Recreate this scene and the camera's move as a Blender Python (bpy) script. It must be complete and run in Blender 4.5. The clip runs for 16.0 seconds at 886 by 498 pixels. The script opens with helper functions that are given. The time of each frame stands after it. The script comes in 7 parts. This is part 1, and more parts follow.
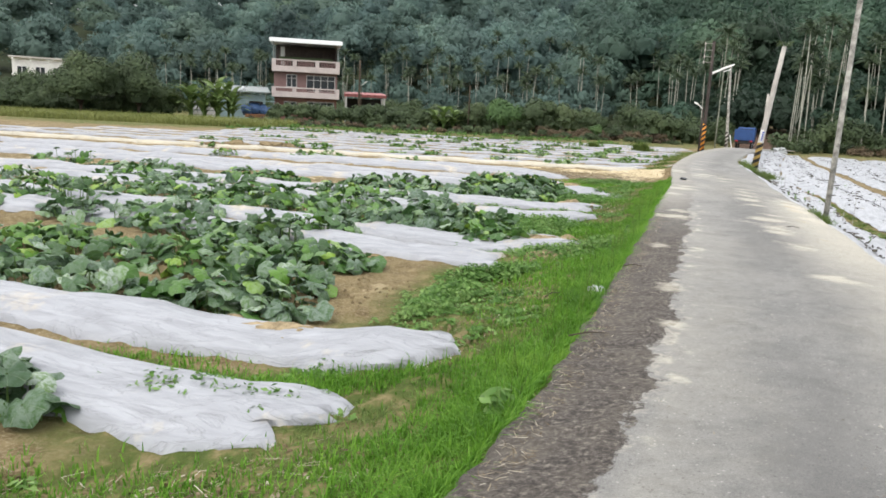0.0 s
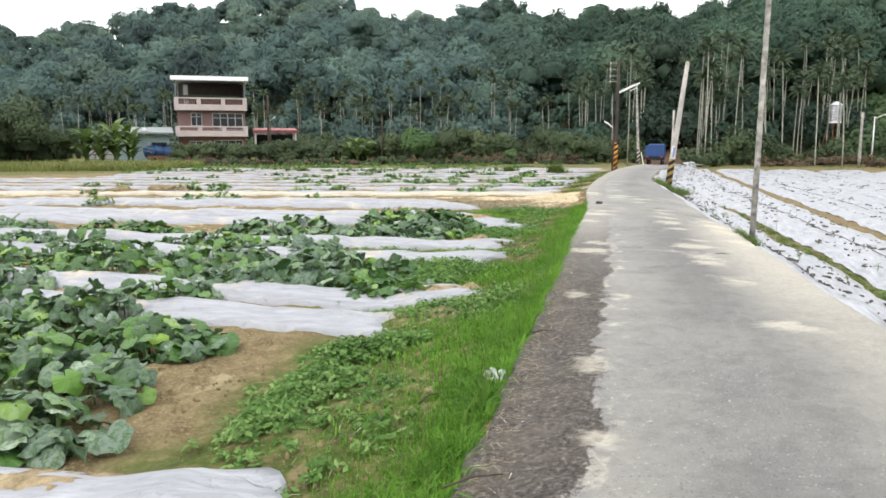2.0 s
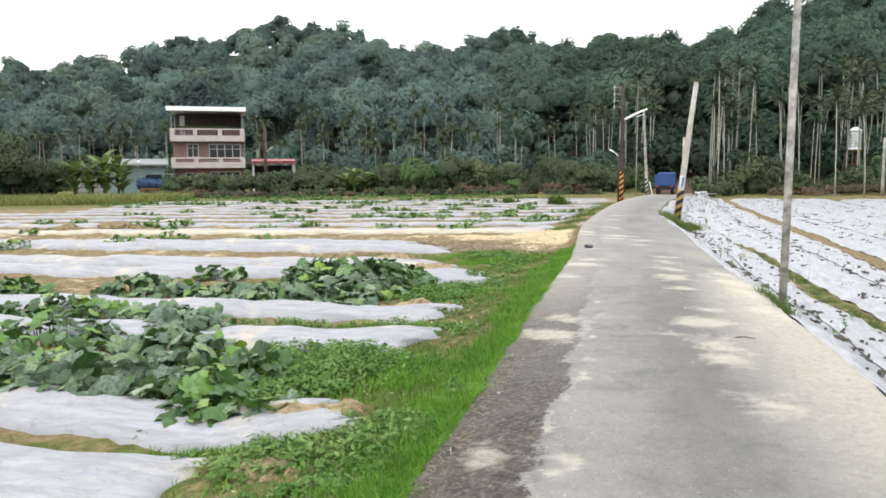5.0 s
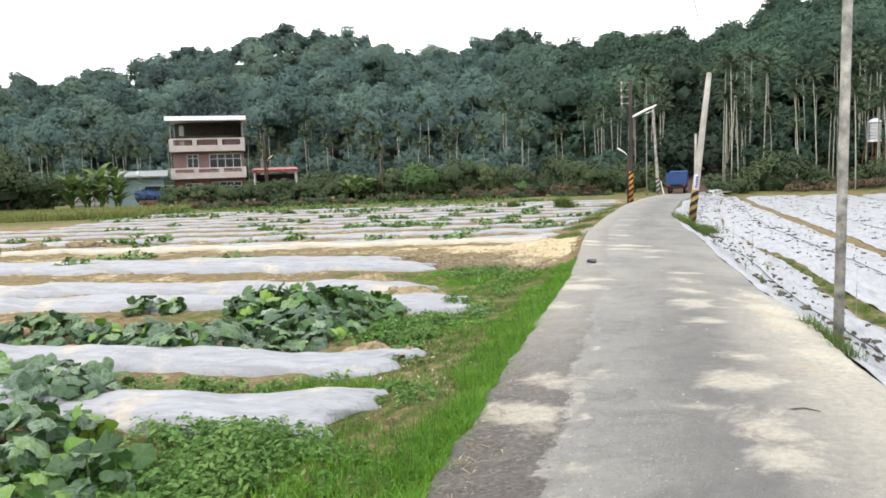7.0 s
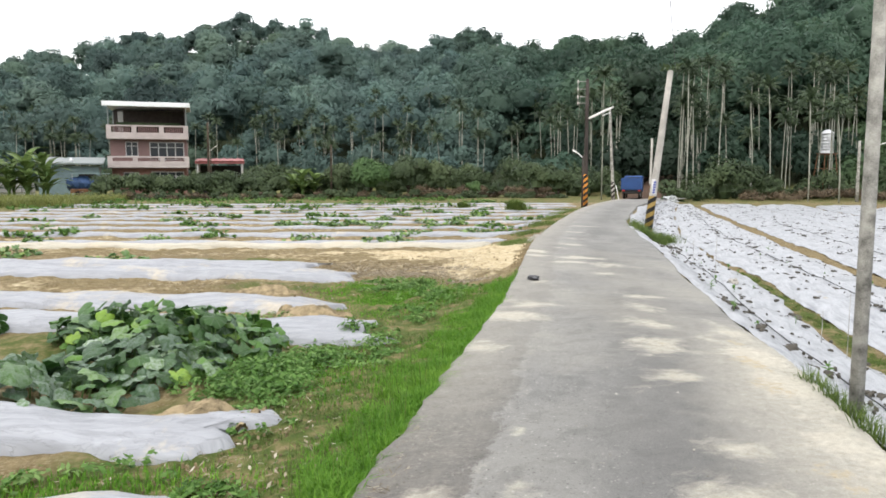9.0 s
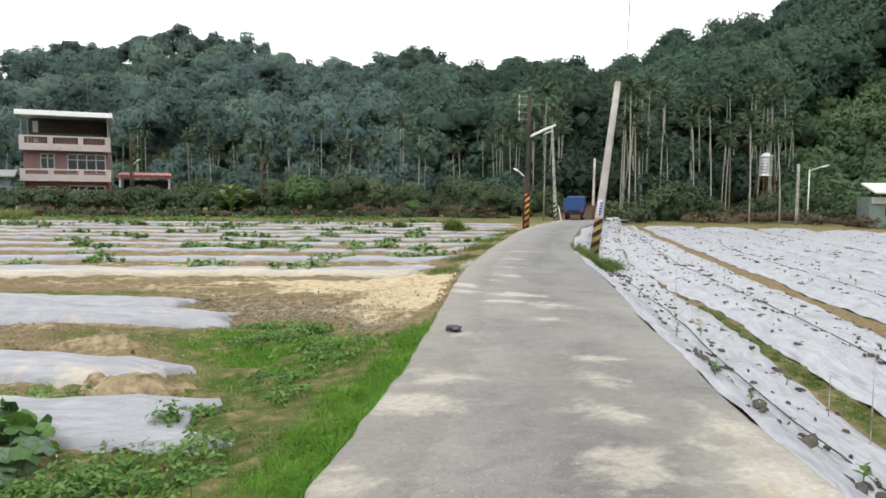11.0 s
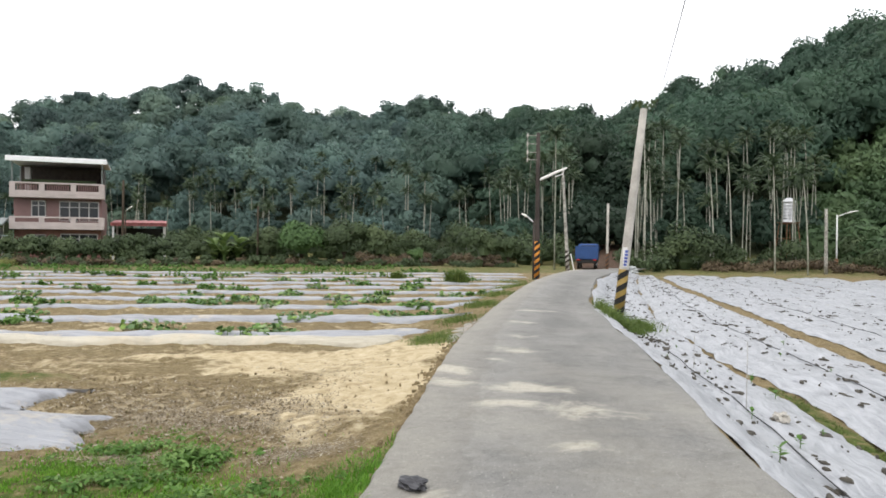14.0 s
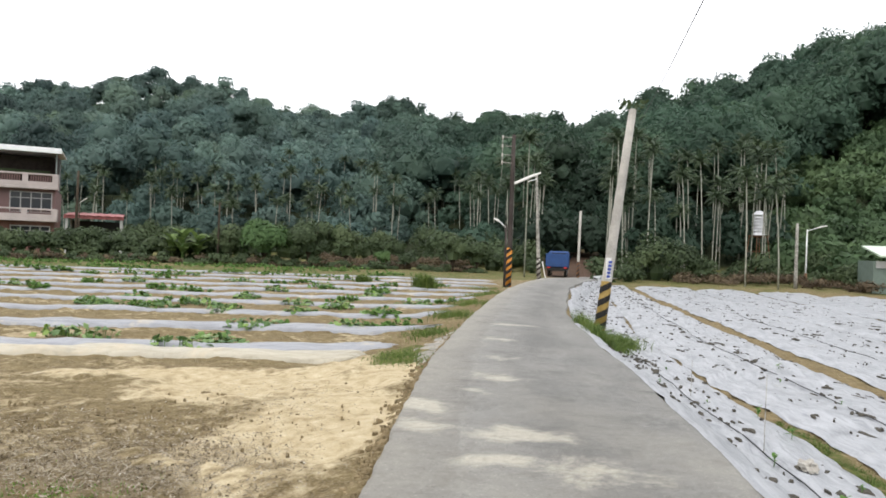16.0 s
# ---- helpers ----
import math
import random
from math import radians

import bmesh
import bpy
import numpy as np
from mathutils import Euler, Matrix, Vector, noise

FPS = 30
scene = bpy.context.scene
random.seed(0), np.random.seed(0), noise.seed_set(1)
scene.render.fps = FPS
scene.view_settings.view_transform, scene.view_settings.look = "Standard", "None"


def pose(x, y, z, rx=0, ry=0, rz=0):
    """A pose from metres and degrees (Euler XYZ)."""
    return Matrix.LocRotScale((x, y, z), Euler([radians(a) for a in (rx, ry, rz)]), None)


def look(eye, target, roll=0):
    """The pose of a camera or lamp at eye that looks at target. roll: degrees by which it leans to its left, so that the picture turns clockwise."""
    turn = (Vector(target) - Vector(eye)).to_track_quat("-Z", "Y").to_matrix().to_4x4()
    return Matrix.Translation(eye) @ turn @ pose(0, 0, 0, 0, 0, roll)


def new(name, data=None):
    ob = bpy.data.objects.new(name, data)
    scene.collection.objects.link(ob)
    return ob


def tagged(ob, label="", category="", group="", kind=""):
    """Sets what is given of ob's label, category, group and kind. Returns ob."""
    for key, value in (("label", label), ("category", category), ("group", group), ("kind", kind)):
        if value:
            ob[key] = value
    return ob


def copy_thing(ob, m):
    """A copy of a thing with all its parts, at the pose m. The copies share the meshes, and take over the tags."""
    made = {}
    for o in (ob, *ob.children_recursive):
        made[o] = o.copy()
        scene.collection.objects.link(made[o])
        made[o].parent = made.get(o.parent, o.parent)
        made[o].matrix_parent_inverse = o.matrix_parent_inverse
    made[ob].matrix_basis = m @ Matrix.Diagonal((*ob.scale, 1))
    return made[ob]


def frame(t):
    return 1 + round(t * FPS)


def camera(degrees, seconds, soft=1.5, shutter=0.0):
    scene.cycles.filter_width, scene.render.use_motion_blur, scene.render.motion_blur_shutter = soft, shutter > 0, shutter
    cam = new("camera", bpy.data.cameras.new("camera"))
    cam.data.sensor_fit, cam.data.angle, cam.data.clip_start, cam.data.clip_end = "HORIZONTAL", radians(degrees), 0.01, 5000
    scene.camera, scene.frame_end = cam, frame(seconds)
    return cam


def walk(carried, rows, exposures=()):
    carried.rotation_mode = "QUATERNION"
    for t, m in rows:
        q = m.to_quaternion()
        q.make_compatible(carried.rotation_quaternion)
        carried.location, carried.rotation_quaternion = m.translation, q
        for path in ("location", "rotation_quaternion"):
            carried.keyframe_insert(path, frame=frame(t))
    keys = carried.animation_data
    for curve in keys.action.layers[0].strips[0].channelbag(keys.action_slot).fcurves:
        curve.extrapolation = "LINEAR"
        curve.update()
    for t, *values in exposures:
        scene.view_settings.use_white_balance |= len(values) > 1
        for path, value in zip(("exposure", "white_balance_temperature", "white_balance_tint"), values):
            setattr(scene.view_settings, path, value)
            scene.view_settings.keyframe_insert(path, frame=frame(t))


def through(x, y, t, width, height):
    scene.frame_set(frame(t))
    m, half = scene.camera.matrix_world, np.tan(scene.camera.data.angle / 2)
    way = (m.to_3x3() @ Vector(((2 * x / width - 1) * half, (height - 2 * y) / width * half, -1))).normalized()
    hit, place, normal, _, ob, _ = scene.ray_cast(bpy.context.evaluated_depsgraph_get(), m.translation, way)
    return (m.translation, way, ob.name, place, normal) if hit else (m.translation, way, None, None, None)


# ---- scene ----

cam = camera(63.4, 16.0, soft=1.7)
PATH = [
    (0.0, pose(0.003, 0.000, 1.477, 79.28, -2.77, 0.53)),
    (0.5, pose(0.030, 0.345, 1.462, 78.76, -2.26, -1.37)),
    (1.0, pose(0.111, 0.769, 1.473, 78.56, -1.23, -3.03)),
    (1.5, pose(0.324, 1.246, 1.503, 79.67, 0.06, -5.36)),
    (2.0, pose(0.578, 1.725, 1.507, 81.72, 0.09, -5.86)),
    (2.5, pose(0.840, 2.224, 1.516, 83.40, 0.61, -6.42)),
    (3.0, pose(1.120, 2.730, 1.514, 83.58, 0.84, -4.17)),
    (3.5, pose(1.379, 3.231, 1.527, 83.01, 1.24, -5.46)),
    (4.0, pose(1.637, 3.745, 1.549, 83.77, 0.25, -6.03)),
    (6.5, pose(2.598, 6.242, 1.591, 84.16, 1.42, -3.34)),
    (7.0, pose(2.807, 6.752, 1.607, 84.36, 1.97, -4.08)),
    (7.5, pose(2.993, 7.265, 1.593, 84.76, 1.35, -5.61)),
    (8.0, pose(3.184, 7.798, 1.579, 84.48, 0.83, -7.03)),
    (10.5, pose(4.268, 10.747, 1.522, 84.18, -1.13, -8.06)),
    (11.0, pose(4.501, 11.402, 1.527, 85.69, -0.60, -11.84)),
    (11.5, pose(4.731, 12.036, 1.539, 87.37, -1.48, -12.02)),
    (12.0, pose(4.937, 12.637, 1.549, 88.29, -1.12, -12.95)),
    (12.5, pose(5.122, 13.198, 1.549, 89.63, -1.51, -11.71)),
    (13.0, pose(5.291, 13.733, 1.534, 90.92, -1.29, -11.80)),
    (13.5, pose(5.431, 14.236, 1.514, 90.08, -1.30, -11.11)),
    (14.0, pose(5.550, 14.712, 1.504, 89.52, -0.50, -11.14)),
    (14.5, pose(5.648, 15.159, 1.512, 89.81, -0.76, -10.18)),
    (15.0, pose(5.727, 15.566, 1.534, 90.04, -1.62, -11.37)),
    (15.5, pose(5.768, 15.886, 1.532, 89.84, -2.00, -12.61)),
    (16.0, pose(5.785, 16.194, 1.540, 89.83, -2.17, -13.75)),
]
EXPOSURES = [(0.0, 0.26), (1.0, 0.3), (3.5, 0.32), (7.0, 0.31), (8.5, 0.28), (10.5, 0.05), (12.0, 0.0), (14.0, 0.0), (16.0, 0.0)]
walk(cam, PATH, EXPOSURES)
SKY = 1.7

# ---- world and light: an overcast day ----
SUN_AZ, SUN_EL = radians(215), radians(52)
world = bpy.data.worlds.new("overcast")
scene.world = world
world.use_nodes = True
wn = world.node_tree
wn.nodes.clear()
w_out = wn.nodes.new("ShaderNodeOutputWorld")
w_bg = wn.nodes.new("ShaderNodeBackground")
w_sky = wn.nodes.new("ShaderNodeTexSky")
w_sky.sky_type = "NISHITA"
w_sky.sun_disc = False
w_sky.sun_elevation, w_sky.sun_rotation = SUN_EL, SUN_AZ
w_sky.dust_density, w_sky.air_density = 4.0, 1.0
w_dim = wn.nodes.new("ShaderNodeVectorMath")
w_dim.operation = "SCALE"
w_dim.inputs["Scale"].default_value = 0.1
w_mix = wn.nodes.new("ShaderNodeMix")
w_mix.data_type = "RGBA"
w_mix.inputs["Factor"].default_value = 0.88
w_mix.inputs["B"].default_value = (1.0, 1.0, 1.02, 1)
w_bg.inputs["Strength"].default_value = SKY
wn.links.new(w_sky.outputs["Color"], w_dim.inputs[0])
wn.links.new(w_dim.outputs["Vector"], w_mix.inputs["A"])
wn.links.new(w_mix.outputs["Result"], w_bg.inputs["Color"])
wn.links.new(w_bg.outputs["Background"], w_out.inputs["Surface"])

sun = new("sun", bpy.data.lights.new("sun", "SUN"))
sun.data.energy, sun.data.angle, sun.data.color = 1.2, radians(25), (1.0, 0.96, 0.9)
sun.matrix_world = look((0, 0, 60), (-60 * math.sin(SUN_AZ) / math.tan(SUN_EL), -60 * math.cos(SUN_AZ) / math.tan(SUN_EL), 0))

# ---- materials ----
class Nodes:
    """A small wrapper to write node materials briefly."""

    def __init__(self, name, rough=0.8, spec=0.3, metal=0.0):
        self.mat = bpy.data.materials.new(name)
        self.mat.use_nodes = True
        self.t = self.mat.node_tree
        self.b = self.t.nodes["Principled BSDF"]
        self.b.inputs["Roughness"].default_value = rough
        self.b.inputs["Specular IOR Level"].default_value = spec
        self.b.inputs["Metallic"].default_value = metal
        self.co = self.t.nodes.new("ShaderNodeTexCoord")
        self.geo = self.t.nodes.new("ShaderNodeNewGeometry")

    def link(self, a, b):
        self.t.links.new(a, b)

    def noise(self, scale, detail=4, rough=0.55, vec=None, stretch=None, dist=0.0):
        n = self.t.nodes.new("ShaderNodeTexNoise")
        n.inputs["Scale"].default_value, n.inputs["Detail"].default_value = scale, detail
        n.inputs["Roughness"].default_value, n.inputs["Distortion"].default_value = rough, dist
        vec = vec or self.geo.outputs["Position"]
        if stretch:
            m = self.t.nodes.new("ShaderNodeMapping")
            m.inputs["Scale"].default_value = stretch
            self.link(vec, m.inputs["Vector"])
            vec = m.outputs["Vector"]
        self.link(vec, n.inputs["Vector"])
        return n.outputs["Fac"]

    def ramp(self, fac, stops, ease="LINEAR"):
        r = self.t.nodes.new("ShaderNodeValToRGB")
        r.color_ramp.interpolation = ease
        while len(r.color_ramp.elements) < len(stops):
            r.color_ramp.elements.new(0.5)
        for e, (p, c) in zip(r.color_ramp.elements, stops):
            e.position, e.color = p, (*c, 1) if len(c) == 3 else c
        self.link(fac, r.inputs["Fac"])
        return r.outputs["Color"]

    def grey(self, fac, lo, hi, a=0.0, b=1.0):
        m = self.t.nodes.new("ShaderNodeMapRange")
        for k, v in zip(("From Min", "From Max", "To Min", "To Max"), (lo, hi, a, b)):
            m.inputs[k].default_value = v
        self.link(fac, m.inputs["Value"])
        return m.outputs["Result"]

    def mix(self, fac, a, b, how="MIX"):
        m = self.t.nodes.new("ShaderNodeMix")
        m.data_type, m.blend_type = "RGBA", how
        for v, s in ((fac, m.inputs["Factor"]), (a, m.inputs["A"]), (b, m.inputs["B"])):
            if isinstance(v, (int, float)):
                s.default_value = v
            elif isinstance(v, tuple):
                s.default_value = (*v, 1)
            else:
                self.link(v, s)
        return m.outputs["Result"]

    def math(self, op, a, b=0.0):
        m = self.t.nodes.new("ShaderNodeMath")
        m.operation = op
        for v, s in ((a, m.inputs[0]), (b, m.inputs[1])):
            if isinstance(v, (int, float)):
                s.default_value = v
            else:
                self.link(v, s)
        return m.outputs["Value"]

    def attr(self, name):
        a = self.t.nodes.new("ShaderNodeAttribute")
        a.attribute_name = name
        return a

    def uv(self):
        s = self.t.nodes.new("ShaderNodeSeparateXYZ")
        self.link(self.co.outputs["UV"], s.inputs["Vector"])
        return s.outputs["X"], s.outputs["Y"]

    def random(self):
        return self.t.nodes.new("ShaderNodeObjectInfo").outputs["Random"]

    def island(self):
        return self.geo.outputs["Random Per Island"]

    def colour(self, c):
        if isinstance(c, tuple):
            self.b.inputs["Base Color"].default_value = (*c, 1)
        else:
            self.link(c, self.b.inputs["Base Color"])
        return self

    def rough(self, fac):
        self.link(fac, self.b.inputs["Roughness"])
        return self

    def bump(self, fac, strength=0.3, depth=0.02):
        n = self.t.nodes.new("ShaderNodeBump")
        n.inputs["Strength"].default_value, n.inputs["Distance"].default_value = strength, depth
        self.link(fac, n.inputs["Height"])
        self.link(n.outputs["Normal"], self.b.inputs["Normal"])
        return self

    def thin(self, c, amount):
        """Light that passes through a leaf or a thin sheet."""
        tr = self.t.nodes.new("ShaderNodeBsdfTranslucent")
        mx = self.t.nodes.new("ShaderNodeMixShader")
        mx.inputs["Fac"].default_value = amount
        if isinstance(c, tuple):
            tr.inputs["Color"].default_value = (*c, 1)
        else:
            self.link(c, tr.inputs["Color"])
        out = self.t.nodes["Material Output"]
        self.link(self.b.outputs["BSDF"], mx.inputs[1])
        self.link(tr.outputs["BSDF"], mx.inputs[2])
        self.link(mx.outputs["Shader"], out.inputs["Surface"])
        return self


def plain(name, c, rough=0.7, spec=0.3, metal=0.0, vary=0.18, scale=3.0, bump=0.15):
    """Paint, concrete or plastic with faint blotches and grain."""
    n = Nodes(name, rough, spec, metal)
    big, fine = n.noise(scale), n.noise(scale * 14, 3)
    dark = tuple(v * (1 - vary * 1.6) for v in c)
    lite = tuple(min(1, v * (1 + vary)) for v in c)
    col = n.ramp(big, [(0.3, dark), (0.55, c), (0.75, lite)])
    col = n.mix(0.25, col, n.ramp(fine, [(0.3, dark), (0.7, lite)]))
    return n.colour(col).bump(fine, bump, 0.01).mat


def foliage(name, dark, mid, lite, through=0.25, patch=0.1, rough=0.6, spec=0.25, single=0.45, per_tree=False):
    """Leaves: each leaf a little different, whole regions lighter or darker."""
    n = Nodes(name, rough, spec)
    region = n.noise(patch, 3)
    col = n.ramp(region, [(0.32, dark), (0.52, mid), (0.7, lite)])
    leaf = n.ramp(n.island(), [(0.0, tuple(v * 0.55 for v in dark)), (0.5, mid), (1.0, tuple(min(1, v * 1.35) for v in lite))])
    col = n.mix(single, col, leaf)
    if per_tree:
        # this tone holds species colour together with painted haze and shade
        col = n.mix(1.0, col, n.attr("kind_light_tone").outputs["Color"], "MULTIPLY")
    n.colour(col)
    return n.thin(col, through).mat


# soil of the fields: sandy tan, brown litter, green cover, dry straw
s = Nodes("field_soil", 0.95, 0.15)
cover = s.attr("cover").outputs["Color"]
sep = s.t.nodes.new("ShaderNodeSeparateColor")
s.link(cover, sep.inputs["Color"])
coarse, mid_n, fine_n = s.noise(0.9, 5), s.noise(6, 5, 0.65), s.noise(38, 4, 0.7)
brown = s.ramp(mid_n, [(0.3, (0.1, 0.076, 0.034)), (0.5, (0.185, 0.145, 0.07)), (0.72, (0.29, 0.238, 0.125))])
sand = s.ramp(mid_n, [(0.28, (0.36, 0.28, 0.155)), (0.5, (0.56, 0.465, 0.295)), (0.75, (0.7, 0.615, 0.43))])
litter = s.ramp(fine_n, [(0.36, (0.05, 0.035, 0.02)), (0.5, (0.2, 0.14, 0.08)), (0.62, (0.42, 0.35, 0.24))])
green = s.ramp(mid_n, [(0.3, (0.05, 0.075, 0.016)), (0.5, (0.09, 0.118, 0.03)), (0.75, (0.15, 0.155, 0.06))])
ragged = lambda ch: s.grey(s.math("ADD", ch, s.math("MULTIPLY", s.math("SUBTRACT", s.math("ADD", s.math("MULTIPLY", coarse, 0.6), s.math("MULTIPLY", mid_n, 0.4)), 0.5), 1.9)), 0.36, 0.66)  # noqa: E731
base = s.mix(s.grey(fine_n, 0.35, 0.75, 0.1, 0.6), brown, litter)
base = s.mix(ragged(sep.outputs["Red"]), base, s.mix(s.grey(fine_n, 0.45, 0.7, 0.05, 0.45), sand, litter))
base = s.mix(ragged(sep.outputs["Green"]), base, s.mix(s.grey(mid_n, 0.45, 0.65), green, s.mix(0.15, brown, (0.085, 0.068, 0.03))))
# wooded ground: near-black green to dark olive, mottled
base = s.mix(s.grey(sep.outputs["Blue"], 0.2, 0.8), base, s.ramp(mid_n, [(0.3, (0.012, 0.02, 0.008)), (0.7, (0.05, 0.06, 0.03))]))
base = s.mix(s.grey(s.attr("cover").outputs["Alpha"], 0.3, 0.7), base, s.ramp(mid_n, [(0.3, (0.055, 0.036, 0.026)), (0.55, (0.105, 0.068, 0.049)), (0.75, (0.16, 0.112, 0.082))]))
M_SOIL = s.colour(base).bump(s.math("ADD", mid_n, s.math("MULTIPLY", fine_n, 0.6)), 0.8, 0.06).mat

# asphalt: grey worn wearing course with pale stone grit, sandy dust lying on it, an older dark strip at one side
s = Nodes("worn_asphalt", 0.85, 0.25)
across, along = s.uv()
vec = s.co.outputs["UV"]
lay = s.t.nodes.new("ShaderNodeSeparateColor")
s.link(s.attr("dusting").outputs["Color"], lay.inputs["Color"])
grain, mid_n, blot = s.noise(150, 3, 0.75), s.noise(9, 6, 0.65, vec), s.noise(0.6, 5, 0.55, vec)
tar = s.ramp(mid_n, [(0.3, (0.175, 0.173, 0.167)), (0.5, (0.23, 0.228, 0.219)), (0.72, (0.295, 0.29, 0.277))])
tar = s.mix(0.4, tar, s.ramp(grain, [(0.34, (0.08, 0.08, 0.077)), (0.5, (0.2, 0.2, 0.19)), (0.7, (0.4, 0.39, 0.37))]))
tar = s.mix(s.grey(blot, 0.38, 0.68, 0.0, 0.45), tar, (0.35, 0.34, 0.31))
chips = s.noise(48, 3, 0.6, vec)
tar = s.mix(s.grey(chips, 0.6, 0.7, 0.0, 0.55), tar, (0.42, 0.405, 0.37))
tar = s.mix(s.grey(chips, 0.38, 0.3, 0.0, 0.5), tar, (0.09, 0.088, 0.084))
cell = s.t.nodes.new("ShaderNodeTexVoronoi")
cell.inputs["Scale"].default_value = 55
s.link(vec, cell.inputs["Vector"])
pick = s.t.nodes.new("ShaderNodeSeparateColor")
s.link(cell.outputs["Color"], pick.inputs["Color"])
grit = s.grey(cell.outputs["Distance"], 0.42, 0.3)
tar = s.mix(s.math("MULTIPLY", grit, s.grey(pick.outputs["Red"], 0.9, 0.96, 0.0, 0.75)), tar, (0.5, 0.48, 0.44))
tar = s.mix(s.math("MULTIPLY", grit, s.grey(pick.outputs["Green"], 0.86, 0.95, 0.0, 0.6)), tar, (0.07, 0.068, 0.065))
tar = s.mix(s.grey(s.noise(2.6, 7, 0.72, vec, dist=0.6), 0.5, 0.66, 0.0, 0.42), tar, (0.115, 0.113, 0.108))
wheel = s.math("MULTIPLY", s.grey(s.math("ABSOLUTE", s.math("SUBTRACT", across, 1.55)), 0.85, 0.2), 0.6)
tar = s.mix(s.math("MULTIPLY", wheel, s.grey(s.noise(0.8, 5, 0.65, vec, stretch=(1, 0.3, 1)), 0.32, 0.6)), tar, s.mix(s.grey(grain, 0.3, 0.7), (0.085, 0.085, 0.082), (0.175, 0.172, 0.165)))
edge_n = s.math("MULTIPLY", s.math("SUBTRACT", s.noise(2.2, 9, 0.75, vec, stretch=(1, 0.55, 1)), 0.5), 0.55)
ragged_edge = s.math("ADD", across, s.math("ADD", edge_n, s.math("MULTIPLY", s.math("SUBTRACT", s.noise(14, 6, 0.75, vec), 0.5), 0.16)))
shoulder = s.grey(ragged_edge, 0.55, 0.528)
rim = s.math("MULTIPLY", s.grey(s.math("ABSOLUTE", s.math("SUBTRACT", ragged_edge, 0.575)), 0.042, 0.01), s.grey(s.noise(2.3, 6, 0.75, vec), 0.47, 0.6, 0.0, 0.7))
faded = s.grey(along, 9.0, 16.0, 1.0, 0.18)
oldtar = s.ramp(s.noise(30, 7, 0.8, vec), [(0.38, (0.026, 0.022, 0.02)), (0.48, (0.08, 0.07, 0.062)), (0.55, (0.15, 0.133, 0.114)), (0.63, (0.29, 0.262, 0.22)), (0.72, (0.52, 0.48, 0.41))])
oldtar = s.mix(s.grey(s.noise(11, 6, 0.7, vec), 0.42, 0.6, 0.55, 0.0), oldtar, (0.042, 0.036, 0.032))
oldtar = s.mix(s.grey(s.noise(2.6, 6, 0.7, vec), 0.45, 0.7, 0.0, 0.55), oldtar, s.ramp(mid_n, [(0.3, (0.12, 0.105, 0.085)), (0.7, (0.24, 0.215, 0.175))]))
col = s.mix(s.math("MULTIPLY", shoulder, faded), tar, oldtar)
col = s.mix(s.math("MULTIPLY", rim, faded), col, (0.52, 0.48, 0.4))
streak = s.noise(2.0, 9, 0.72, vec, stretch=(0.9, 1.1, 1), dist=0.4)
dust = s.grey(s.math("ADD", lay.outputs["Red"], s.math("MULTIPLY", s.math("SUBTRACT", streak, 0.5), 1.7)), 0.32, 0.62)
powder = s.ramp(s.noise(16, 6, 0.7, vec), [(0.3, (0.43, 0.395, 0.315)), (0.5, (0.57, 0.535, 0.445)), (0.7, (0.68, 0.65, 0.55))])
col = s.mix(s.math("MULTIPLY", dust, s.grey(grain, 0.25, 0.6, 0.36, 0.76)), col, powder)
haze = s.grey(s.math("ADD", lay.outputs["Blue"], s.math("MULTIPLY", s.math("SUBTRACT", streak, 0.5), 0.55)), 0.08, 0.95, 0.0, 0.8)
col = s.mix(s.math("MULTIPLY", haze, s.grey(grain, 0.25, 0.6, 0.6, 0.95)), col, powder)
tan_sand = s.ramp(s.noise(22, 5, 0.7, vec), [(0.3, (0.36, 0.3, 0.2)), (0.7, (0.54, 0.47, 0.34))])
col = s.mix(s.grey(s.math("ADD", lay.outputs["Green"], s.math("MULTIPLY", s.math("SUBTRACT", mid_n, 0.5), 1.3)), 0.4, 0.62), col, tan_sand)
M_ROAD = s.colour(col).bump(s.math("ADD", grain, s.math("ADD", s.math("MULTIPLY", mid_n, 0.8), s.math("MULTIPLY", chips, 0.9))), 0.8, 0.014).mat

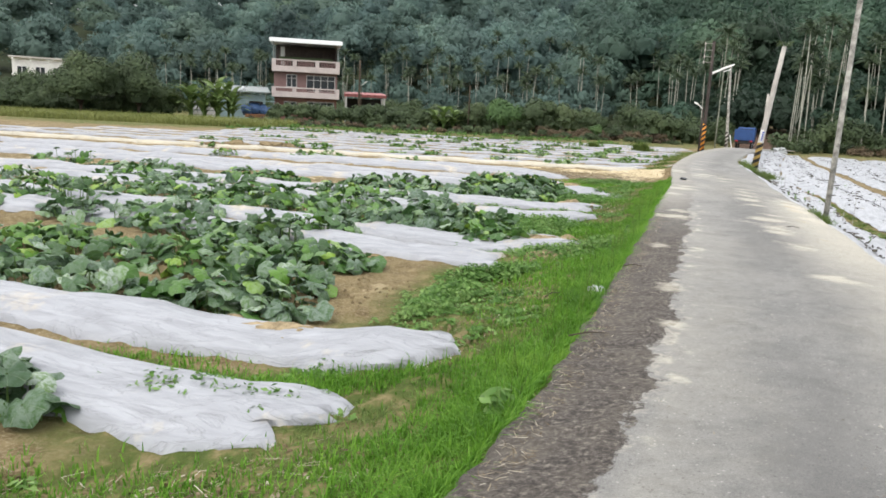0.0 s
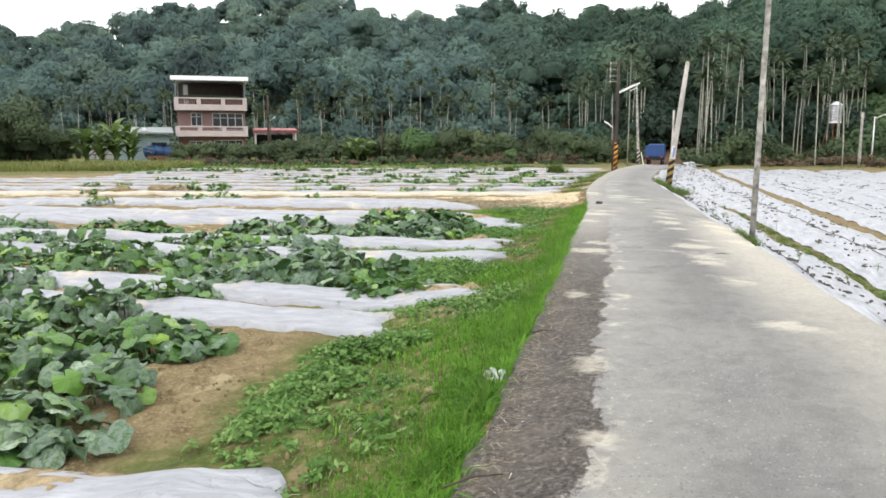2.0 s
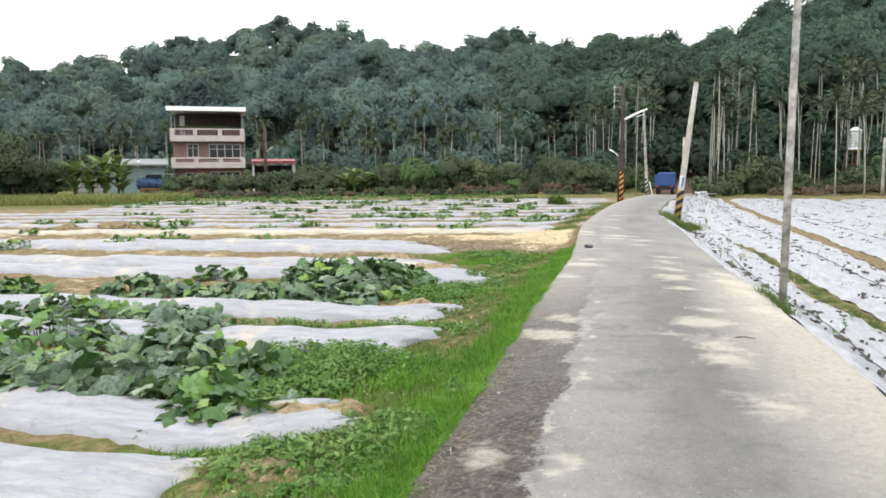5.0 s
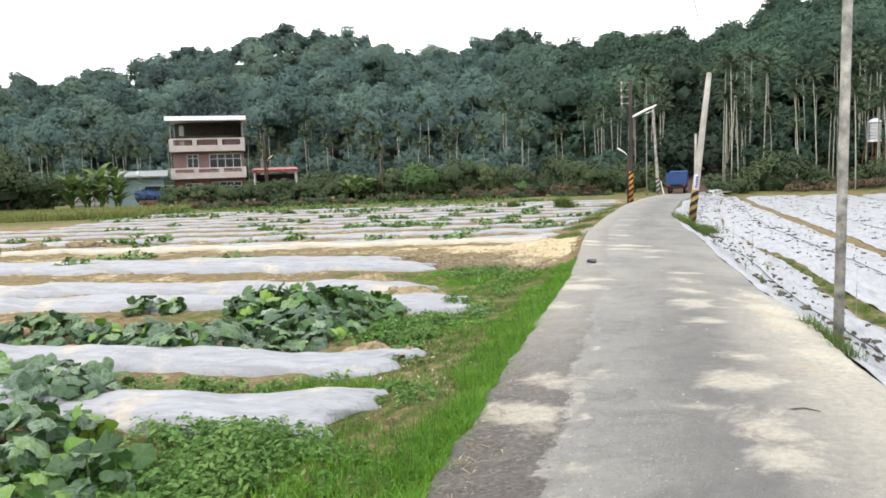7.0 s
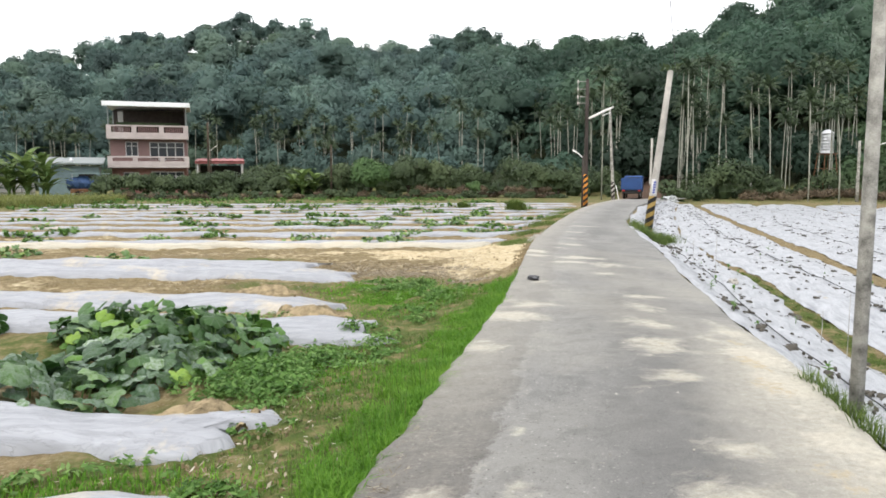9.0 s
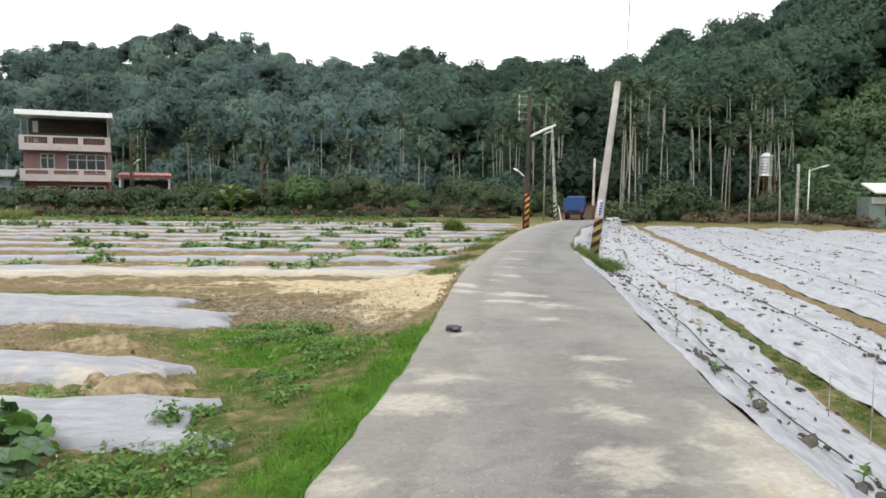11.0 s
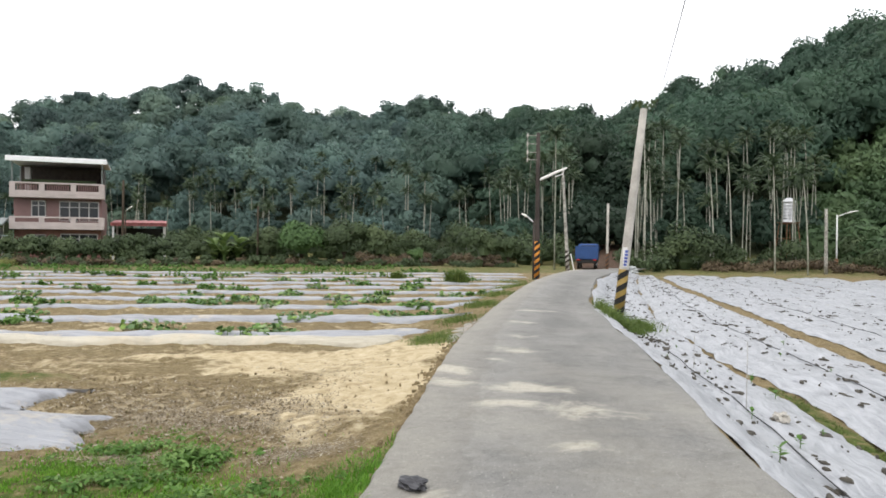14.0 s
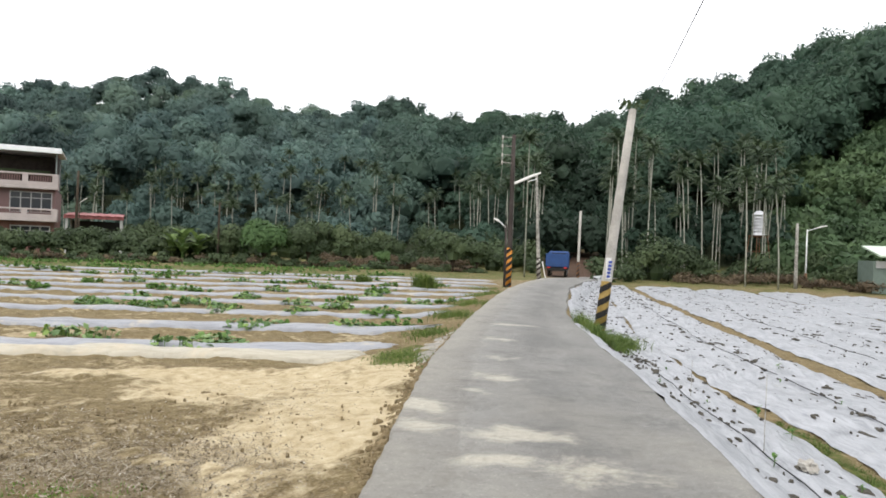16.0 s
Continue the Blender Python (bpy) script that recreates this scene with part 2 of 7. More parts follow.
# plastic mulch film, silver grey, dusty, creased
def film(name, a, b, dusty, soil=(0.43, 0.375, 0.28), gloss=0.5):
    n = Nodes(name, 0.42, gloss)
    v = n.co.outputs["UV"]
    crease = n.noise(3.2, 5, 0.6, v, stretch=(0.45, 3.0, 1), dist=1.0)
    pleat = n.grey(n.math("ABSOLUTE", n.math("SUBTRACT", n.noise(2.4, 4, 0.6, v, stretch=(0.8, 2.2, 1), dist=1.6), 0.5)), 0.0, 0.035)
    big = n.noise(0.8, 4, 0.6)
    # creases and pleats are also coloured darker, fold shade painted into the film
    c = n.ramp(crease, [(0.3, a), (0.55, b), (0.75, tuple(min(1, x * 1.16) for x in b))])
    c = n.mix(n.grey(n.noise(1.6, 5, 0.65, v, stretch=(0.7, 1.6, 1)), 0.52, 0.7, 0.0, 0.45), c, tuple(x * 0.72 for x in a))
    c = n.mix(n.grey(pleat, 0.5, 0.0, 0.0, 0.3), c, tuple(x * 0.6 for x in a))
    earth = n.math("ADD", n.math("MULTIPLY", n.noise(1.1, 5, 0.62), 0.8), n.math("MULTIPLY", n.noise(13, 5, 0.7), 0.2))
    c = n.mix(n.grey(earth, dusty, dusty + 0.12, 0, 0.8), c, n.ramp(n.noise(9, 4), [(0.3, soil), (0.7, tuple(min(1, x * 1.35) for x in soil))]))
    n.colour(c).rough(n.grey(big, 0.3, 0.7, 0.3 if gloss > 0.4 else 0.42, 0.6 if gloss > 0.4 else 0.7))
    relief = n.math("ADD", crease, n.math("MULTIPLY", n.noise(11, 3, 0.5, v, stretch=(0.5, 1, 1)), 0.25))
    return n.bump(n.math("ADD", relief, n.math("MULTIPLY", pleat, 0.3)), 0.42, 0.04).mat


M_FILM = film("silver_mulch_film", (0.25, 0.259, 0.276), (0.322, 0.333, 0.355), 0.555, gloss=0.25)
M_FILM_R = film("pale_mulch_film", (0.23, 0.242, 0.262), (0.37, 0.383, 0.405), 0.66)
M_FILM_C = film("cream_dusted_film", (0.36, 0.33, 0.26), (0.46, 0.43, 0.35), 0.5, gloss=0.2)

M_CONC = plain("weathered_concrete", (0.37, 0.36, 0.325), 0.9, 0.2, vary=0.5, scale=7.5)
M_CONC_D = plain("dark_old_pole", (0.06, 0.05, 0.045), 0.9, 0.2, vary=0.3, scale=1.6)
M_CONC_P = plain("pale_pole", (0.46, 0.44, 0.4), 0.85, 0.2, vary=0.25, scale=2)
M_STEEL_W = plain("white_lamp_steel", (0.72, 0.73, 0.72), 0.45, 0.4, vary=0.08)
M_INOX = plain("stainless_steel", (0.62, 0.63, 0.65), 0.28, 0.5, 0.7, vary=0.1, scale=2)
M_RUST = plain("rusty_steel", (0.17, 0.09, 0.05), 0.85, 0.2, vary=0.35, scale=4)
M_ORANGE = plain("hazard_orange", (0.5, 0.2, 0.025), 0.6, vary=0.15, scale=5)
M_YELLOW = plain("hazard_yellow", (0.27, 0.185, 0.05), 0.6, vary=0.2, scale=5)
M_BLACK = plain("hazard_black", (0.014, 0.013, 0.012), 0.6, vary=0.2, scale=5)
M_WIRE = plain("cable_black", (0.03, 0.03, 0.03), 0.6)
M_PINK = plain("pink_tiled_wall", (0.2, 0.125, 0.118), 0.75, vary=0.12, scale=1.2)
M_BRICK = plain("dark_red_tile", (0.2, 0.1, 0.085), 0.7, vary=0.2, scale=1.5)
M_BALC = plain("pale_pink_terrazzo", (0.46, 0.405, 0.39), 0.75, vary=0.1, scale=1.5)
M_ROOF_W = plain("white_metal_roof", (0.82, 0.84, 0.86), 0.4, vary=0.05)
M_ROOF_R = plain("faded_red_metal_roof", (0.34, 0.115, 0.115), 0.55, vary=0.22)
M_ROOF_G = plain("grey_green_metal_roof", (0.2, 0.23, 0.225), 0.5, vary=0.12)
M_ROOF_PG = plain("pale_green_roof", (0.62, 0.72, 0.6), 0.5, vary=0.08)
M_TEAL = plain("pale_teal_sheet_wall", (0.22, 0.3, 0.31), 0.6, vary=0.1)
M_GREENWALL = plain("grey_green_wall", (0.16, 0.21, 0.18), 0.7, vary=0.15)
# brown with the roofed terrace's shade darkened into the colour
M_RECESS = plain("shade_toned_terrace_wall", (0.06, 0.05, 0.045), 0.85, vary=0.25)
# near-black colour stands in for unlit interiors: shed doorway, shelter back wall
M_DARK = plain("dark_interior", (0.02, 0.02, 0.02), 0.8)
M_TRUCK = plain("blue_truck_paint", (0.018, 0.06, 0.19), 0.5, 0.4, vary=0.15)
M_TARP = plain("blue_tarpaulin", (0.035, 0.075, 0.17), 0.55, vary=0.3)
M_RUBBER = plain("black_rubber", (0.02, 0.02, 0.02), 0.8)
M_WHITE = plain("white_paint", (0.72, 0.71, 0.68), 0.6, vary=0.1)
M_BLUE = plain("blue_sign_print", (0.06, 0.09, 0.35), 0.5)
M_RED = plain("red_lens", (0.5, 0.03, 0.02), 0.4)
M_PANE = Nodes("dark_window_glass", 0.08, 0.5).colour((0.03, 0.035, 0.04)).mat
M_ALU = plain("window_frame_white", (0.4, 0.4, 0.39), 0.5, vary=0.06)

M_WOOD = foliage("hill_forest_leaf", (0.066, 0.1, 0.086), (0.094, 0.138, 0.107), (0.122, 0.166, 0.119), 0.4, 0.03, single=0.06, per_tree=True)
M_VINE = foliage("slope_vine_leaf", (0.045, 0.085, 0.04), (0.075, 0.128, 0.058), (0.115, 0.175, 0.076), 0.3, 0.12, single=0.15)
M_HEDGE = foliage("hedge_leaf", (0.034, 0.054, 0.026), (0.06, 0.09, 0.04), (0.098, 0.132, 0.058), 0.22, 0.3, single=0.22)
M_ORCH = foliage("orchard_leaf", (0.042, 0.088, 0.03), (0.074, 0.14, 0.046), (0.115, 0.19, 0.066), 0.25, 0.5, single=0.22)
M_DRYB = foliage("dry_brush", (0.05, 0.035, 0.022), (0.11, 0.08, 0.05), (0.19, 0.15, 0.09), 0.2, 0.4)
M_BANANA = foliage("banana_leaf", (0.05, 0.09, 0.028), (0.1, 0.16, 0.046), (0.19, 0.26, 0.082), 0.32, 0.6)
M_FROND = foliage("palm_frond", (0.03, 0.05, 0.03), (0.055, 0.085, 0.045), (0.09, 0.125, 0.06), 0.25, 0.1)
M_GRASS = foliage("verge_grass", (0.055, 0.155, 0.014), (0.118, 0.275, 0.028), (0.22, 0.385, 0.058), 0.47, 1.3)
M_ROUGH = foliage("rough_grass", (0.05, 0.09, 0.018), (0.1, 0.16, 0.035), (0.2, 0.24, 0.07), 0.35, 1.0)
M_DRYGRASS = foliage("dull_grass", (0.052, 0.092, 0.018), (0.098, 0.16, 0.034), (0.2, 0.235, 0.075), 0.3, 1.1)
M_PADDY = foliage("ripe_field_grass", (0.1, 0.13, 0.03), (0.17, 0.195, 0.055), (0.26, 0.27, 0.095), 0.3, 0.25)
M_WEED = foliage("weed_leaf", (0.045, 0.12, 0.02), (0.105, 0.22, 0.045), (0.25, 0.37, 0.125), 0.4, 2.2)
s = Nodes("palm_trunk", 0.85, 0.2)
M_TRUNK = s.colour(s.mix(s.grey(s.random(), 0, 1), s.ramp(s.noise(2.2, 4, stretch=(1, 1, 3)), [(0.35, (0.25, 0.25, 0.205)), (0.7, (0.5, 0.5, 0.43))]), s.ramp(s.noise(1.7, 4, stretch=(1, 1, 3)), [(0.35, (0.15, 0.16, 0.125)), (0.7, (0.32, 0.33, 0.27))]))).mat
M_BARK = plain("brown_bark", (0.07, 0.055, 0.04), 0.9, 0.2, vary=0.35, scale=3)

# squash leaf: dull green under a grey bloom, with pale veins
def squash_skin(name, bloom_lo, bloom_hi, greens):
    n = Nodes(name, 0.45, 0.4)
    ux, uy = n.uv()
    vein = n.grey(n.math("ABSOLUTE", n.math("SINE", n.math("MULTIPLY", n.math("ARCTAN2", uy, ux), 3.5))), 0.0, 0.13, 1.0, 0.0)
    spots = n.noise(2.6, 6, 0.7, n.co.outputs["UV"])
    tone = n.ramp(n.random(), greens)
    pale = n.ramp(n.random(), [(0.0, (0.11, 0.165, 0.12)), (0.6, (0.2, 0.265, 0.21)), (1.0, (0.4, 0.47, 0.4))])
    dusty = n.grey(n.math("FRACT", n.math("MULTIPLY", n.random(), 7.3)), 0.1, 0.9, bloom_lo, bloom_hi)
    tone = n.mix(n.math("MULTIPLY", n.grey(spots, 0.42, 0.54, 0.1, 1.0), dusty), tone, pale)
    tone = n.mix(n.math("MULTIPLY", vein, 0.45), tone, (0.27, 0.34, 0.23))
    return n.colour(tone).bump(n.math("ADD", n.math("MULTIPLY", vein, -0.6), spots), 0.5, 0.012).thin(tone, 0.24).mat


M_SQUASH = squash_skin("bloomed_squash_leaf", 0.35, 1.0, [(0.0, (0.025, 0.07, 0.018)), (0.6, (0.05, 0.125, 0.025)), (1.0, (0.11, 0.22, 0.035))])
M_SQUASH_D = squash_skin("green_squash_leaf", 0.0, 0.3, [(0.0, (0.022, 0.065, 0.012)), (0.5, (0.05, 0.135, 0.018)), (0.85, (0.105, 0.235, 0.025)), (1.0, (0.23, 0.37, 0.045))])
M_SQUASH_Y = squash_skin("young_squash_leaf", 0.0, 0.45, [(0.0, (0.055, 0.125, 0.025)), (0.5, (0.11, 0.22, 0.04)), (1.0, (0.22, 0.34, 0.07))])
M_STEM = plain("green_stem", (0.12, 0.2, 0.06), 0.6)
s = Nodes("dry_straw", 0.9, 0.15)
M_STRAW = s.colour(s.ramp(s.island(), [(0.0, (0.08, 0.06, 0.038)), (0.4, (0.2, 0.16, 0.105)), (0.8, (0.35, 0.305, 0.23)), (1.0, (0.5, 0.46, 0.38))])).mat
M_CLOD = plain("dark_damp_soil", (0.095, 0.088, 0.074), 0.95, 0.1, vary=0.35, scale=6, bump=0.6)
M_STONE = plain("pale_stone", (0.4, 0.38, 0.34), 0.85, vary=0.2, scale=8)
M_BAG = plain("black_plastic_bag", (0.025, 0.025, 0.03), 0.35, 0.5, vary=0.3, scale=8)
M_SCRAP = plain("crumpled_clear_film", (0.36, 0.38, 0.38), 0.35, 0.5, vary=0.2, scale=8)
M_SLAB = plain("dusty_concrete_slab", (0.33, 0.31, 0.27), 0.9, 0.2, vary=0.25, scale=2)
M_CRUMB = plain("brown_soil_crumb", (0.23, 0.18, 0.105), 0.95, 0.1, vary=0.4, scale=7)
M_SAND = plain("pale_sandy_soil", (0.34, 0.27, 0.165), 0.95, 0.1, vary=0.5, scale=9, bump=1.0)

# ---- helpers for meshes ----
R = np.random.default_rng(7)


def mesh_of(name, verts, faces, mats, uv=None, smooth=False):
    me = bpy.data.meshes.new(name)
    me.from_pydata([tuple(v) for v in verts], [], [tuple(f) for f in faces])
    for m in mats if isinstance(mats, (list, tuple)) else [mats]:
        me.materials.append(m)
    if uv is not None:
        lay = me.uv_layers.new(name="UVMap")
        idx = np.empty(len(me.loops), dtype=np.int32)
        me.loops.foreach_get("vertex_index", idx)
        lay.data.foreach_set("uv", np.asarray(uv, dtype=np.float32)[idx].ravel())
    if smooth:
        me.polygons.foreach_set("use_smooth", [True] * len(me.polygons))
    return me


def cells_mesh(name, cells, mat, smooth=False, normals=None):
    """A mesh of loose polygons, all with the same number of corners: cells is (n, corners, 3). normals, one a cell, give leaves the soft shading of the clump they belong to."""
    cells = np.asarray(cells, dtype=np.float32)
    n, k, _ = cells.shape
    if normals is not None:
        normals = np.asarray(normals, dtype=np.float32)
        normals = np.repeat(normals[:, None], k, axis=1) if normals.ndim == 2 else normals
        facing = (np.cross(cells[:, 1] - cells[:, 0], cells[:, 2] - cells[:, 0]) * normals.mean(1)).sum(1)
        turned = (facing < 0)[:, None, None]
        cells, normals = np.where(turned, cells[:, ::-1], cells), np.where(turned, normals[:, ::-1], normals)
    me = bpy.data.meshes.new(name)
    me.vertices.add(n * k)
    me.vertices.foreach_set("co", cells.ravel())
    me.loops.add(n * k)
    me.loops.foreach_set("vertex_index", np.arange(n * k, dtype=np.int32))
    me.polygons.add(n)
    me.polygons.foreach_set("loop_start", np.arange(0, n * k, k, dtype=np.int32))
    if smooth or normals is not None:
        me.polygons.foreach_set("use_smooth", np.ones(n, dtype=bool))
    me.materials.append(mat)
    me.update(calc_edges=True)
    if normals is not None:
        unit = normals / (np.linalg.norm(normals, axis=2, keepdims=True) + 1e-9)
        soft = me.attributes.new("custom_normal", "FLOAT_VECTOR", "POINT")
        soft.data.foreach_set("vector", unit.ravel())
    return me


def grid_mesh(name, P, mats, uv=None, smooth=True):
    """P is (rows, cols, 3)."""
    r, c, _ = P.shape
    i = (np.arange(r - 1)[:, None] * c + np.arange(c - 1)[None]).ravel()
    faces = np.stack([i, i + 1, i + c + 1, i + c], 1)
    return mesh_of(name, P.reshape(-1, 3), faces, mats, None if uv is None else uv.reshape(-1, 2), smooth)


def part(name, data, material=None, parent=None, label="", m=None):
    """Links a bmesh or mesh as one mesh object under a thing or a part."""
    if isinstance(data, bmesh.types.BMesh):
        me = bpy.data.meshes.new(name)
        bmesh.ops.recalc_face_normals(data, faces=data.faces[:])
        data.to_mesh(me)
        data.free()
    else:
        me = data
    if material is not None and not me.materials:
        me.materials.append(material)
    ob = new(name, me)
    if parent is not None:
        ob.parent = parent
    if m is not None:
        ob.matrix_basis = m
    if label:
        ob["label"] = label
    return ob


def thing(name, at, label, category, group="", rz=0.0):
    e = new(name)
    e.empty_display_size = 0.2
    e.matrix_basis = pose(*at, 0, 0, rz)
    return tagged(e, label, category, group)


def box(size, at=(0, 0, 0), bevel=0.0, bm=None):
    """A box on its base centre, with softened edges."""
    own = bmesh.new()
    bmesh.ops.create_cube(own, size=1, matrix=Matrix.Translation((at[0], at[1], at[2] + size[2] / 2)) @ Matrix.Diagonal((*size, 1)))
    if bevel:
        bmesh.ops.bevel(own, geom=own.edges[:], offset=bevel, segments=1, affect="EDGES")
    if bm is None:
        return own
    me = bpy.data.meshes.new("tmp")
    own.to_mesh(me)
    own.free()
    bm.from_mesh(me)
    bpy.data.meshes.remove(me)
    return bm


def tube(points, radii, sides=10, bm=None, cap=True):
    """A tapered tube through points."""
    bm = bm or bmesh.new()
    pts = [Vector(p) for p in points]
    rings = []
    for i, p in enumerate(pts):
        d = (pts[min(i + 1, len(pts) - 1)] - pts[max(i - 1, 0)]).normalized()
        a = d.cross(Vector((0, 1, 0)) if abs(d.y) < 0.9 else Vector((1, 0, 0))).normalized()
        b = d.cross(a)
        rings.append([bm.verts.new(p + radii[i] * (a * math.cos(2 * math.pi * k / sides) + b * math.sin(2 * math.pi * k / sides))) for k in range(sides)])
    for lo, hi in zip(rings, rings[1:]):
        for k in range(sides):
            f = bm.faces.new((lo[k], lo[(k + 1) % sides], hi[(k + 1) % sides], hi[k]))
            f.smooth = True
    if cap:
        bm.faces.new(rings[0][::-1])
        bm.faces.new(rings[-1])
    return bm


# ---- the plan: road edges (x by y), levels of the fields, the hill ----
ROAD_L = np.array([(-16, -6.9), (2.6, 0.10), (4.2, 0.78), (10.3, 2.95), (12.8, 3.8), (17.3, 5.42), (19.5, 6.1), (22.9, 7.12), (25.5, 7.95), (30.5, 9.85), (37.6, 12.75), (42, 14.7), (47, 17.2), (50, 18.9), (54.4, 21.2), (60, 24.6), (66, 28.5)])
ROAD_R = np.array([(-16, -3.6), (2.6, 3.4), (8.3, 5.37), (10.5, 6.06), (12.1, 6.62), (13.0, 6.92), (15.1, 7.58), (17.2, 8.17), (19.2, 8.79), (22.3, 9.82), (24.0, 10.43), (28.5, 11.78), (33.5, 13.4), (39.2, 15.9), (46.7, 19.3), (54, 23.4), (58.8, 26.4), (62.9, 29.4), (66, 32.0)])


def xl(y):
    return np.interp(y, ROAD_L[:, 0], ROAD_L[:, 1])


def xr(y):
    return np.interp(y, ROAD_R[:, 0], ROAD_R[:, 1])


def smooth(a, b, v):
    s = np.clip((v - a) / (b - a), 0, 1)
    return s * s * (3 - 2 * s)


# the hill seen from the road: bearing (degrees to the right of +y), elevation of its tree tops, distance of the crest, of the foot
HILL = np.array([(-180, 5, 330, 190), (-110, 6, 300, 150), (-60, 7, 320, 120), (-26, 8.0, 340, 118), (-20, 8.6, 340, 116), (-15, 10.6, 340, 114), (-8, 11.6, 330, 110), (-2, 11.5, 320, 100),
                 (1.5, 10.2, 305, 94), (6, 10.2, 300, 90), (10, 11.2, 295, 88), (13.5, 10.2, 285, 84), (15.7, 9.3, 280, 80), (17, 10.6, 275, 76), (23, 10.2, 245, 64),
                 (28.6, 11.4, 216, 68), (32.5, 12.9, 200, 71), (38, 14.3, 182, 74), (42, 15.9, 170, 72), (60, 16.5, 160, 66), (90, 14, 170, 80), (120, 8, 220, 120), (180, 5, 330, 190)])
# tall trees that stand out of the skyline: bearing, elevation of the top
TALL = ((-18, 9.9), (-9, 11.7), (-5, 11.8), (-2, 11.8), (4.4, 10.6), (9.0, 11.7), (10.3, 12.0), (11.5, 11.6), (13.9, 10.4), (16.5, 11.1), (17.6, 11.4), (19.1, 11.1), (20.6, 10.9), (25.6, 11.3), (28.4, 11.8), (32.4, 13.2), (36.6, 14.4), (40.2, 15.8))
HX, HY = 4.5, 10.0


def hill_row(a):
    return [np.interp(a, HILL[:, 0], HILL[:, k]) for k in (1, 2, 3)]


def rumple(x, y, f, k=0.0):
    return np.sin(x * f + 1.3 + k) * np.cos(y * f * 1.13 + 0.7 * k) + 0.5 * np.sin(x * f * 2.3 + y * f * 1.7 + k)


def ground_z(x, y):
    x, y = np.asarray(x, float), np.asarray(y, float)
    u, v = (xl(y) - x) * 0.935, (x - xr(y)) * 0.935
    road = np.interp(np.clip((x - xl(y)) / np.maximum(xr(y) - xl(y), 0.1), 0, 1), (0, 1), (0.02, -0.14))
    low = np.interp(y, (0, 10, 13, 24, 29, 50), (-0.44, -0.42, -0.29, -0.27, -0.42, -0.45))
    left = np.where(u < 0.6, np.interp(u, (0, 0.12, 0.6), (0.0, -0.08, -0.15)), -0.15 + (low + 0.15) * np.clip((u - 0.6) / 1.4, 0, 1) ** 0.8) + 0.025 * rumple(x, y, 1.9) * smooth(0.1, 0.8, u)
    right = np.interp(v, (0, 0.1, 0.75, 1.5), (-0.16, -0.22, -0.72, -0.78)) + 0.02 * rumple(x, y, 1.7, 2) * smooth(0.3, 1, v)
    z = np.where(u > 0, left, np.where(v > 0, right, road))
    far = smooth(50, 66, y)
    z = z * (1 - far) + far * (-0.45)
    dx, dy = x - HX, y - HY
    r, a = np.hypot(dx, dy), np.degrees(np.arctan2(dx, dy))
    el, dc, ft = hill_row(a)
    top = np.tan(np.radians(el)) * dc - 9.5
    s = np.clip((r - ft) / (dc - ft), 0, 1.15)
    hill = top * np.where(s < 1, s ** 1.15, 1 - (s - 1) * 2.2)
    z = z + hill + (0.9 * rumple(x, y, 0.11) * smooth(0.05, 0.3, s))
    return np.where(r > 400, np.maximum(z * np.clip(1 - (r - 400) / 250, 0, 1), -2), z)


def axis_steps(lo, hi, near_lo, near_hi, step, grow):
    pos = list(np.arange(near_lo, near_hi + 1e-6, step))
    s = step
    while pos[-1] < hi:
        s *= grow
        pos.append(pos[-1] + s)
    s = step
    while pos[0] > lo:
        s *= grow
        pos.insert(0, pos[0] - s)
    return np.array(pos)


def furrow_line(y):
    return 15.3 + 0.385 * (np.asarray(y, float) - 23.8)


def seam_line(y):
    return np.minimum(xr(y) + 2.2, 0.55 * xr(y) + 0.45 * furrow_line(y))


# ---- ground: one sheet to the horizon ----
gx = axis_steps(-900, 900, -9, 16, 0.16, 1.06)
gy = axis_steps(-900, 1100, -1, 32, 0.16, 1.055)
GX, GY = np.meshgrid(gx, gy)
GZ = ground_z(GX, GY)
near = (np.hypot(GX - 4, GY - 15) < 45)
GZ = GZ + near * (0.012 * rumple(GX, GY, 7.3) + 0.016 * rumple(GX, GY, 3.7, 1) + 0.01 * rumple(GX, GY, 11.5, 4) + 0.01 * R.normal(size=GX.shape)) * ((GX < xl(GY) - 0.05) | (GX > xr(GY) + 0.2))
me = grid_mesh("ground", np.stack([GX, GY, GZ], 2), M_SOIL)
u = (xl(GY) - GX) * 0.935
v = (GX - xr(GY)) * 0.935


def blob(cx, cy, rx, ry, turn=0.0):
    c, s_ = math.cos(turn), math.sin(turn)
    X, Y = (GX - cx) * c + (GY - cy) * s_, -(GX - cx) * s_ + (GY - cy) * c
    return np.clip(1.25 - np.hypot(X / rx, Y / ry), 0, 1)


sandy = np.zeros_like(GX)
for c in ((6.15, 23.4, 0.95, 3.4, -0.36), (5.6, 25.6, 1.9, 1.6), (4.6, 26.8, 2.6, 0.6), (7.2, 27.0, 1.2, 1.6), (6.55, 22.7, 0.6, 1.9, -0.36), (7.4, 25.6, 0.7, 1.8, -0.36), (-1.0, 7.6, 1.3, 0.5, -0.3), (-1.8, 6.1, 2.6, 0.4, -0.3), (1.4, 10.6, 1.0, 0.35, -0.3), (0.4, 8.0, 0.7, 0.5), (2.2, 13.6, 0.6, 0.3)):
    sandy = np.maximum(sandy, blob(*c) * (0.36 if c[1] < 15 else 1.0))
rowy = (GX < xl(GY) - 1.6) & (GY > 11) & (GY < 62)
sandy = np.maximum(sandy, (0.33 - 0.08 * smooth(30, 44, GY)) * rowy * np.where(GY < 22, smooth(1.4, 4.0, u), 1.0))
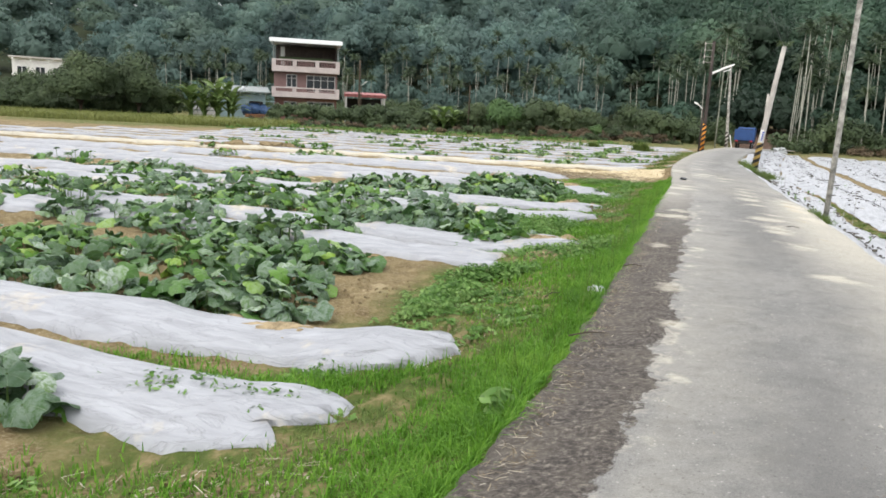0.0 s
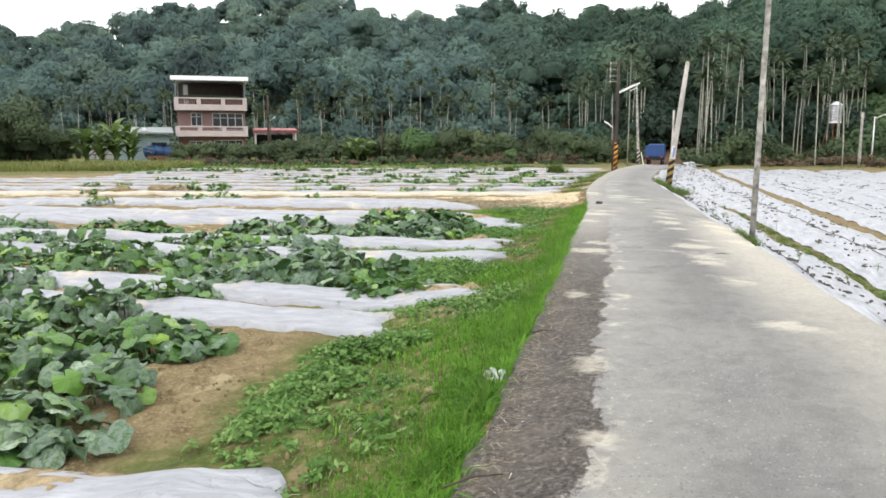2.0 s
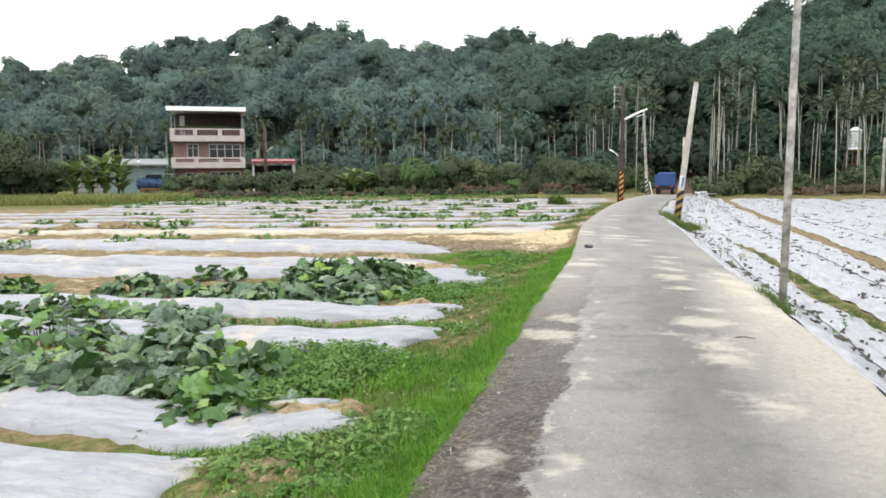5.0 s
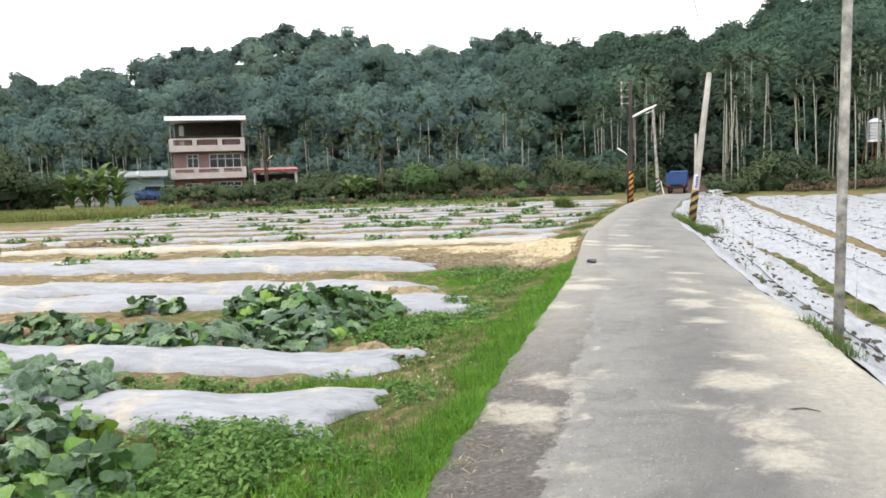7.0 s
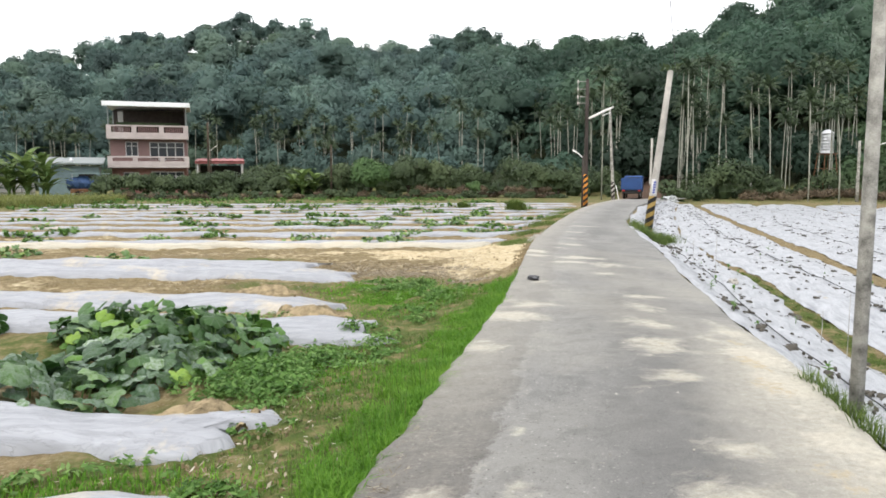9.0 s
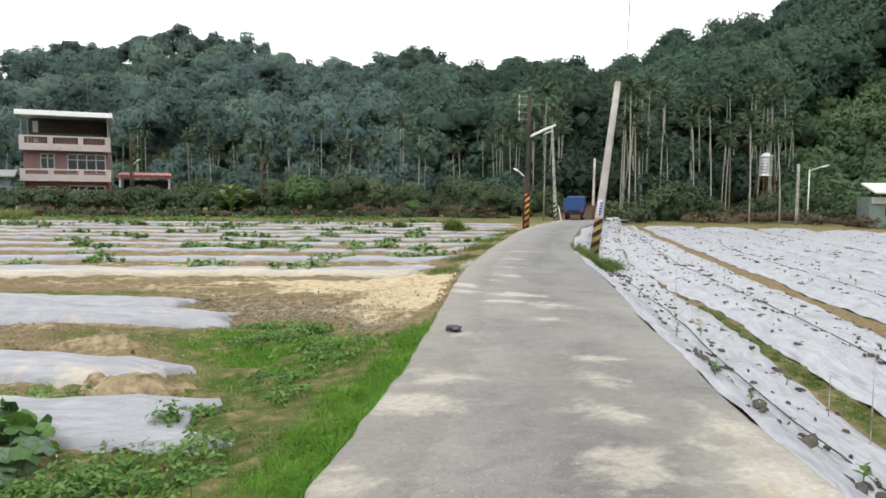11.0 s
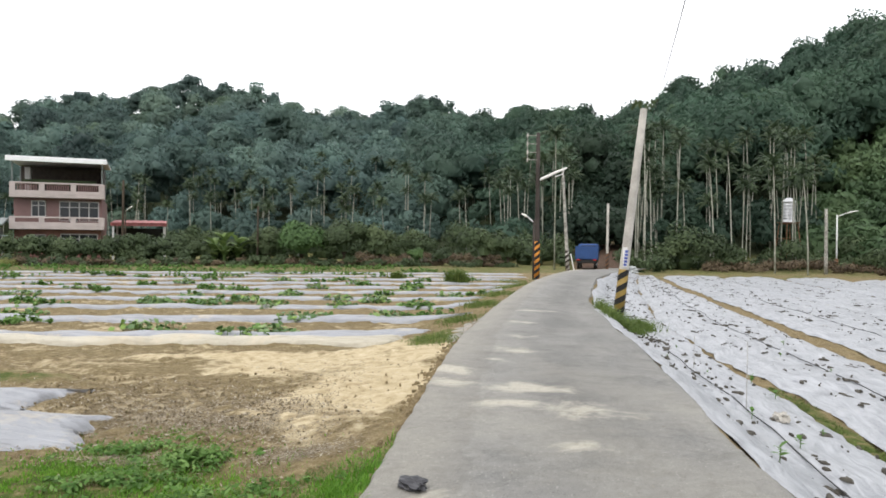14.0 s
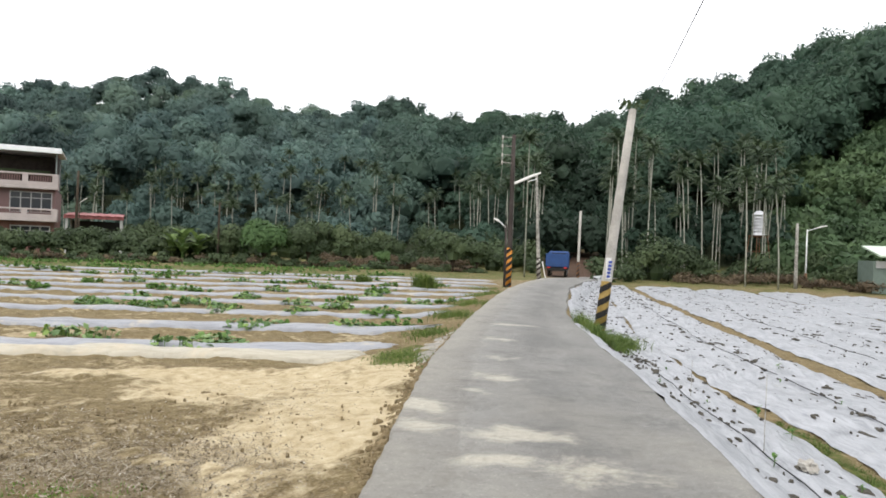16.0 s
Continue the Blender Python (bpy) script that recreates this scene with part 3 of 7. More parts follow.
greeny = 0.98 * smooth(0.02, 0.2, u) * smooth(3.0, 1.5, u) * smooth(20.5, 17.8, GY)
furrow = np.exp(-((GX - seam_line(GY)) / 0.24) ** 2) * smooth(4, 8, GY) * smooth(26, 23, GY)
greeny = np.maximum(greeny, furrow * 0.9)
for c in ((0.4, 3.4, 3.5, 0.9, -0.3), (1.6, 7.4, 1.2, 1.0), (2.0, 12.0, 2.2, 1.0, -0.3), (0.6, 13.2, 2.4, 0.3, -0.3), (0.2, 9.9, 1.8, 0.25, -0.3), (-1.6, 4.6, 2.5, 0.35, -0.4), (4.0, 20.2, 1.4, 1.5), (4.5, 20.75, 0.9, 0.7), (2.0, 16.6, 3.5, 0.9, -0.3), (7.9, 27.2, 0.8, 1.2), (0.6, 25.2, 2.6, 0.7, -0.25), (2.6, 20.9, 1.6, 0.6, -0.25), (-2.5, 24.8, 2.4, 0.6, -0.25), (-6, 64, 22, 4.5), (-26, 58, 14, 9)):
    greeny = np.maximum(greeny, blob(*c))
greeny = np.where((GY > 60) | (GX > furrow_line(GY) + 19), np.maximum(greeny, 0.62), greeny)
greeny = np.where((v > 0) & (GY > 56), np.maximum(greeny, 0.5), greeny)
dx, dy = GX - HX, GY - HY
rr, aa = np.hypot(dx, dy), np.degrees(np.arctan2(dx, dy))
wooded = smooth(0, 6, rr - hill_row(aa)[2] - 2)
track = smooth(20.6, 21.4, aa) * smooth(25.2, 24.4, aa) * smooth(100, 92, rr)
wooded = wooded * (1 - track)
sandy = np.where((track > 0.5) & (rr > 62), 0.1, sandy)
greeny = np.where((track > 0.3) & (rr > 55), 0.0, greeny)
bank = np.maximum(smooth(20.4, 21.4, aa) * smooth(25.6, 24.6, aa) * smooth(60, 63, rr) * smooth(84, 74, rr), 0.75 * blob(14.5, 80, 4.5, 4.0))
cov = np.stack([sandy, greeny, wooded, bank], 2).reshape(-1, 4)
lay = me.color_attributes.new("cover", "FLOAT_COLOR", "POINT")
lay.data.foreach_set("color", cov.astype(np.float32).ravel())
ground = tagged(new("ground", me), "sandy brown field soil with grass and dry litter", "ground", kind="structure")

# ---- road: a slab with a broken left edge ----
ys = np.concatenate([np.arange(-16, 0, 0.3), np.arange(0, 30, 0.07), np.arange(30, 66.2, 0.4)])
cols = np.concatenate([[0, 0.008, 0.02], np.linspace(0.04, 0.96, 38), [0.98, 0.992, 1.0]])
P, UV = np.zeros((len(ys), len(cols) + 2, 3)), np.zeros((len(ys), len(cols) + 2, 2))
along = np.concatenate([[0], np.cumsum(np.hypot(np.diff(ys), np.diff(xl(ys))))]) - 16 / 0.93
for i, y in enumerate(ys):
    worn = 1.0 if y < 15 else 0.5
    a = xl(y) + worn * (0.025 * math.sin(y * 2.1) * math.sin(y * 5.3 + 1) + 0.012 * math.sin(y * 13.7) + R.normal() * 0.007)
    b = xr(y) + 0.03 * math.sin(y * 1.7 + 2) + R.normal() * 0.006
    x = a + (b - a) * cols
    z = 0.075 - 0.175 * cols + 0.03 * np.sin(math.pi * cols) - 0.02 * (cols < 0.004) - 0.02 * (cols > 0.996)
    u = (x - a) * 0.935
    rough = smooth(0.7, 0.5, u) * smooth(16, 11, y)
    z = z + rough * R.normal(0, 0.006, len(cols)) - 0.02 * rough * smooth(0.45, 0.1, u)
    P[i, 1:-1] = np.stack([x, np.full(len(x), y), z], 1)
    UV[i, 1:-1] = np.stack([u, np.full(len(x), along[i])], 1)
    P[i, 0] = P[i, 1] + (-0.03, 0, -0.22)
    P[i, -1] = P[i, -2] + (0.02, 0, -0.3)
    UV[i, 0], UV[i, -1] = UV[i, 1], UV[i, -2]
tail = smooth(50, 66, ys)
P[:, :, 2] = P[:, :, 2] * (1 - tail)[:, None] + tail[:, None] * (-0.42 + 0.1)
# pale dust and sand lying on the road: (x, y, half width, half length, amount)
DUST = [(3.58, 11.3, 0.32, 0.3, 0.8), (5.41, 11.96, 0.36, 0.3, 0.8), (6.32, 14.98, 0.3, 0.26, 0.75), (6.71, 16.06, 0.3, 0.25, 0.7), (7.27, 17.72, 0.3, 0.2, 0.65), (4.72, 15.02, 0.22, 0.3, 0.6), (5.33, 16.25, 0.34, 0.22, 0.85),
        (5.68, 16.99, 0.34, 0.2, 0.75), (7.01, 16.96, 0.3, 0.35, 0.6), (6.39, 15.18, 0.36, 0.4, 0.55), (6.04, 14.06, 0.35, 0.3, 0.6), (7.97, 20.83, 0.7, 0.35, 0.55), (7.22, 22.66, 0.25, 0.3, 0.8), (7.85, 21.7, 0.4, 0.25, 0.75),
        (8.49, 24.1, 0.45, 0.22, 0.65), (7.93, 23.32, 0.15, 0.2, 0.6), (7.05, 21.95, 0.28, 0.3, 0.75), (7.47, 21.03, 0.35, 0.16, 0.75), (7.61, 19.68, 0.25, 0.18, 0.55), (6.3, 18.7, 0.25, 0.3, 0.35), (5.09, 11.0, 0.4, 0.4, 0.55),
        (3.95, 11.96, 0.3, 0.25, 0.6), (5.75, 12.65, 0.3, 0.25, 0.55), (4.93, 10.44, 0.28, 0.28, 0.65), (4.67, 9.3, 0.3, 0.25, 0.6), (4.1, 7.31, 0.28, 0.2, 0.75), (2.57, 8.38, 0.16, 0.2, 0.7), (2.05, 6.2, 0.16, 0.3, 0.6), (8.9, 25.6, 0.5, 0.3, 0.5), (9.6, 27.5, 0.5, 0.3, 0.5), (10.6, 29.8, 0.6, 0.3, 0.5), (6.95, 13.9, 0.3, 0.6, 0.7), (7.2, 14.9, 0.28, 0.6, 0.7), (6.6, 12.8, 0.28, 0.6, 0.65), (7.5, 15.9, 0.22, 0.5, 0.6)]
SANDS = [(6.45, 15.18, 0.14, 0.1, 0.45), (6.1, 14.02, 0.16, 0.12, 0.45), (7.02, 14.6, 0.2, 0.3, 0.6), (6.8, 13.9, 0.2, 0.3, 0.6), (7.3, 15.3, 0.16, 0.3, 0.5), (6.2, 12.3, 0.22, 0.35, 0.5), (5.5, 10.2, 0.15, 0.25, 0.45)]
SPOT_R = np.random.default_rng(91)
for y in np.arange(1.5, 13, 0.3):
    DUST.append((float(xl(y)) + (0.64 + SPOT_R.normal(0, 0.06)) / 0.935, y + SPOT_R.uniform(-0.12, 0.12), SPOT_R.uniform(0.04, 0.1), SPOT_R.uniform(0.06, 0.16), SPOT_R.uniform(0.2, 0.75)))
PX, PY = P[:, :, 0], P[:, :, 1]


def lie(spots):
    out = np.zeros_like(PX)
    for x, y, rx, ry, k in spots:
        out = np.maximum(out, k * np.exp(-(((PX - x) / (1.2 * rx)) ** 2 + ((PY - y) / (1.2 * ry)) ** 2) ** 0.8))
    return out


broad = 0.84 * smooth(1.4, 2.7, UV[:, :, 0]) * smooth(17.5, 14.5, PY) * (0.55 + 0.45 * smooth(6, 10, PY)) + 0.26 * smooth(1.7, 0.65, UV[:, :, 0]) * smooth(0.5, 0.66, UV[:, :, 0]) * smooth(14, 8, PY)
broad = np.maximum(broad, 0.36 * smooth(0.9, 0.1, UV[:, :, 0]) * smooth(11, 14, PY))
broad = np.maximum(broad, 0.3 * smooth(13, 16, PY) * smooth(27, 20, PY) * (0.75 + 0.25 * np.sin(PY * 2.1 + UV[:, :, 0] * 3)))
dusting = np.stack([lie(DUST), lie(SANDS), broad, np.ones_like(PX)], 2).reshape(-1, 4)
me = grid_mesh("road", P, M_ROAD, UV)
lay = me.color_attributes.new("dusting", "FLOAT_COLOR", "POINT")
lay.data.foreach_set("color", dusting.astype(np.float32).ravel())
road = tagged(new("road", me), "narrow worn grey asphalt farm road with pale dust", "road", kind="structure")

# ---- plastic mulch on raised rows ----
def film_row(name, a, b, width, height, mat, label, group, z0=None, ends=(True, True), step=0.22, ripple=0.013, hem=0.08, tear=None):
    """A sheet over a raised row from a to b (plan points), its hem ragged, its ends bunched."""
    a, b = np.array(a, float), np.array(b, float)
    d = (b - a) / np.hypot(*(b - a))
    a = a + d * 0.2
    L = np.hypot(*(b - a))
    nrm = np.array([-d[1], d[0]])
    n = max(int(L / step), 8)
    q = np.array([-1.0, -0.94, -0.85, -0.72, -0.55, -0.38, -0.2, 0.0, 0.2, 0.38, 0.55, 0.72, 0.85, 0.94, 1.0])
    P, UV = np.zeros((n + 1, len(q), 3)), np.zeros((n + 1, len(q), 2))
    ph = R.uniform(0, 20, 6)
    torn = np.cumsum(R.normal(0, 0.05, len(q)))
    torn -= torn.mean()
    if tear:
        torn = 0.3 * torn + np.interp(q, (-1, -0.5, 0, 0.5, 1), tear) / 1.5 + 0.107 * q * q
    for i in range(n + 1):
        s_ = L * (i / n) if i > 6 else L * (i / n) * (0.35 + 0.65 * i / 7)
        bend = 0.07 * math.sin(s_ * 0.55 + ph[0]) + 0.03 * math.sin(s_ * 1.7 + ph[1])
        w = width / 2 * (1 + hem * math.sin(s_ * 1.1 + ph[2]) + hem * 0.7 * math.sin(s_ * 3.1 + ph[3])) * (1 + 0.28 * max(0.0, 1 - s_ / 1.1))
        k = min(1.0, (s_ + 0.02) / 0.55) if ends[0] else 1.0
        k = min(k, (L - s_ + 0.05) / 0.55) if ends[1] else k
        for j, t in enumerate(q):
            lat = t * w * (0.82 + 0.18 * k) + bend
            p = a + d * s_ + nrm * lat
            near_end = max(0.0, 1 - s_ / 0.9)
            p = p + d * near_end * (1.5 * torn[j] - 0.16 * t * t + 0.06 * math.sin(t * 9 + ph[5])) + nrm * near_end * 0.03 * R.normal()
            g = float(ground_z(p[0], p[1])) if z0 is None else z0
            lift = 0.8 * height * (1 - abs(t) ** 2.8) * k ** 0.7 * (1 + 0.22 * near_end * math.sin(t * 5 + ph[3]))
            fold = ripple * (math.sin(s_ * 7 + t * 3 + ph[4]) * math.sin(s_ * 2.3 + ph[5]) + 0.8 * R.normal() * 0.5) * (1 - t ** 4)
            P[i, j] = (p[0], p[1], g + 0.03 + lift + fold - 0.05 * (abs(t) > 0.97) - 0.06 * (i == 0))
            UV[i, j] = (s_, lat)
    ob = new(name, grid_mesh(name, P, mat, UV))
    return tagged(ob, label, "mulch film", group)


GREY = "silver-grey plastic mulch film over a raised row"
# row end by the road (x, y), slope of the row, width, height, where it stops on the left
ROWS = [(-0.46, 3.72, -0.42, 0.9, 0.13, -14), (0.22, 4.9, -0.33, 0.86, 0.18, -15), (0.9, 9.1, -0.33, 0.85, 0.14, -16), (1.9, 10.05, -0.31, 0.75, 0.13, -15),
        (2.76, 12.28, -0.29, 0.85, 0.15, -18), (3.1, 13.78, -0.29, 0.8, 0.15, -18), (4.0, 17.05, -0.26, 0.95, 0.16, -22), (3.5, 18.68, -0.26, 0.9, 0.16, -24),
        (3.75, 21.8, -0.24, 0.9, 0.16, -26), (3.05, 23.1, -0.24, 0.9, 0.16, -28)]
# how far the torn end of a row is drawn back, from its far hem to its near one
TEARS = {0: (0.3, 0.02, -0.1, 0.18, 0.04), 1: (0.12, -0.04, -0.1, 0.08, 0.5), 4: (0.1, 0.0, -0.06, 0.22, 0.1), 5: (0.04, -0.14, 0.12, 0.02, 0.2)}
for k, (x0, y0, sl, w, h, left) in enumerate(ROWS):
    film_row("plastic_mulch_film", (x0, y0), (left, y0 + sl * (left - x0)), w, h, M_FILM, GREY, "mulch rows of the left field", step=0.14, tear=TEARS.get(k))
film_row("plastic_mulch_film", (7.5, 28.05), (-30, 28.05 + 0.17 * 37.5), 0.55, 0.14, M_FILM_C, "cream plastic film dusted with pale soil", "mulch rows of the left field")
FAR_ROWS = [(8.2, 28.95, 0.15), (9.4, 31.9, 0.15), (10.7, 35.2, 0.14), (11.9, 38.3, 0.13), (13.2, 41.3, 0.12), (14.4, 44.3, 0.11), (15.7, 47.5, 0.1), (17.0, 51.0, 0.1), (18.2, 54.5, 0.1), (19.3, 58.0, 0.1)]
for x0, y0, sl in FAR_ROWS:
    stop = -30 if y0 < 36 else -22 if y0 < 43 else -16
    film_row("plastic_mulch_film", (x0, y0), (stop, y0 + sl * (x0 - stop)), 0.66 if y0 < 34 else 0.42, 0.12 if y0 < 34 else 0.08, M_FILM, GREY, "mulch rows of the left field", step=0.4)

# the other side of the road: wide pale sheets, two bare furrows between them
def edge_of(base, off):
    return lambda y: float(base(y)) + (off(y) if callable(off) else off)


def furrow_gap(y):
    """Half width of the near furrow, which closes up beyond the leaning pole."""
    return 0.015 + (0.06 * float(smooth(30, 27, y)) + 0.17 * float(smooth(27.5, 23, y))) * (0.8 + 0.2 * math.sin(y * 0.8))


def wide_sheet(e0, e1, y0, y1, label, fine):
    ys = np.arange(y0, y1, 0.3 if fine else 0.5)
    q = np.linspace(0, 1, 21 if fine else 17)
    P, UV = np.zeros((len(ys), len(q), 3)), np.zeros((len(ys), len(q), 2))
    ph = R.uniform(0, 20, 5)
    for i, y in enumerate(ys):
        a = e0(y) + 0.05 * math.sin(y * 0.8 + ph[0]) + 0.03 * R.normal()
        b = e1(y) + 0.07 * math.sin(y * 0.7 + ph[1]) + 0.035 * R.normal()
        for j, t in enumerate(q):
            x = a + max(b - a, 0.1) * t
            lift = 0.12 * (1 - abs(2 * t - 1) ** 6) + 0.016 * math.sin(y * 5 + t * 15 + ph[2]) + 0.014 * R.normal() * (0.06 < t < 0.94) - 0.03 * math.exp(-((t - 0.5) / 0.05) ** 2)
            P[i, j] = (x, y, float(ground_z(x, y)) + 0.02 + lift)
            UV[i, j] = (y, x - a)
    return tagged(new("plastic_mulch_sheet", grid_mesh("plastic_mulch_sheet", P, M_FILM_R, UV)), label, "mulch film", "wide mulch sheets of the right field")


PALE = "pale silver plastic mulch sheet spread along the road"
SHEETS = [(edge_of(xr, 0.075), edge_of(seam_line, lambda y: -furrow_gap(y)), 59), (edge_of(seam_line, furrow_gap), edge_of(furrow_line, -0.28), 58), (edge_of(furrow_line, 0.3), edge_of(furrow_line, 4.3), 58),
          (edge_of(furrow_line, 4.34), edge_of(furrow_line, 8.1), 57), (edge_of(furrow_line, 8.45), edge_of(furrow_line, 12.4), 56), (edge_of(furrow_line, 12.44), edge_of(furrow_line, 16.4), 54), (edge_of(furrow_line, 16.8), edge_of(furrow_line, 21.0), 53)]
for k, (e0, e1, top) in enumerate(SHEETS):
    wide_sheet(e0, e1, -9, top, PALE, k < 2)

# ---- foliage: clouds of leaf cards on lumpy crowns ----
def leaf_cards(centres, normals, size, rng, squeeze=0.62):
    """Bent diamond leaves: (n, 4, 3)."""
    n = len(centres)
    up = rng.normal(size=(n, 3))
    a = np.cross(normals, up)
    a /= np.linalg.norm(a, axis=1, keepdims=True) + 1e-9
    b = np.cross(normals, a)
    b /= np.linalg.norm(b, axis=1, keepdims=True) + 1e-9
    sz = (size * rng.uniform(0.6, 1.4, n))[:, None]
    droop = normals * sz * rng.uniform(-0.35, 0.1, n)[:, None]
    return np.stack([centres - a * sz, centres + b * sz * squeeze, centres + a * sz + droop, centres - b * sz * squeeze], 1)


def crown_points(rng, at, radius, height, count, lobes=7, fill=0.25, jitter=0.32):
    """Points and outward directions on the lobes of one crown whose base stands at 'at'."""
    th = rng.uniform(0, 2 * np.pi, lobes)
    rad = radius * 0.62 * np.sqrt(rng.uniform(0, 1, lobes))
    c = np.stack([np.cos(th) * rad, np.sin(th) * rad, height * (0.42 + 0.4 * rng.uniform(0, 1, lobes) * (1.15 - rad / radius))], 1)
    lr = radius * rng.uniform(0.34, 0.6, lobes)
    k = rng.choice(lobes, count, p=lr ** 2 / (lr ** 2).sum())
    d = rng.normal(size=(count, 3))
    d[:, 2] = np.where(d[:, 2] < -0.2, -d[:, 2] * 0.6, d[:, 2])
    d /= np.linalg.norm(d, axis=1, keepdims=True)
    depth = 1 - fill * rng.uniform(0, 1, count) ** 2
    p = c[k] + d * lr[k][:, None] * depth[:, None] * np.array([1, 1, min(1.1, height / (2 * radius) + 0.35)])
    nrm = d + rng.normal(size=(count, 3)) * jitter
    nrm /= np.linalg.norm(nrm, axis=1, keepdims=True)
    return p + np.asarray(at), nrm


def core_cells(at, radius, height):
    """A dark ragged heart of a crown, so that the light doesn't pass straight through."""
    a = np.linspace(0, 2 * np.pi, 8)[:-1]
    rings = [(0.45, 0.18), (0.72, 0.42), (0.5, 0.66)]
    P = np.array([[(math.cos(t) * radius * k, math.sin(t) * radius * k, height * h) for t in a] for k, h in rings]) + np.asarray(at)
    out = []
    for lo, hi in ((0, 1), (1, 2)):
        for i in range(7):
            j = (i + 1) % 7
            out.append([P[lo, i], P[lo, j], P[hi, j], P[hi, i]])
    return np.array(out)


def bearing_place(a, r):
    x, y = HX + r * math.sin(radians(a)), HY + r * math.cos(radians(a))
    return x, y, float(ground_z(x, y))


def ball():
    """A coarse ball: corners and triangles, to be knocked out of shape."""
    bm = bmesh.new()
    bmesh.ops.create_icosphere(bm, subdivisions=1, radius=1)
    bm.verts.index_update()
    V = np.array([tuple(v.co) for v in bm.verts])
    F = np.array([[v.index for v in f.verts] for f in bm.faces])
    bm.free()
    return V, F


BALL_V, BALL_F = ball()


def bough_cells(rng, centre, radius, squash_z):
    """One rounded bough of a crown, dented all over; its under side left out."""
    ph = rng.uniform(0, 10, 3)
    k = 1 + 0.16 * np.sin(BALL_V[:, 0] * 4 + ph[0]) * np.sin(BALL_V[:, 1] * 4.5 + ph[1]) + 0.1 * np.sin(BALL_V[:, 2] * 7 + ph[2]) + rng.normal(0, 0.05, len(BALL_V))
    V = BALL_V * (k * radius)[:, None] * np.array([1, 1, squash_z]) + centre
    T = V[BALL_F]
    return T[(BALL_V[BALL_F][:, :, 2].mean(1) > -0.45)]


def forest_tree(rng, at, radius, height, leaves, leaf, boughs):
    """Triangles and soft normals of one broad-leaved tree: billowing boughs, stacked from a skirt to a narrower top, under a skin of leaves."""
    up = np.sort(rng.uniform(0, 1, boughs))
    up[-1] = 1.0
    th = rng.uniform(0, 2 * np.pi, boughs)
    rad = radius * 0.68 * np.sqrt(rng.uniform(0.15, 1, boughs)) * np.sqrt(np.clip(1.08 - up ** 1.6, 0.02, 1))
    c = np.stack([np.cos(th) * rad, np.sin(th) * rad, height * (0.3 + 0.5 * up)], 1) + np.asarray(at)
    lr = radius * rng.uniform(0.3, 0.5, boughs) * (1.1 - 0.25 * up)
    core = [bough_cells(rng, c[k], lr[k] * (0.56 if leaf < 0.37 else 0.68), 0.9) for k in range(boughs)]
    cn = [t - c[k] + rng.normal(size=t.shape) * lr[k] * 0.25 for k, t in enumerate(core)]
    k = rng.choice(boughs, leaves, p=lr ** 2 / (lr ** 2).sum())
    d = rng.normal(size=(leaves, 3))
    d[:, 2] = np.where(d[:, 2] < -0.4, -d[:, 2], d[:, 2])
    d /= np.linalg.norm(d, axis=1, keepdims=True)
    puff = 1 + 0.13 * np.sin(d[:, 0] * 5 + k * 1.7) * np.sin(d[:, 1] * 5 + k) + 0.08 * np.sin(d[:, 2] * 8 + k * 2.3)
    p = c[k] + d * (lr[k] * puff)[:, None] * np.array([1, 1, 0.95]) * rng.uniform(0.84, 1.1, leaves)[:, None]
    nr = d + rng.normal(size=(leaves, 3)) * 0.5
    nr /= np.linalg.norm(nr, axis=1, keepdims=True)
    middle = p - (np.asarray(at) + (0, 0, height * 0.45))
    middle /= np.linalg.norm(middle, axis=1, keepdims=True) + 1e-6
    soft = d * 0.75 + middle * 0.45 + rng.normal(size=(leaves, 3)) * 0.08
    return np.concatenate(core + [leaf_cards(p, nr, leaf, rng, 0.8)[:, :3]]), np.concatenate(cn + [np.repeat(soft[:, None], 3, axis=1)])


rng = np.random.default_rng(21)
cells, cell_n, vine_cells, vine_n, tones = [], [], [], [], []
# species tones, haze and shade partly painted in: plain green, dark, yellow-green, blue-green, pale
TREE_TONES = ((1.0, 1.0, 1.0), (0.72, 0.76, 0.76), (1.08, 1.06, 0.9), (0.95, 1.0, 1.03), (1.15, 1.15, 1.12))
tree_list = []
for a_lo, a_hi, count in ((-44, -28, 40), (-28, 24, 330), (24, 52, 200), (52, 75, 30)):
    for k in range(count):
        a = a_lo + (a_hi - a_lo) * ((k * 0.618034) % 1.0) + rng.uniform(-0.4, 0.4)
        el, dc, ft = hill_row(a)
        s_ = (k + rng.uniform()) / count * 0.96
        tree_list.append((a, ft + 2 + (dc - ft - 3) * s_, s_, 0.0))
for a in np.arange(-44, 70, 1.0):
    tree_list.append((a + rng.uniform(-0.4, 0.4), hill_row(a)[1] - rng.uniform(-1, 10), 0.97, 0.0))
for a in np.arange(-30, 60, 0.8):
    tree_list.append((a + rng.uniform(-0.3, 0.3), hill_row(a)[1] - rng.uniform(0, 5), 0.98, 0.0))
for a in rng.uniform(37, 56, 120):
    ft_, dc_ = hill_row(a)[2], hill_row(a)[1]
    s_ = rng.uniform(0.0, 0.6)
    tree_list.append((a, ft_ + 2 + (dc_ - ft_) * s_, s_, 0.0))
for a, el in TALL:
    tree_list.append((a, hill_row(a)[1] - 4, 0.96, el))
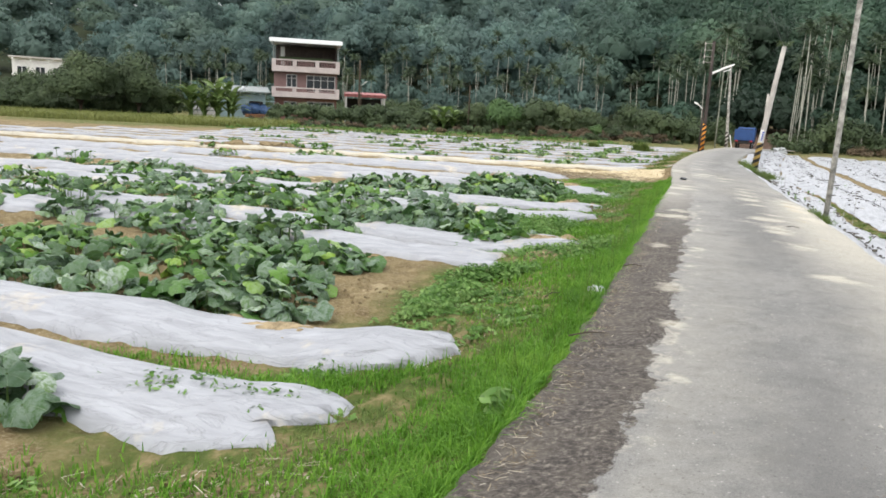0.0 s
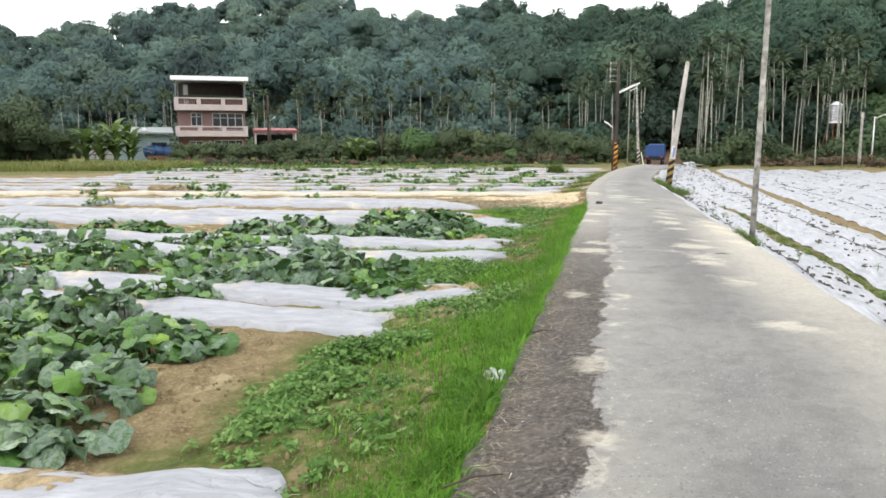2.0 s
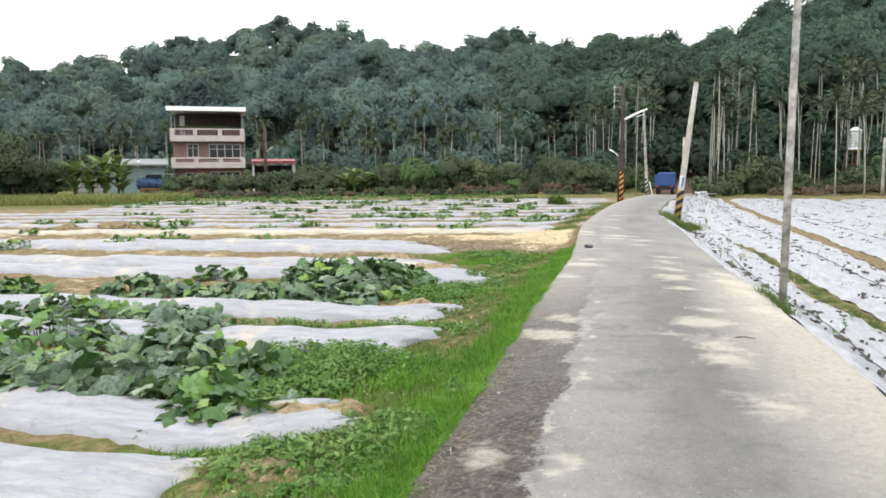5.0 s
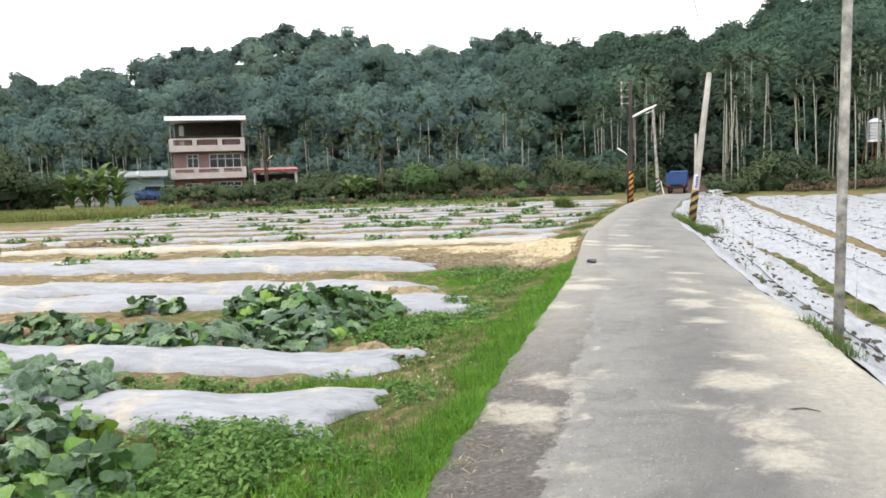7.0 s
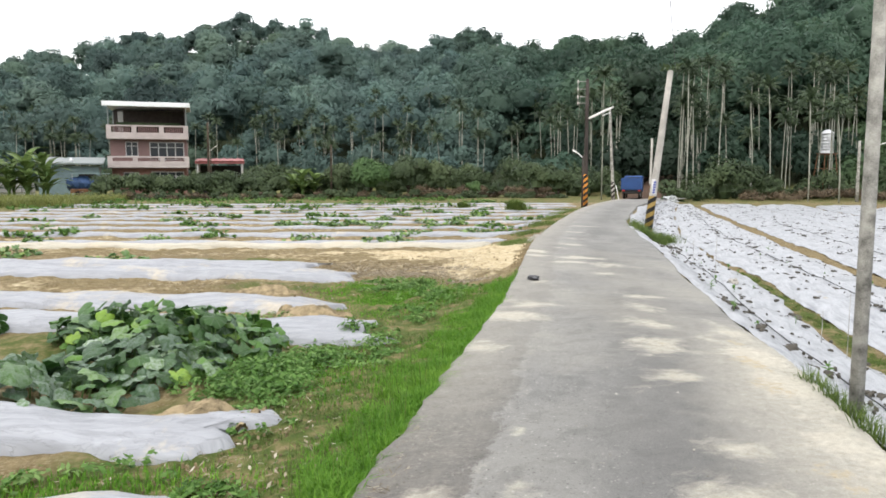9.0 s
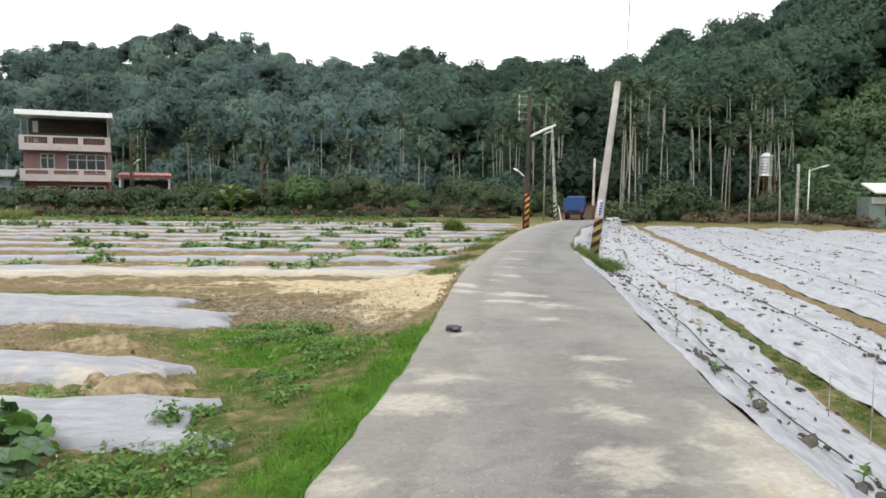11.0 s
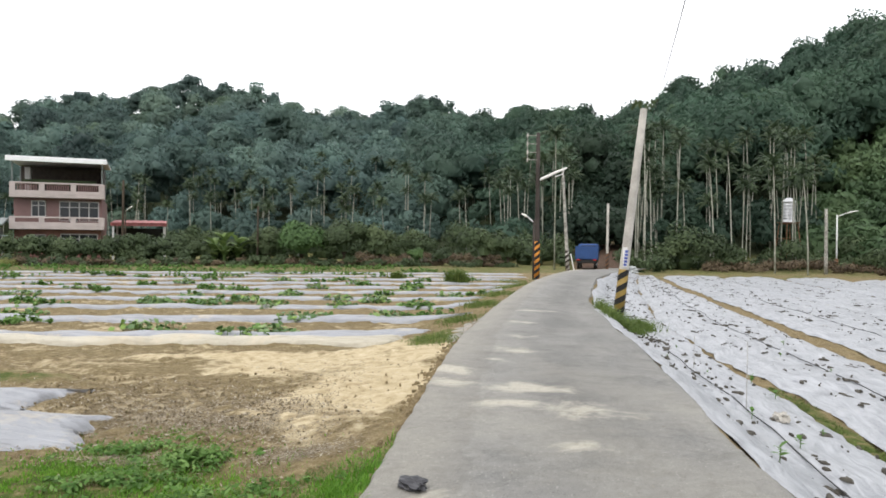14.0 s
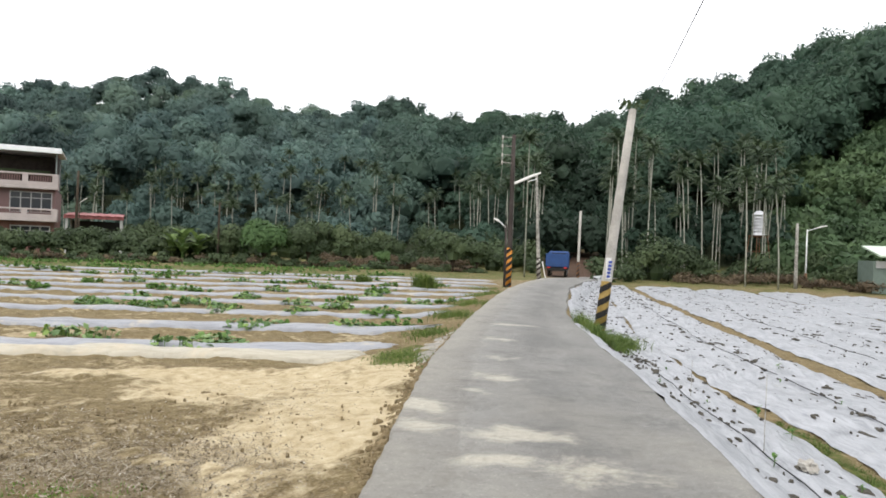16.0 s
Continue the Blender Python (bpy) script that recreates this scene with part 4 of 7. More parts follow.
for a, r, s_, peak in tree_list:
    x, y, z = bearing_place(a, r)
    ft = hill_row(a)[2]
    if 20.8 < a < 24.8 and r < 73:
        continue
    big = rng.uniform(0.6, 1.7)
    rad, hgt = 5.0 * big, rng.uniform(7.5, 12.5) * (0.45 + 0.55 * big)
    if r - ft < 26 and a < 37:
        rad, hgt = 2.9 * big, rng.uniform(3.2, 6.5)
    green_slope = a > 36 and s_ < np.interp(a, (35.5, 37, 42), (0.0, 0.3, 0.58))
    if s_ == 0.98:
        rad, hgt = 2.4 * big, rng.uniform(3.5, 8.5)
    if peak:
        hgt = (math.tan(radians(peak)) * r - z) * 0.98
        rad = float(np.clip(hgt * 0.42, 3.4, 5.4))
    if green_slope:
        rad, hgt = 2.4 * big, rng.uniform(1.6, 3.6)
    got, soft = forest_tree(rng, (x, y, z - 0.6), rad, hgt, int(np.clip((620 + 62000 / r) * (rad / 4.6) ** 2, 260, 2300)), 0.25 + r * 0.0011, 13 if rad > 3.5 else 8)
    (vine_cells if green_slope else cells).append(got)
    (vine_n if green_slope else cell_n).append(soft)
    if not green_slope:
        # pale tones stand for haze on the left, dark ones for grove shade
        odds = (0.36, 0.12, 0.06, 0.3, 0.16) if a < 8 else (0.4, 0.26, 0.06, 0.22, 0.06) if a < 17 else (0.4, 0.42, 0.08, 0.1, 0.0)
        kind = TREE_TONES[rng.choice(len(TREE_TONES), p=odds)]
        # bluish lift paints far haze on the left; foot and hollow painted shaded
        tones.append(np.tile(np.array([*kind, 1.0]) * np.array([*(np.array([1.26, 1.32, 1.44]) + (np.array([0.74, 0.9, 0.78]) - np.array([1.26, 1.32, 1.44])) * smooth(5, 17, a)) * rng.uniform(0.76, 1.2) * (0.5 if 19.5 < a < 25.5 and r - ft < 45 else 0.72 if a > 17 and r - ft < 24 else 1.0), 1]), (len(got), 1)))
# the wood goes on round the rest of the valley, thinner and coarser
for a in np.arange(76, 312, 2.4):
    a_ = a if a < 180 else a - 360
    el, dc, ft = hill_row(a_)
    for q in (0.1, 0.45, 0.9):
        x, y, z = bearing_place(a_, ft + (dc - ft) * q + rng.uniform(-6, 6))
        got, soft = forest_tree(rng, (x, y, z - 0.6), 6.5, rng.uniform(8, 11), 150, 0.9, 5)
        cells.append(got)
        cell_n.append(soft)
        tones.append(np.ones((len(got), 4)))
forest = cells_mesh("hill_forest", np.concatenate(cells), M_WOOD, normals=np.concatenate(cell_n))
tone = forest.color_attributes.new("kind_light_tone", "FLOAT_COLOR", "POINT")
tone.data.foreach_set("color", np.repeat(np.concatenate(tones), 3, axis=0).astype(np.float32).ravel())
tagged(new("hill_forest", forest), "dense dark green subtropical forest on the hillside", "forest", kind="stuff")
tagged(new("slope_vines", cells_mesh("slope_vines", np.concatenate(vine_cells), M_VINE, normals=np.concatenate(vine_n))), "bright green scrub and vines on the slope", "scrub", kind="stuff")

# ---- betel palms at the foot of the hill ----
def palm_meshes(h, seed):
    g = np.random.default_rng(seed)
    lean = g.uniform(-0.45, 0.45, 2)
    pts = [(lean[0] * t * t, lean[1] * t * t, h * t) for t in (0, 0.3, 0.6, 0.85, 1.0)]
    trunk = bpy.data.meshes.new("trunk")
    bm = tube(pts, (0.068, 0.055, 0.048, 0.043, 0.04), 7)
    bm.to_mesh(trunk)
    bm.free()
    trunk.materials.append(M_TRUNK)
    quads, soft = [], []
    heart = np.array([lean[0], lean[1], h + 0.25])
    for i in range(15):
        az, rise = i * 2.4 + g.uniform(-0.3, 0.3), 1.45 - 1.5 * (i / 14) + g.uniform(-0.12, 0.12)
        L = g.uniform(1.15, 1.6)
        d = np.array([math.cos(az), math.sin(az)])
        side = np.array([-d[1], d[0], 0])
        spine, p = [np.array([lean[0], lean[1], h])], np.array([lean[0], lean[1], h])
        for k in range(6):
            el = rise - 1.35 * (k / 5) ** 1.3
            p = p + np.array([*(d * math.cos(el)), math.sin(el)]) * L / 6
            spine.append(p)
        for k in range(1, 7):
            w = 0.34 * math.sin(math.pi * min(1, k / 6 * 0.75 + 0.2)) * g.uniform(0.8, 1.2)
            a, b = spine[k - 1], spine[k]
            for sg in (1, -1):
                tip = b + side * sg * w * 0.75 + (b - a) * 0.4 - np.array([0, 0, 0.75 * w])
                quads.append([a, b, tip + (b - a) * 0.15, tip - (b - a) * 0.3])
                soft.append((a + b) / 2 - heart + np.array([0, 0, 0.5]) + side * sg * 0.2)
    crown = cells_mesh("crown", np.array(quads), M_FROND, normals=np.array(soft))
    return trunk, crown


PALM_KINDS = []
for i, h in enumerate((6.6, 7.4, 8.2, 8.9, 9.6, 10.4, 11.2, 12.0, 12.8)):
    t_me, c_me = palm_meshes(h, 40 + i)
    e = thing("betel_palm", (0, 0, -300), "slender betel palm with a pale ringed trunk", "palm", "betel palms along the foot of the hill")
    part("trunk", t_me, None, e)
    part("crown", c_me, None, e)
    PALM_KINDS.append((h, e))


def plant_palm(x, y, z, h, turn):
    k = min(range(len(PALM_KINDS)), key=lambda i: abs(PALM_KINDS[i][0] - h))
    used = PALM_KINDS[k][1]
    m = pose(x, y, z, 0, 0, turn)
    if used.matrix_basis.translation.z < -200:
        used.matrix_basis = m
        return used
    return copy_thing(used, m)


rng = np.random.default_rng(5)
for a_lo, a_hi, n, d_lo, d_hi, h_lo, h_hi in ((-27, -13, 52, 2, 40, 7, 10), (-13, 16, 140, 2, 58, 6.4, 10.4), (16, 20.8, 18, 3, 18, 8, 11.4), (25, 37.3, 56, -3, 18, 6.6, 12.4)):
    for a in np.sort(rng.uniform(a_lo, a_hi, n)):
        ft = hill_row(a)[2]
        x, y, z = bearing_place(a, ft + rng.uniform(d_lo, d_hi))
        plant_palm(x, y, z - 0.3 - rng.uniform(0, 1.6), rng.uniform(h_lo, h_hi), rng.uniform(0, 360))

for x, y, h, turn in ((24.2, 66.0, 10.4, 30), (40.8, 59.6, 7.4, 80), (39.6, 61.6, 8.2, 200)):
    plant_palm(x, y, float(ground_z(x, y)) - 0.3, h, turn)

# ---- poles, lamps and wires ----
def stripes(parent, foot, top, r0, r1, height, mat_a, mat_b, turns=4, band=0.16):
    """Slanting hazard bands wound on a pole's foot, each a thin raised band."""
    foot, top = Vector(foot), Vector(top)
    axis = (top - foot).normalized()
    a = axis.cross(Vector((0, 1, 0))).normalized()
    b = axis.cross(a)
    L = (top - foot).length
    base = tube([foot, foot + axis * height], (r0 + 0.006, r0 + (r1 - r0) * height / L + 0.006), 14)
    part("hazard_sleeve", base, mat_a, parent, "painted hazard sleeve")
    n = 18
    z = 0.02
    while z < height:
        bm = bmesh.new()
        ring = []
        for k in range(n + 1):
            t = 2 * math.pi * k / n
            lo = z + 0.28 * (0.5 - abs(k / n - 0.5)) * 2
            hi = lo + band
            row = []
            for hgt in (min(lo, height), min(hi, height)):
                rr_ = r0 + (r1 - r0) * hgt / L + 0.012
                row.append(bm.verts.new(foot + axis * hgt + rr_ * (a * math.cos(t) + b * math.sin(t))))
            ring.append(row)
        for p, q in zip(ring, ring[1:]):
            if (p[0].co - p[1].co).length > 1e-4 or (q[0].co - q[1].co).length > 1e-4:
                bm.faces.new((p[0], q[0], q[1], p[1]))
        part("hazard_band", bm, mat_b, parent)
        z += band * 2


def pole(name, foot, top, r0, r1, mat, label, category="utility pole"):
    e = thing(name, (foot[0], foot[1], foot[2]), label, category)
    d = Vector(top) - Vector(foot)
    part("shaft", tube([d * t for t in (0, 0.25, 0.5, 0.75, 1)], [r0 + (r1 - r0) * t for t in (0, 0.25, 0.5, 0.75, 1)], 16), mat, e)
    part("cap", tube([d, d * (1 + 0.02 / d.length)], (r1 * 0.98, r1 * 0.7), 16), mat, e)
    return e, d


near_pole, d = pole("utility_pole", (7.22, 13.55, -0.3), (7.42, 13.75, 8.2), 0.05, 0.042, M_CONC, "mottled grey concrete pole beside the road")

P2F, P2T = (13.5, 31.85, -0.42), (14.06, 31.65, 4.95)
lean_pole, d = pole("leaning_pole", P2F, P2T, 0.13, 0.09, M_CONC_P, "leaning pale concrete pole with black and yellow foot")
stripes(lean_pole, (0, 0, 0), d, 0.13, 0.09, 1.3, M_YELLOW, M_BLACK)
u1 = d.normalized()
for k in range(5):
    c = u1 * (1.42 + 0.085 * k) + Vector((-0.05, -0.14, 0))
    part("number_tag", box((0.085, 0.012, 0.06), (0, 0, -0.03), 0.004), M_BLUE, lean_pole, "small blue number tag", Matrix.Translation(c))
part("tag_plate", box((0.13, 0.012, 0.5), (0, 0, 0), 0.004), M_WHITE, lean_pole, "white plate strapped to the pole", Matrix.Translation(u1 * 1.36 + Vector((-0.04, -0.13, 0))))

DPF = (16.47, 47.13, -0.3)
dark_pole, d = pole("utility_pole", DPF, (16.5, 47.2, 6.75), 0.125, 0.09, M_CONC_D, "dark weathered pole with orange and black hazard bands")
stripes(dark_pole, (0, 0, 0), d, 0.125, 0.09, 1.92, M_ORANGE, M_BLACK)
for z in (6.9, 6.5, 6.1, 5.75):
    part("bracket", box((0.5, 0.03, 0.03), (-0.3, 0, z), 0.006), M_CONC, dark_pole)
    part("insulator", tube([(-0.52, 0, z - 0.1), (-0.52, 0, z), (-0.52, 0, z + 0.1)], (0.03, 0.045, 0.025), 10), M_CONC_P, dark_pole, "grey porcelain insulator")
part("rack_bar", box((0.03, 0.03, 1.3), (-0.52, 0, 5.7), 0.006), M_CONC, dark_pole)

lamp_pole, d = pole("street_lamp", (21.9, 57.2, -0.4), (21.38, 56.9, 6.15), 0.125, 0.07, M_CONC, "leaning concrete pole with a long tube lamp", "street lamp")
stripes(lamp_pole, (0, 0, 0), d, 0.125, 0.07, 1.5, M_CONC, M_CONC_D)
part("lamp_arm", tube([d + Vector((0, -0.1, -0.3)), d + Vector((-0.7, -0.5, -0.55))], (0.03, 0.03), 8), M_STEEL_W, lamp_pole)
part("lamp_head", tube([d + Vector((0.15, -0.3, 0.05)), d + Vector((-0.5, -0.4, -0.22)), d + Vector((-1.5, -0.5, -0.68)), d + Vector((-1.75, -0.5, -0.8))], (0.05, 0.085, 0.08, 0.04), 10), M_WHITE, lamp_pole, "long white lamp housing")


def lamp_post(foot, h, reach, label, base=None, arms=1, post=M_STEEL_W):
    e = thing("street_lamp", foot, label, "street lamp")
    part("post", tube([(0, 0, 0), (0, 0, h)], (0.065, 0.045), 10), post, e)
    if base:
        part("painted_foot", tube([(0, 0, 0), (0, 0, 1.0)], (0.105, 0.1), 10), base, e, "rust-orange painted foot")
    for s_ in (1, -1)[:arms]:
        part("arm", tube([(0, 0, h - 0.15), (s_ * reach[0] * 0.5, reach[1] * 0.5, h + 0.15)], (0.035, 0.03), 8), M_STEEL_W, e)
        part("lamp_head", tube([(s_ * reach[0] * 0.45, reach[1] * 0.45, h + 0.12), (s_ * reach[0] * 0.7, reach[1] * 0.7, h + 0.22), (s_ * reach[0], reach[1], h + 0.32)], (0.035, 0.065, 0.035), 8), M_WHITE, e)
    return e


lamp_post((17.35, 50.3, -0.35), 3.1, (-0.6, 0.2), "small white street lamp on a dark thin post", post=M_CONC_D)
lamp_post((46.1, 63.2, -0.45), 4.4, (1.4, -0.5), "white street lamp with an orange foot", M_RUST)
lamp_post((-10.4, 85.2, -0.4), 4.7, (0.7, -0.5), "village street lamp on a brown post by the shelter", post=M_BARK)

white_post, d = pole("white_post", (27.3, 63.5, -0.45), (27.35, 63.5, 4.45), 0.1, 0.085, M_CONC_P, "short pale pole with a striped foot")
stripes(white_post, (0, 0, 0), d, 0.1, 0.085, 1.3, M_CONC_D, M_RUST)
pole("thin_post", (21.5, 55.0, -0.35), (21.25, 55.1, 0.9), 0.032, 0.028, M_WHITE, "thin white leaning marker post", "post")
pole("grey_post", (43.05, 60.6, -0.6), (43.05, 60.65, 4.2), 0.13, 0.1, M_CONC, "grey bare pole at the field edge")
pole("bare_pole", (1.95, 76, -0.4), (1.98, 76, 4.4), 0.09, 0.07, M_BARK, "thin grey bare pole in the hedge")
pole("bare_pole", (-10.65, 85.25, -0.4), (-10.6, 85.25, 7.0), 0.13, 0.1, M_BARK, "grey pole by the red-roofed shelter")


def wire(a, b, sag, label, r=0.012):
    pts = []
    for i in range(17):
        t = i / 16
        p = Vector(a).lerp(Vector(b), t)
        pts.append((p.x, p.y, p.z - sag * 4 * t * (1 - t)))
    ob = part("overhead_wire", tube(pts, [r] * 17, 5), M_WIRE)
    return tagged(ob, label, "wire")


wire((14.3, 31.68, 4.72), (-9.7, -18.3, 4.9), 1.1, "thin dark wire slung from the leaning pole along the road", 0.006)

# ---- stainless water tank on a scaffold ----
tank = thing("water_tank", (46.6, 69.5, -0.45), "stainless steel water tank on a rusty scaffold", "water tank")
prof = [(0.0, 6.12), (0.2, 6.08), (0.55, 5.82), (0.59, 5.75)]
for k in range(6):
    z = 5.7 - k * 0.27
    prof += [(0.57, z), (0.54, z - 0.06), (0.54, z - 0.18), (0.57, z - 0.24)]
prof += [(0.6, 4.0), (0.0, 4.0)]
bm = bmesh.new()
rings = [[bm.verts.new((max(r_, 0.001) * math.cos(2 * math.pi * k / 20), max(r_, 0.001) * math.sin(2 * math.pi * k / 20), z)) for k in range(20)] for r_, z in prof]
for lo, hi in zip(rings, rings[1:]):
    for k in range(20):
        bm.faces.new((lo[k], lo[(k + 1) % 20], hi[(k + 1) % 20], hi[k]))
part("tank_body", bm, M_INOX, tank, "ribbed stainless steel tank")
for sx in (-1, 1):
    for sy in (-1, 1):
        part("leg", tube([(sx * 0.85, sy * 0.85, 0), (sx * 0.5, sy * 0.5, 4.0)], (0.04, 0.04), 6), M_RUST, tank)
for z in (1.3, 2.6, 3.85):
    k = 0.85 - 0.35 * z / 4
    for sx in (-1, 1):
        part("brace", tube([(sx * k, -k, z), (sx * k, k, z)], (0.03, 0.03), 6), M_RUST, tank)
        part("brace", tube([(-k, sx * k, z), (k, sx * k, z)], (0.03, 0.03), 6), M_RUST, tank)
part("platform", box((1.3, 1.3, 0.06), (0, 0, 3.93), 0.01), M_RUST, tank)

# ---- three-storey house ----
HO = (-18.1, 91.5, -0.5)
house = thing("house", HO, "three-storey pink tiled house with balconies and a white roof", "house", rz=11)
W, D = 8.3, 9.0
part("ground_floor_wall", box((W - 0.6, D, 3.1), (0, D / 2 + 1.0, 0)), M_BRICK, house)
part("first_floor_wall", box((W - 0.5, D, 3.0), (0, D / 2 + 0.9, 3.1)), M_PINK, house)
part("top_rear_wall", box((W - 0.6, 3.5, 3.5), (0, D - 2.4, 6.1)), M_RECESS, house, "rear wall of the roofed terrace, brown darkened for shade")
part("terrace_screen", box((0.08, 4.6, 3.3), (W / 2 - 0.35, 3.4, 6.2)), M_RECESS, house)
for z0, hh in ((3.0, 1.25), (6.1, 1.5)):
    slab = part("balcony_slab", box((W, 1.6, 0.28), (0, 0.75, z0), 0.03), M_BALC, house)
    low, high = 0.28, hh
    bm = box((W, 0.14, 0.42), (0, 0.02, z0 + low), 0.02)
    box((W, 0.16, 0.16), (0, 0.02, z0 + high - 0.16), 0.02, bm)
    for xx in (-W / 2 + 0.25, -W / 6, W / 6, W / 2 - 0.25):
        box((0.5, 0.15, high - low), (xx, 0.02, z0 + low), 0.02, bm)
    for xx in (-W / 2 + 0.07, W / 2 - 0.07):
        box((0.14, 1.5, high - low), (xx, 0.8, z0 + low), 0.02, bm)
    part("parapet", bm, M_BALC, house, "pale pink balcony parapet with three openings")
    for c in (-W / 3, 0, W / 3):
        for k in range(10):
            part("baluster", box((0.09, 0.07, high - low - 0.58), (c + (k - 4.5) * 0.2, 0.05, z0 + low + 0.42)), M_PINK, house)
for xx in (-W / 2 + 0.2, W / 2 - 0.2):
    part("roof_post", box((0.12, 0.12, 2.6), (xx, 0.2, 7.4), 0.01), M_ROOF_G, house)
    part("roof_post", box((0.12, 0.12, 3.2), (xx, 5.0, 6.2), 0.01), M_ROOF_G, house)
part("roof", box((W + 0.5, 8.5, 0.22), (0, 3.7, 9.75), 0.05), M_ROOF_W, house, "white sheet-metal canopy roof")
bm = box((W + 0.52, 0.14, 0.5), (0, -0.6, 9.55), 0.03)
part("roof_fascia", bm, M_ROOF_W, house)
part("roof_rear_fascia", box((W * 0.55, 0.3, 0.25), (1.2, 3.0, 9.97), 0.02), M_ROOF_R, house)


def house_window(cx, cy, z, w, h, panes):
    win = part("window", box((w, 0.06, h), (0, 0, 0)), M_PANE, house, "dark window with a white frame", Matrix.Translation((cx, cy, z)))
    bm = bmesh.new()
    for zz in (0, h - 0.09):
        box((w + 0.1, 0.1, 0.09), (0, -0.03, zz), 0, bm)
    for k in range(panes + 1):
        box((0.09, 0.1, h), (-w / 2 + w * k / panes, -0.03, 0), 0, bm)
    box((w, 0.1, 0.07), (0, -0.03, h * 0.68), 0, bm)
    part("window_frame", bm, M_ALU, win)


house_window(-1.75, 0.88, 4.25, 1.2, 1.6, 2)
house_window(1.85, 0.88, 3.85, 3.5, 2.0, 4)
house_window(1.85, 0.98, 0.9, 3.3, 1.7, 4)
house_window(-1.9, 0.98, 1.0, 1.5, 1.5, 2)
part("planter", box((W * 0.8, 0.4, 0.5), (0, 1.9, 7.5), 0.05), M_HEDGE, house, "dark plants behind the parapet")
part("column", box((0.5, 0.6, 2.2), (-2.9, 2.4, 7.0), 0.02), M_ALU, house)

shelter = thing("shelter", (-10.75, 92.5, -0.5), "open shelter with a faded red metal roof", "shelter", rz=9)
for k in range(13):
    part("roof_sheet", box((0.40, 5.2, 0.05), (-2.4 + k * 0.4, 2.4, 3.55 + (0.03 if k % 2 else 0))), M_ROOF_R, shelter, "", pose(0, 0, 0.2, 4, 0, 0))
part("fascia", box((5.3, 0.1, 0.3), (0, -0.2, 3.45), 0.01), M_ROOF_R, shelter)
for xx in (-2.4, 2.4):
    for yy in (0, 4.8):
        part("post", box((0.2, 0.2, 3.5), (xx, yy, 0), 0.02), M_ALU, shelter)
part("back_wall", box((5.0, 0.15, 3.3), (0, 5.0, 0)), M_DARK, shelter)

shed = thing("shed", (-25.0, 87.5, -0.5), "pale teal sheet-metal shed with a grey roof", "shed", rz=16)
part("wall", box((5.6, 6, 3.1), (0, 3, 0), 0.02), M_TEAL, shed)
part("roof", box((6.6, 7.2, 0.16), (0, 3, 3.25), 0.03), M_ROOF_G, shed, "grey-green corrugated roof", pose(0, 0, 0.1, 6, 0, 0))
for k in range(18):
    part("rib", box((0.05, 0.04, 3.1), (-2.7 + k * 0.32, -0.02, 0)), M_TEAL, shed)
part("doorway", box((1.6, 0.08, 2.3), (1.7, -0.03, 0)), M_DARK, shed, "near-black panel standing for the dark of an open doorway")
part("vent", tube([(0.2, 1, 3.4), (0.2, 1, 3.8), (0.2, 1, 4.0)], (0.16, 0.2, 0.05), 10), M_INOX, shed, "shiny roof vent")

cab = thing("tarp_covered_trailer", (-22.0, 84.0, -0.5), "farm trailer under a blue tarpaulin beside the shed", "trailer", rz=12)
bm = bmesh.new()
for i, (xx, zz) in enumerate(((-1.2, 0.5), (-0.4, 0.6), (0.5, 0.5), (1.1, 0.45))):
    bmesh.ops.create_icosphere(bm, subdivisions=2, radius=0.85, matrix=Matrix.Translation((xx, 0, zz + 0.8)) @ Matrix.Diagonal((0.9, 0.9, 0.85, 1)))
for w_ in bm.verts:
    w_.co += Vector((noise.noise(w_.co * 2.1), noise.noise(w_.co * 2.1 + Vector((9, 0, 0))), noise.noise(w_.co * 2.1 + Vector((0, 7, 0))))) * 0.22
part("tarpaulin", bm, M_TARP, cab)
part("bed", box((3.0, 1.4, 0.4), (0, 0, 0.45), 0.04), M_RUST, cab)
part("awning", box((3.4, 2.0, 0.06), (0.2, 0.3, 2.3), 0.02), M_TEAL, cab)
for xx in (-1.3, 1.7):
    part("awning_post", box((0.06, 0.06, 2.3), (xx, -0.5, 0)), M_ALU, cab)
for xx in (-0.8, 0.8):
    part("wheel", tube([(xx, -0.75, 0.32), (xx, -0.55, 0.32)], (0.32, 0.32), 14), M_RUBBER, cab)

hut = thing("hut", (48.6, 57.2, -0.6), "grey-green hut with a pale green roof", "hut", rz=-30)
part("wall", box((4.4, 4, 2.3), (0.6, 2, 0), 0.02), M_GREENWALL, hut)
part("roof", box((4.6, 4.8, 0.14), (0.9, 2, 2.65), 0.02), M_ROOF_PG, hut, "pale green metal roof", pose(0, 0, 0, 9, 0, 0))
part("band", box((4.5, 0.1, 0.5), (0.8, -0.1, 1.8), 0.01), M_ALU, hut)
part("window", box((3.0, 0.08, 0.7), (1.0, -0.05, 0.9)), M_PANE, hut)

# ---- white house half hidden by the trees at the foot of the hill ----
villa = thing("house", (-54.7, 97.7, float(ground_z(-54.7, 97.7)) - 0.2), "small white two-storey house behind the trees", "house", rz=29)
part("wall", box((6.4, 5.5, 6.6), (0, 2.75, 0)), M_WHITE, villa)
part("roof", box((7.2, 6.4, 0.22), (0, 2.6, 6.6), 0.03), M_CONC_P, villa, "flat pale roof slab")
part("balcony", box((6.6, 1.1, 0.18), (0, -0.55, 3.4), 0.02), M_CONC_P, villa)
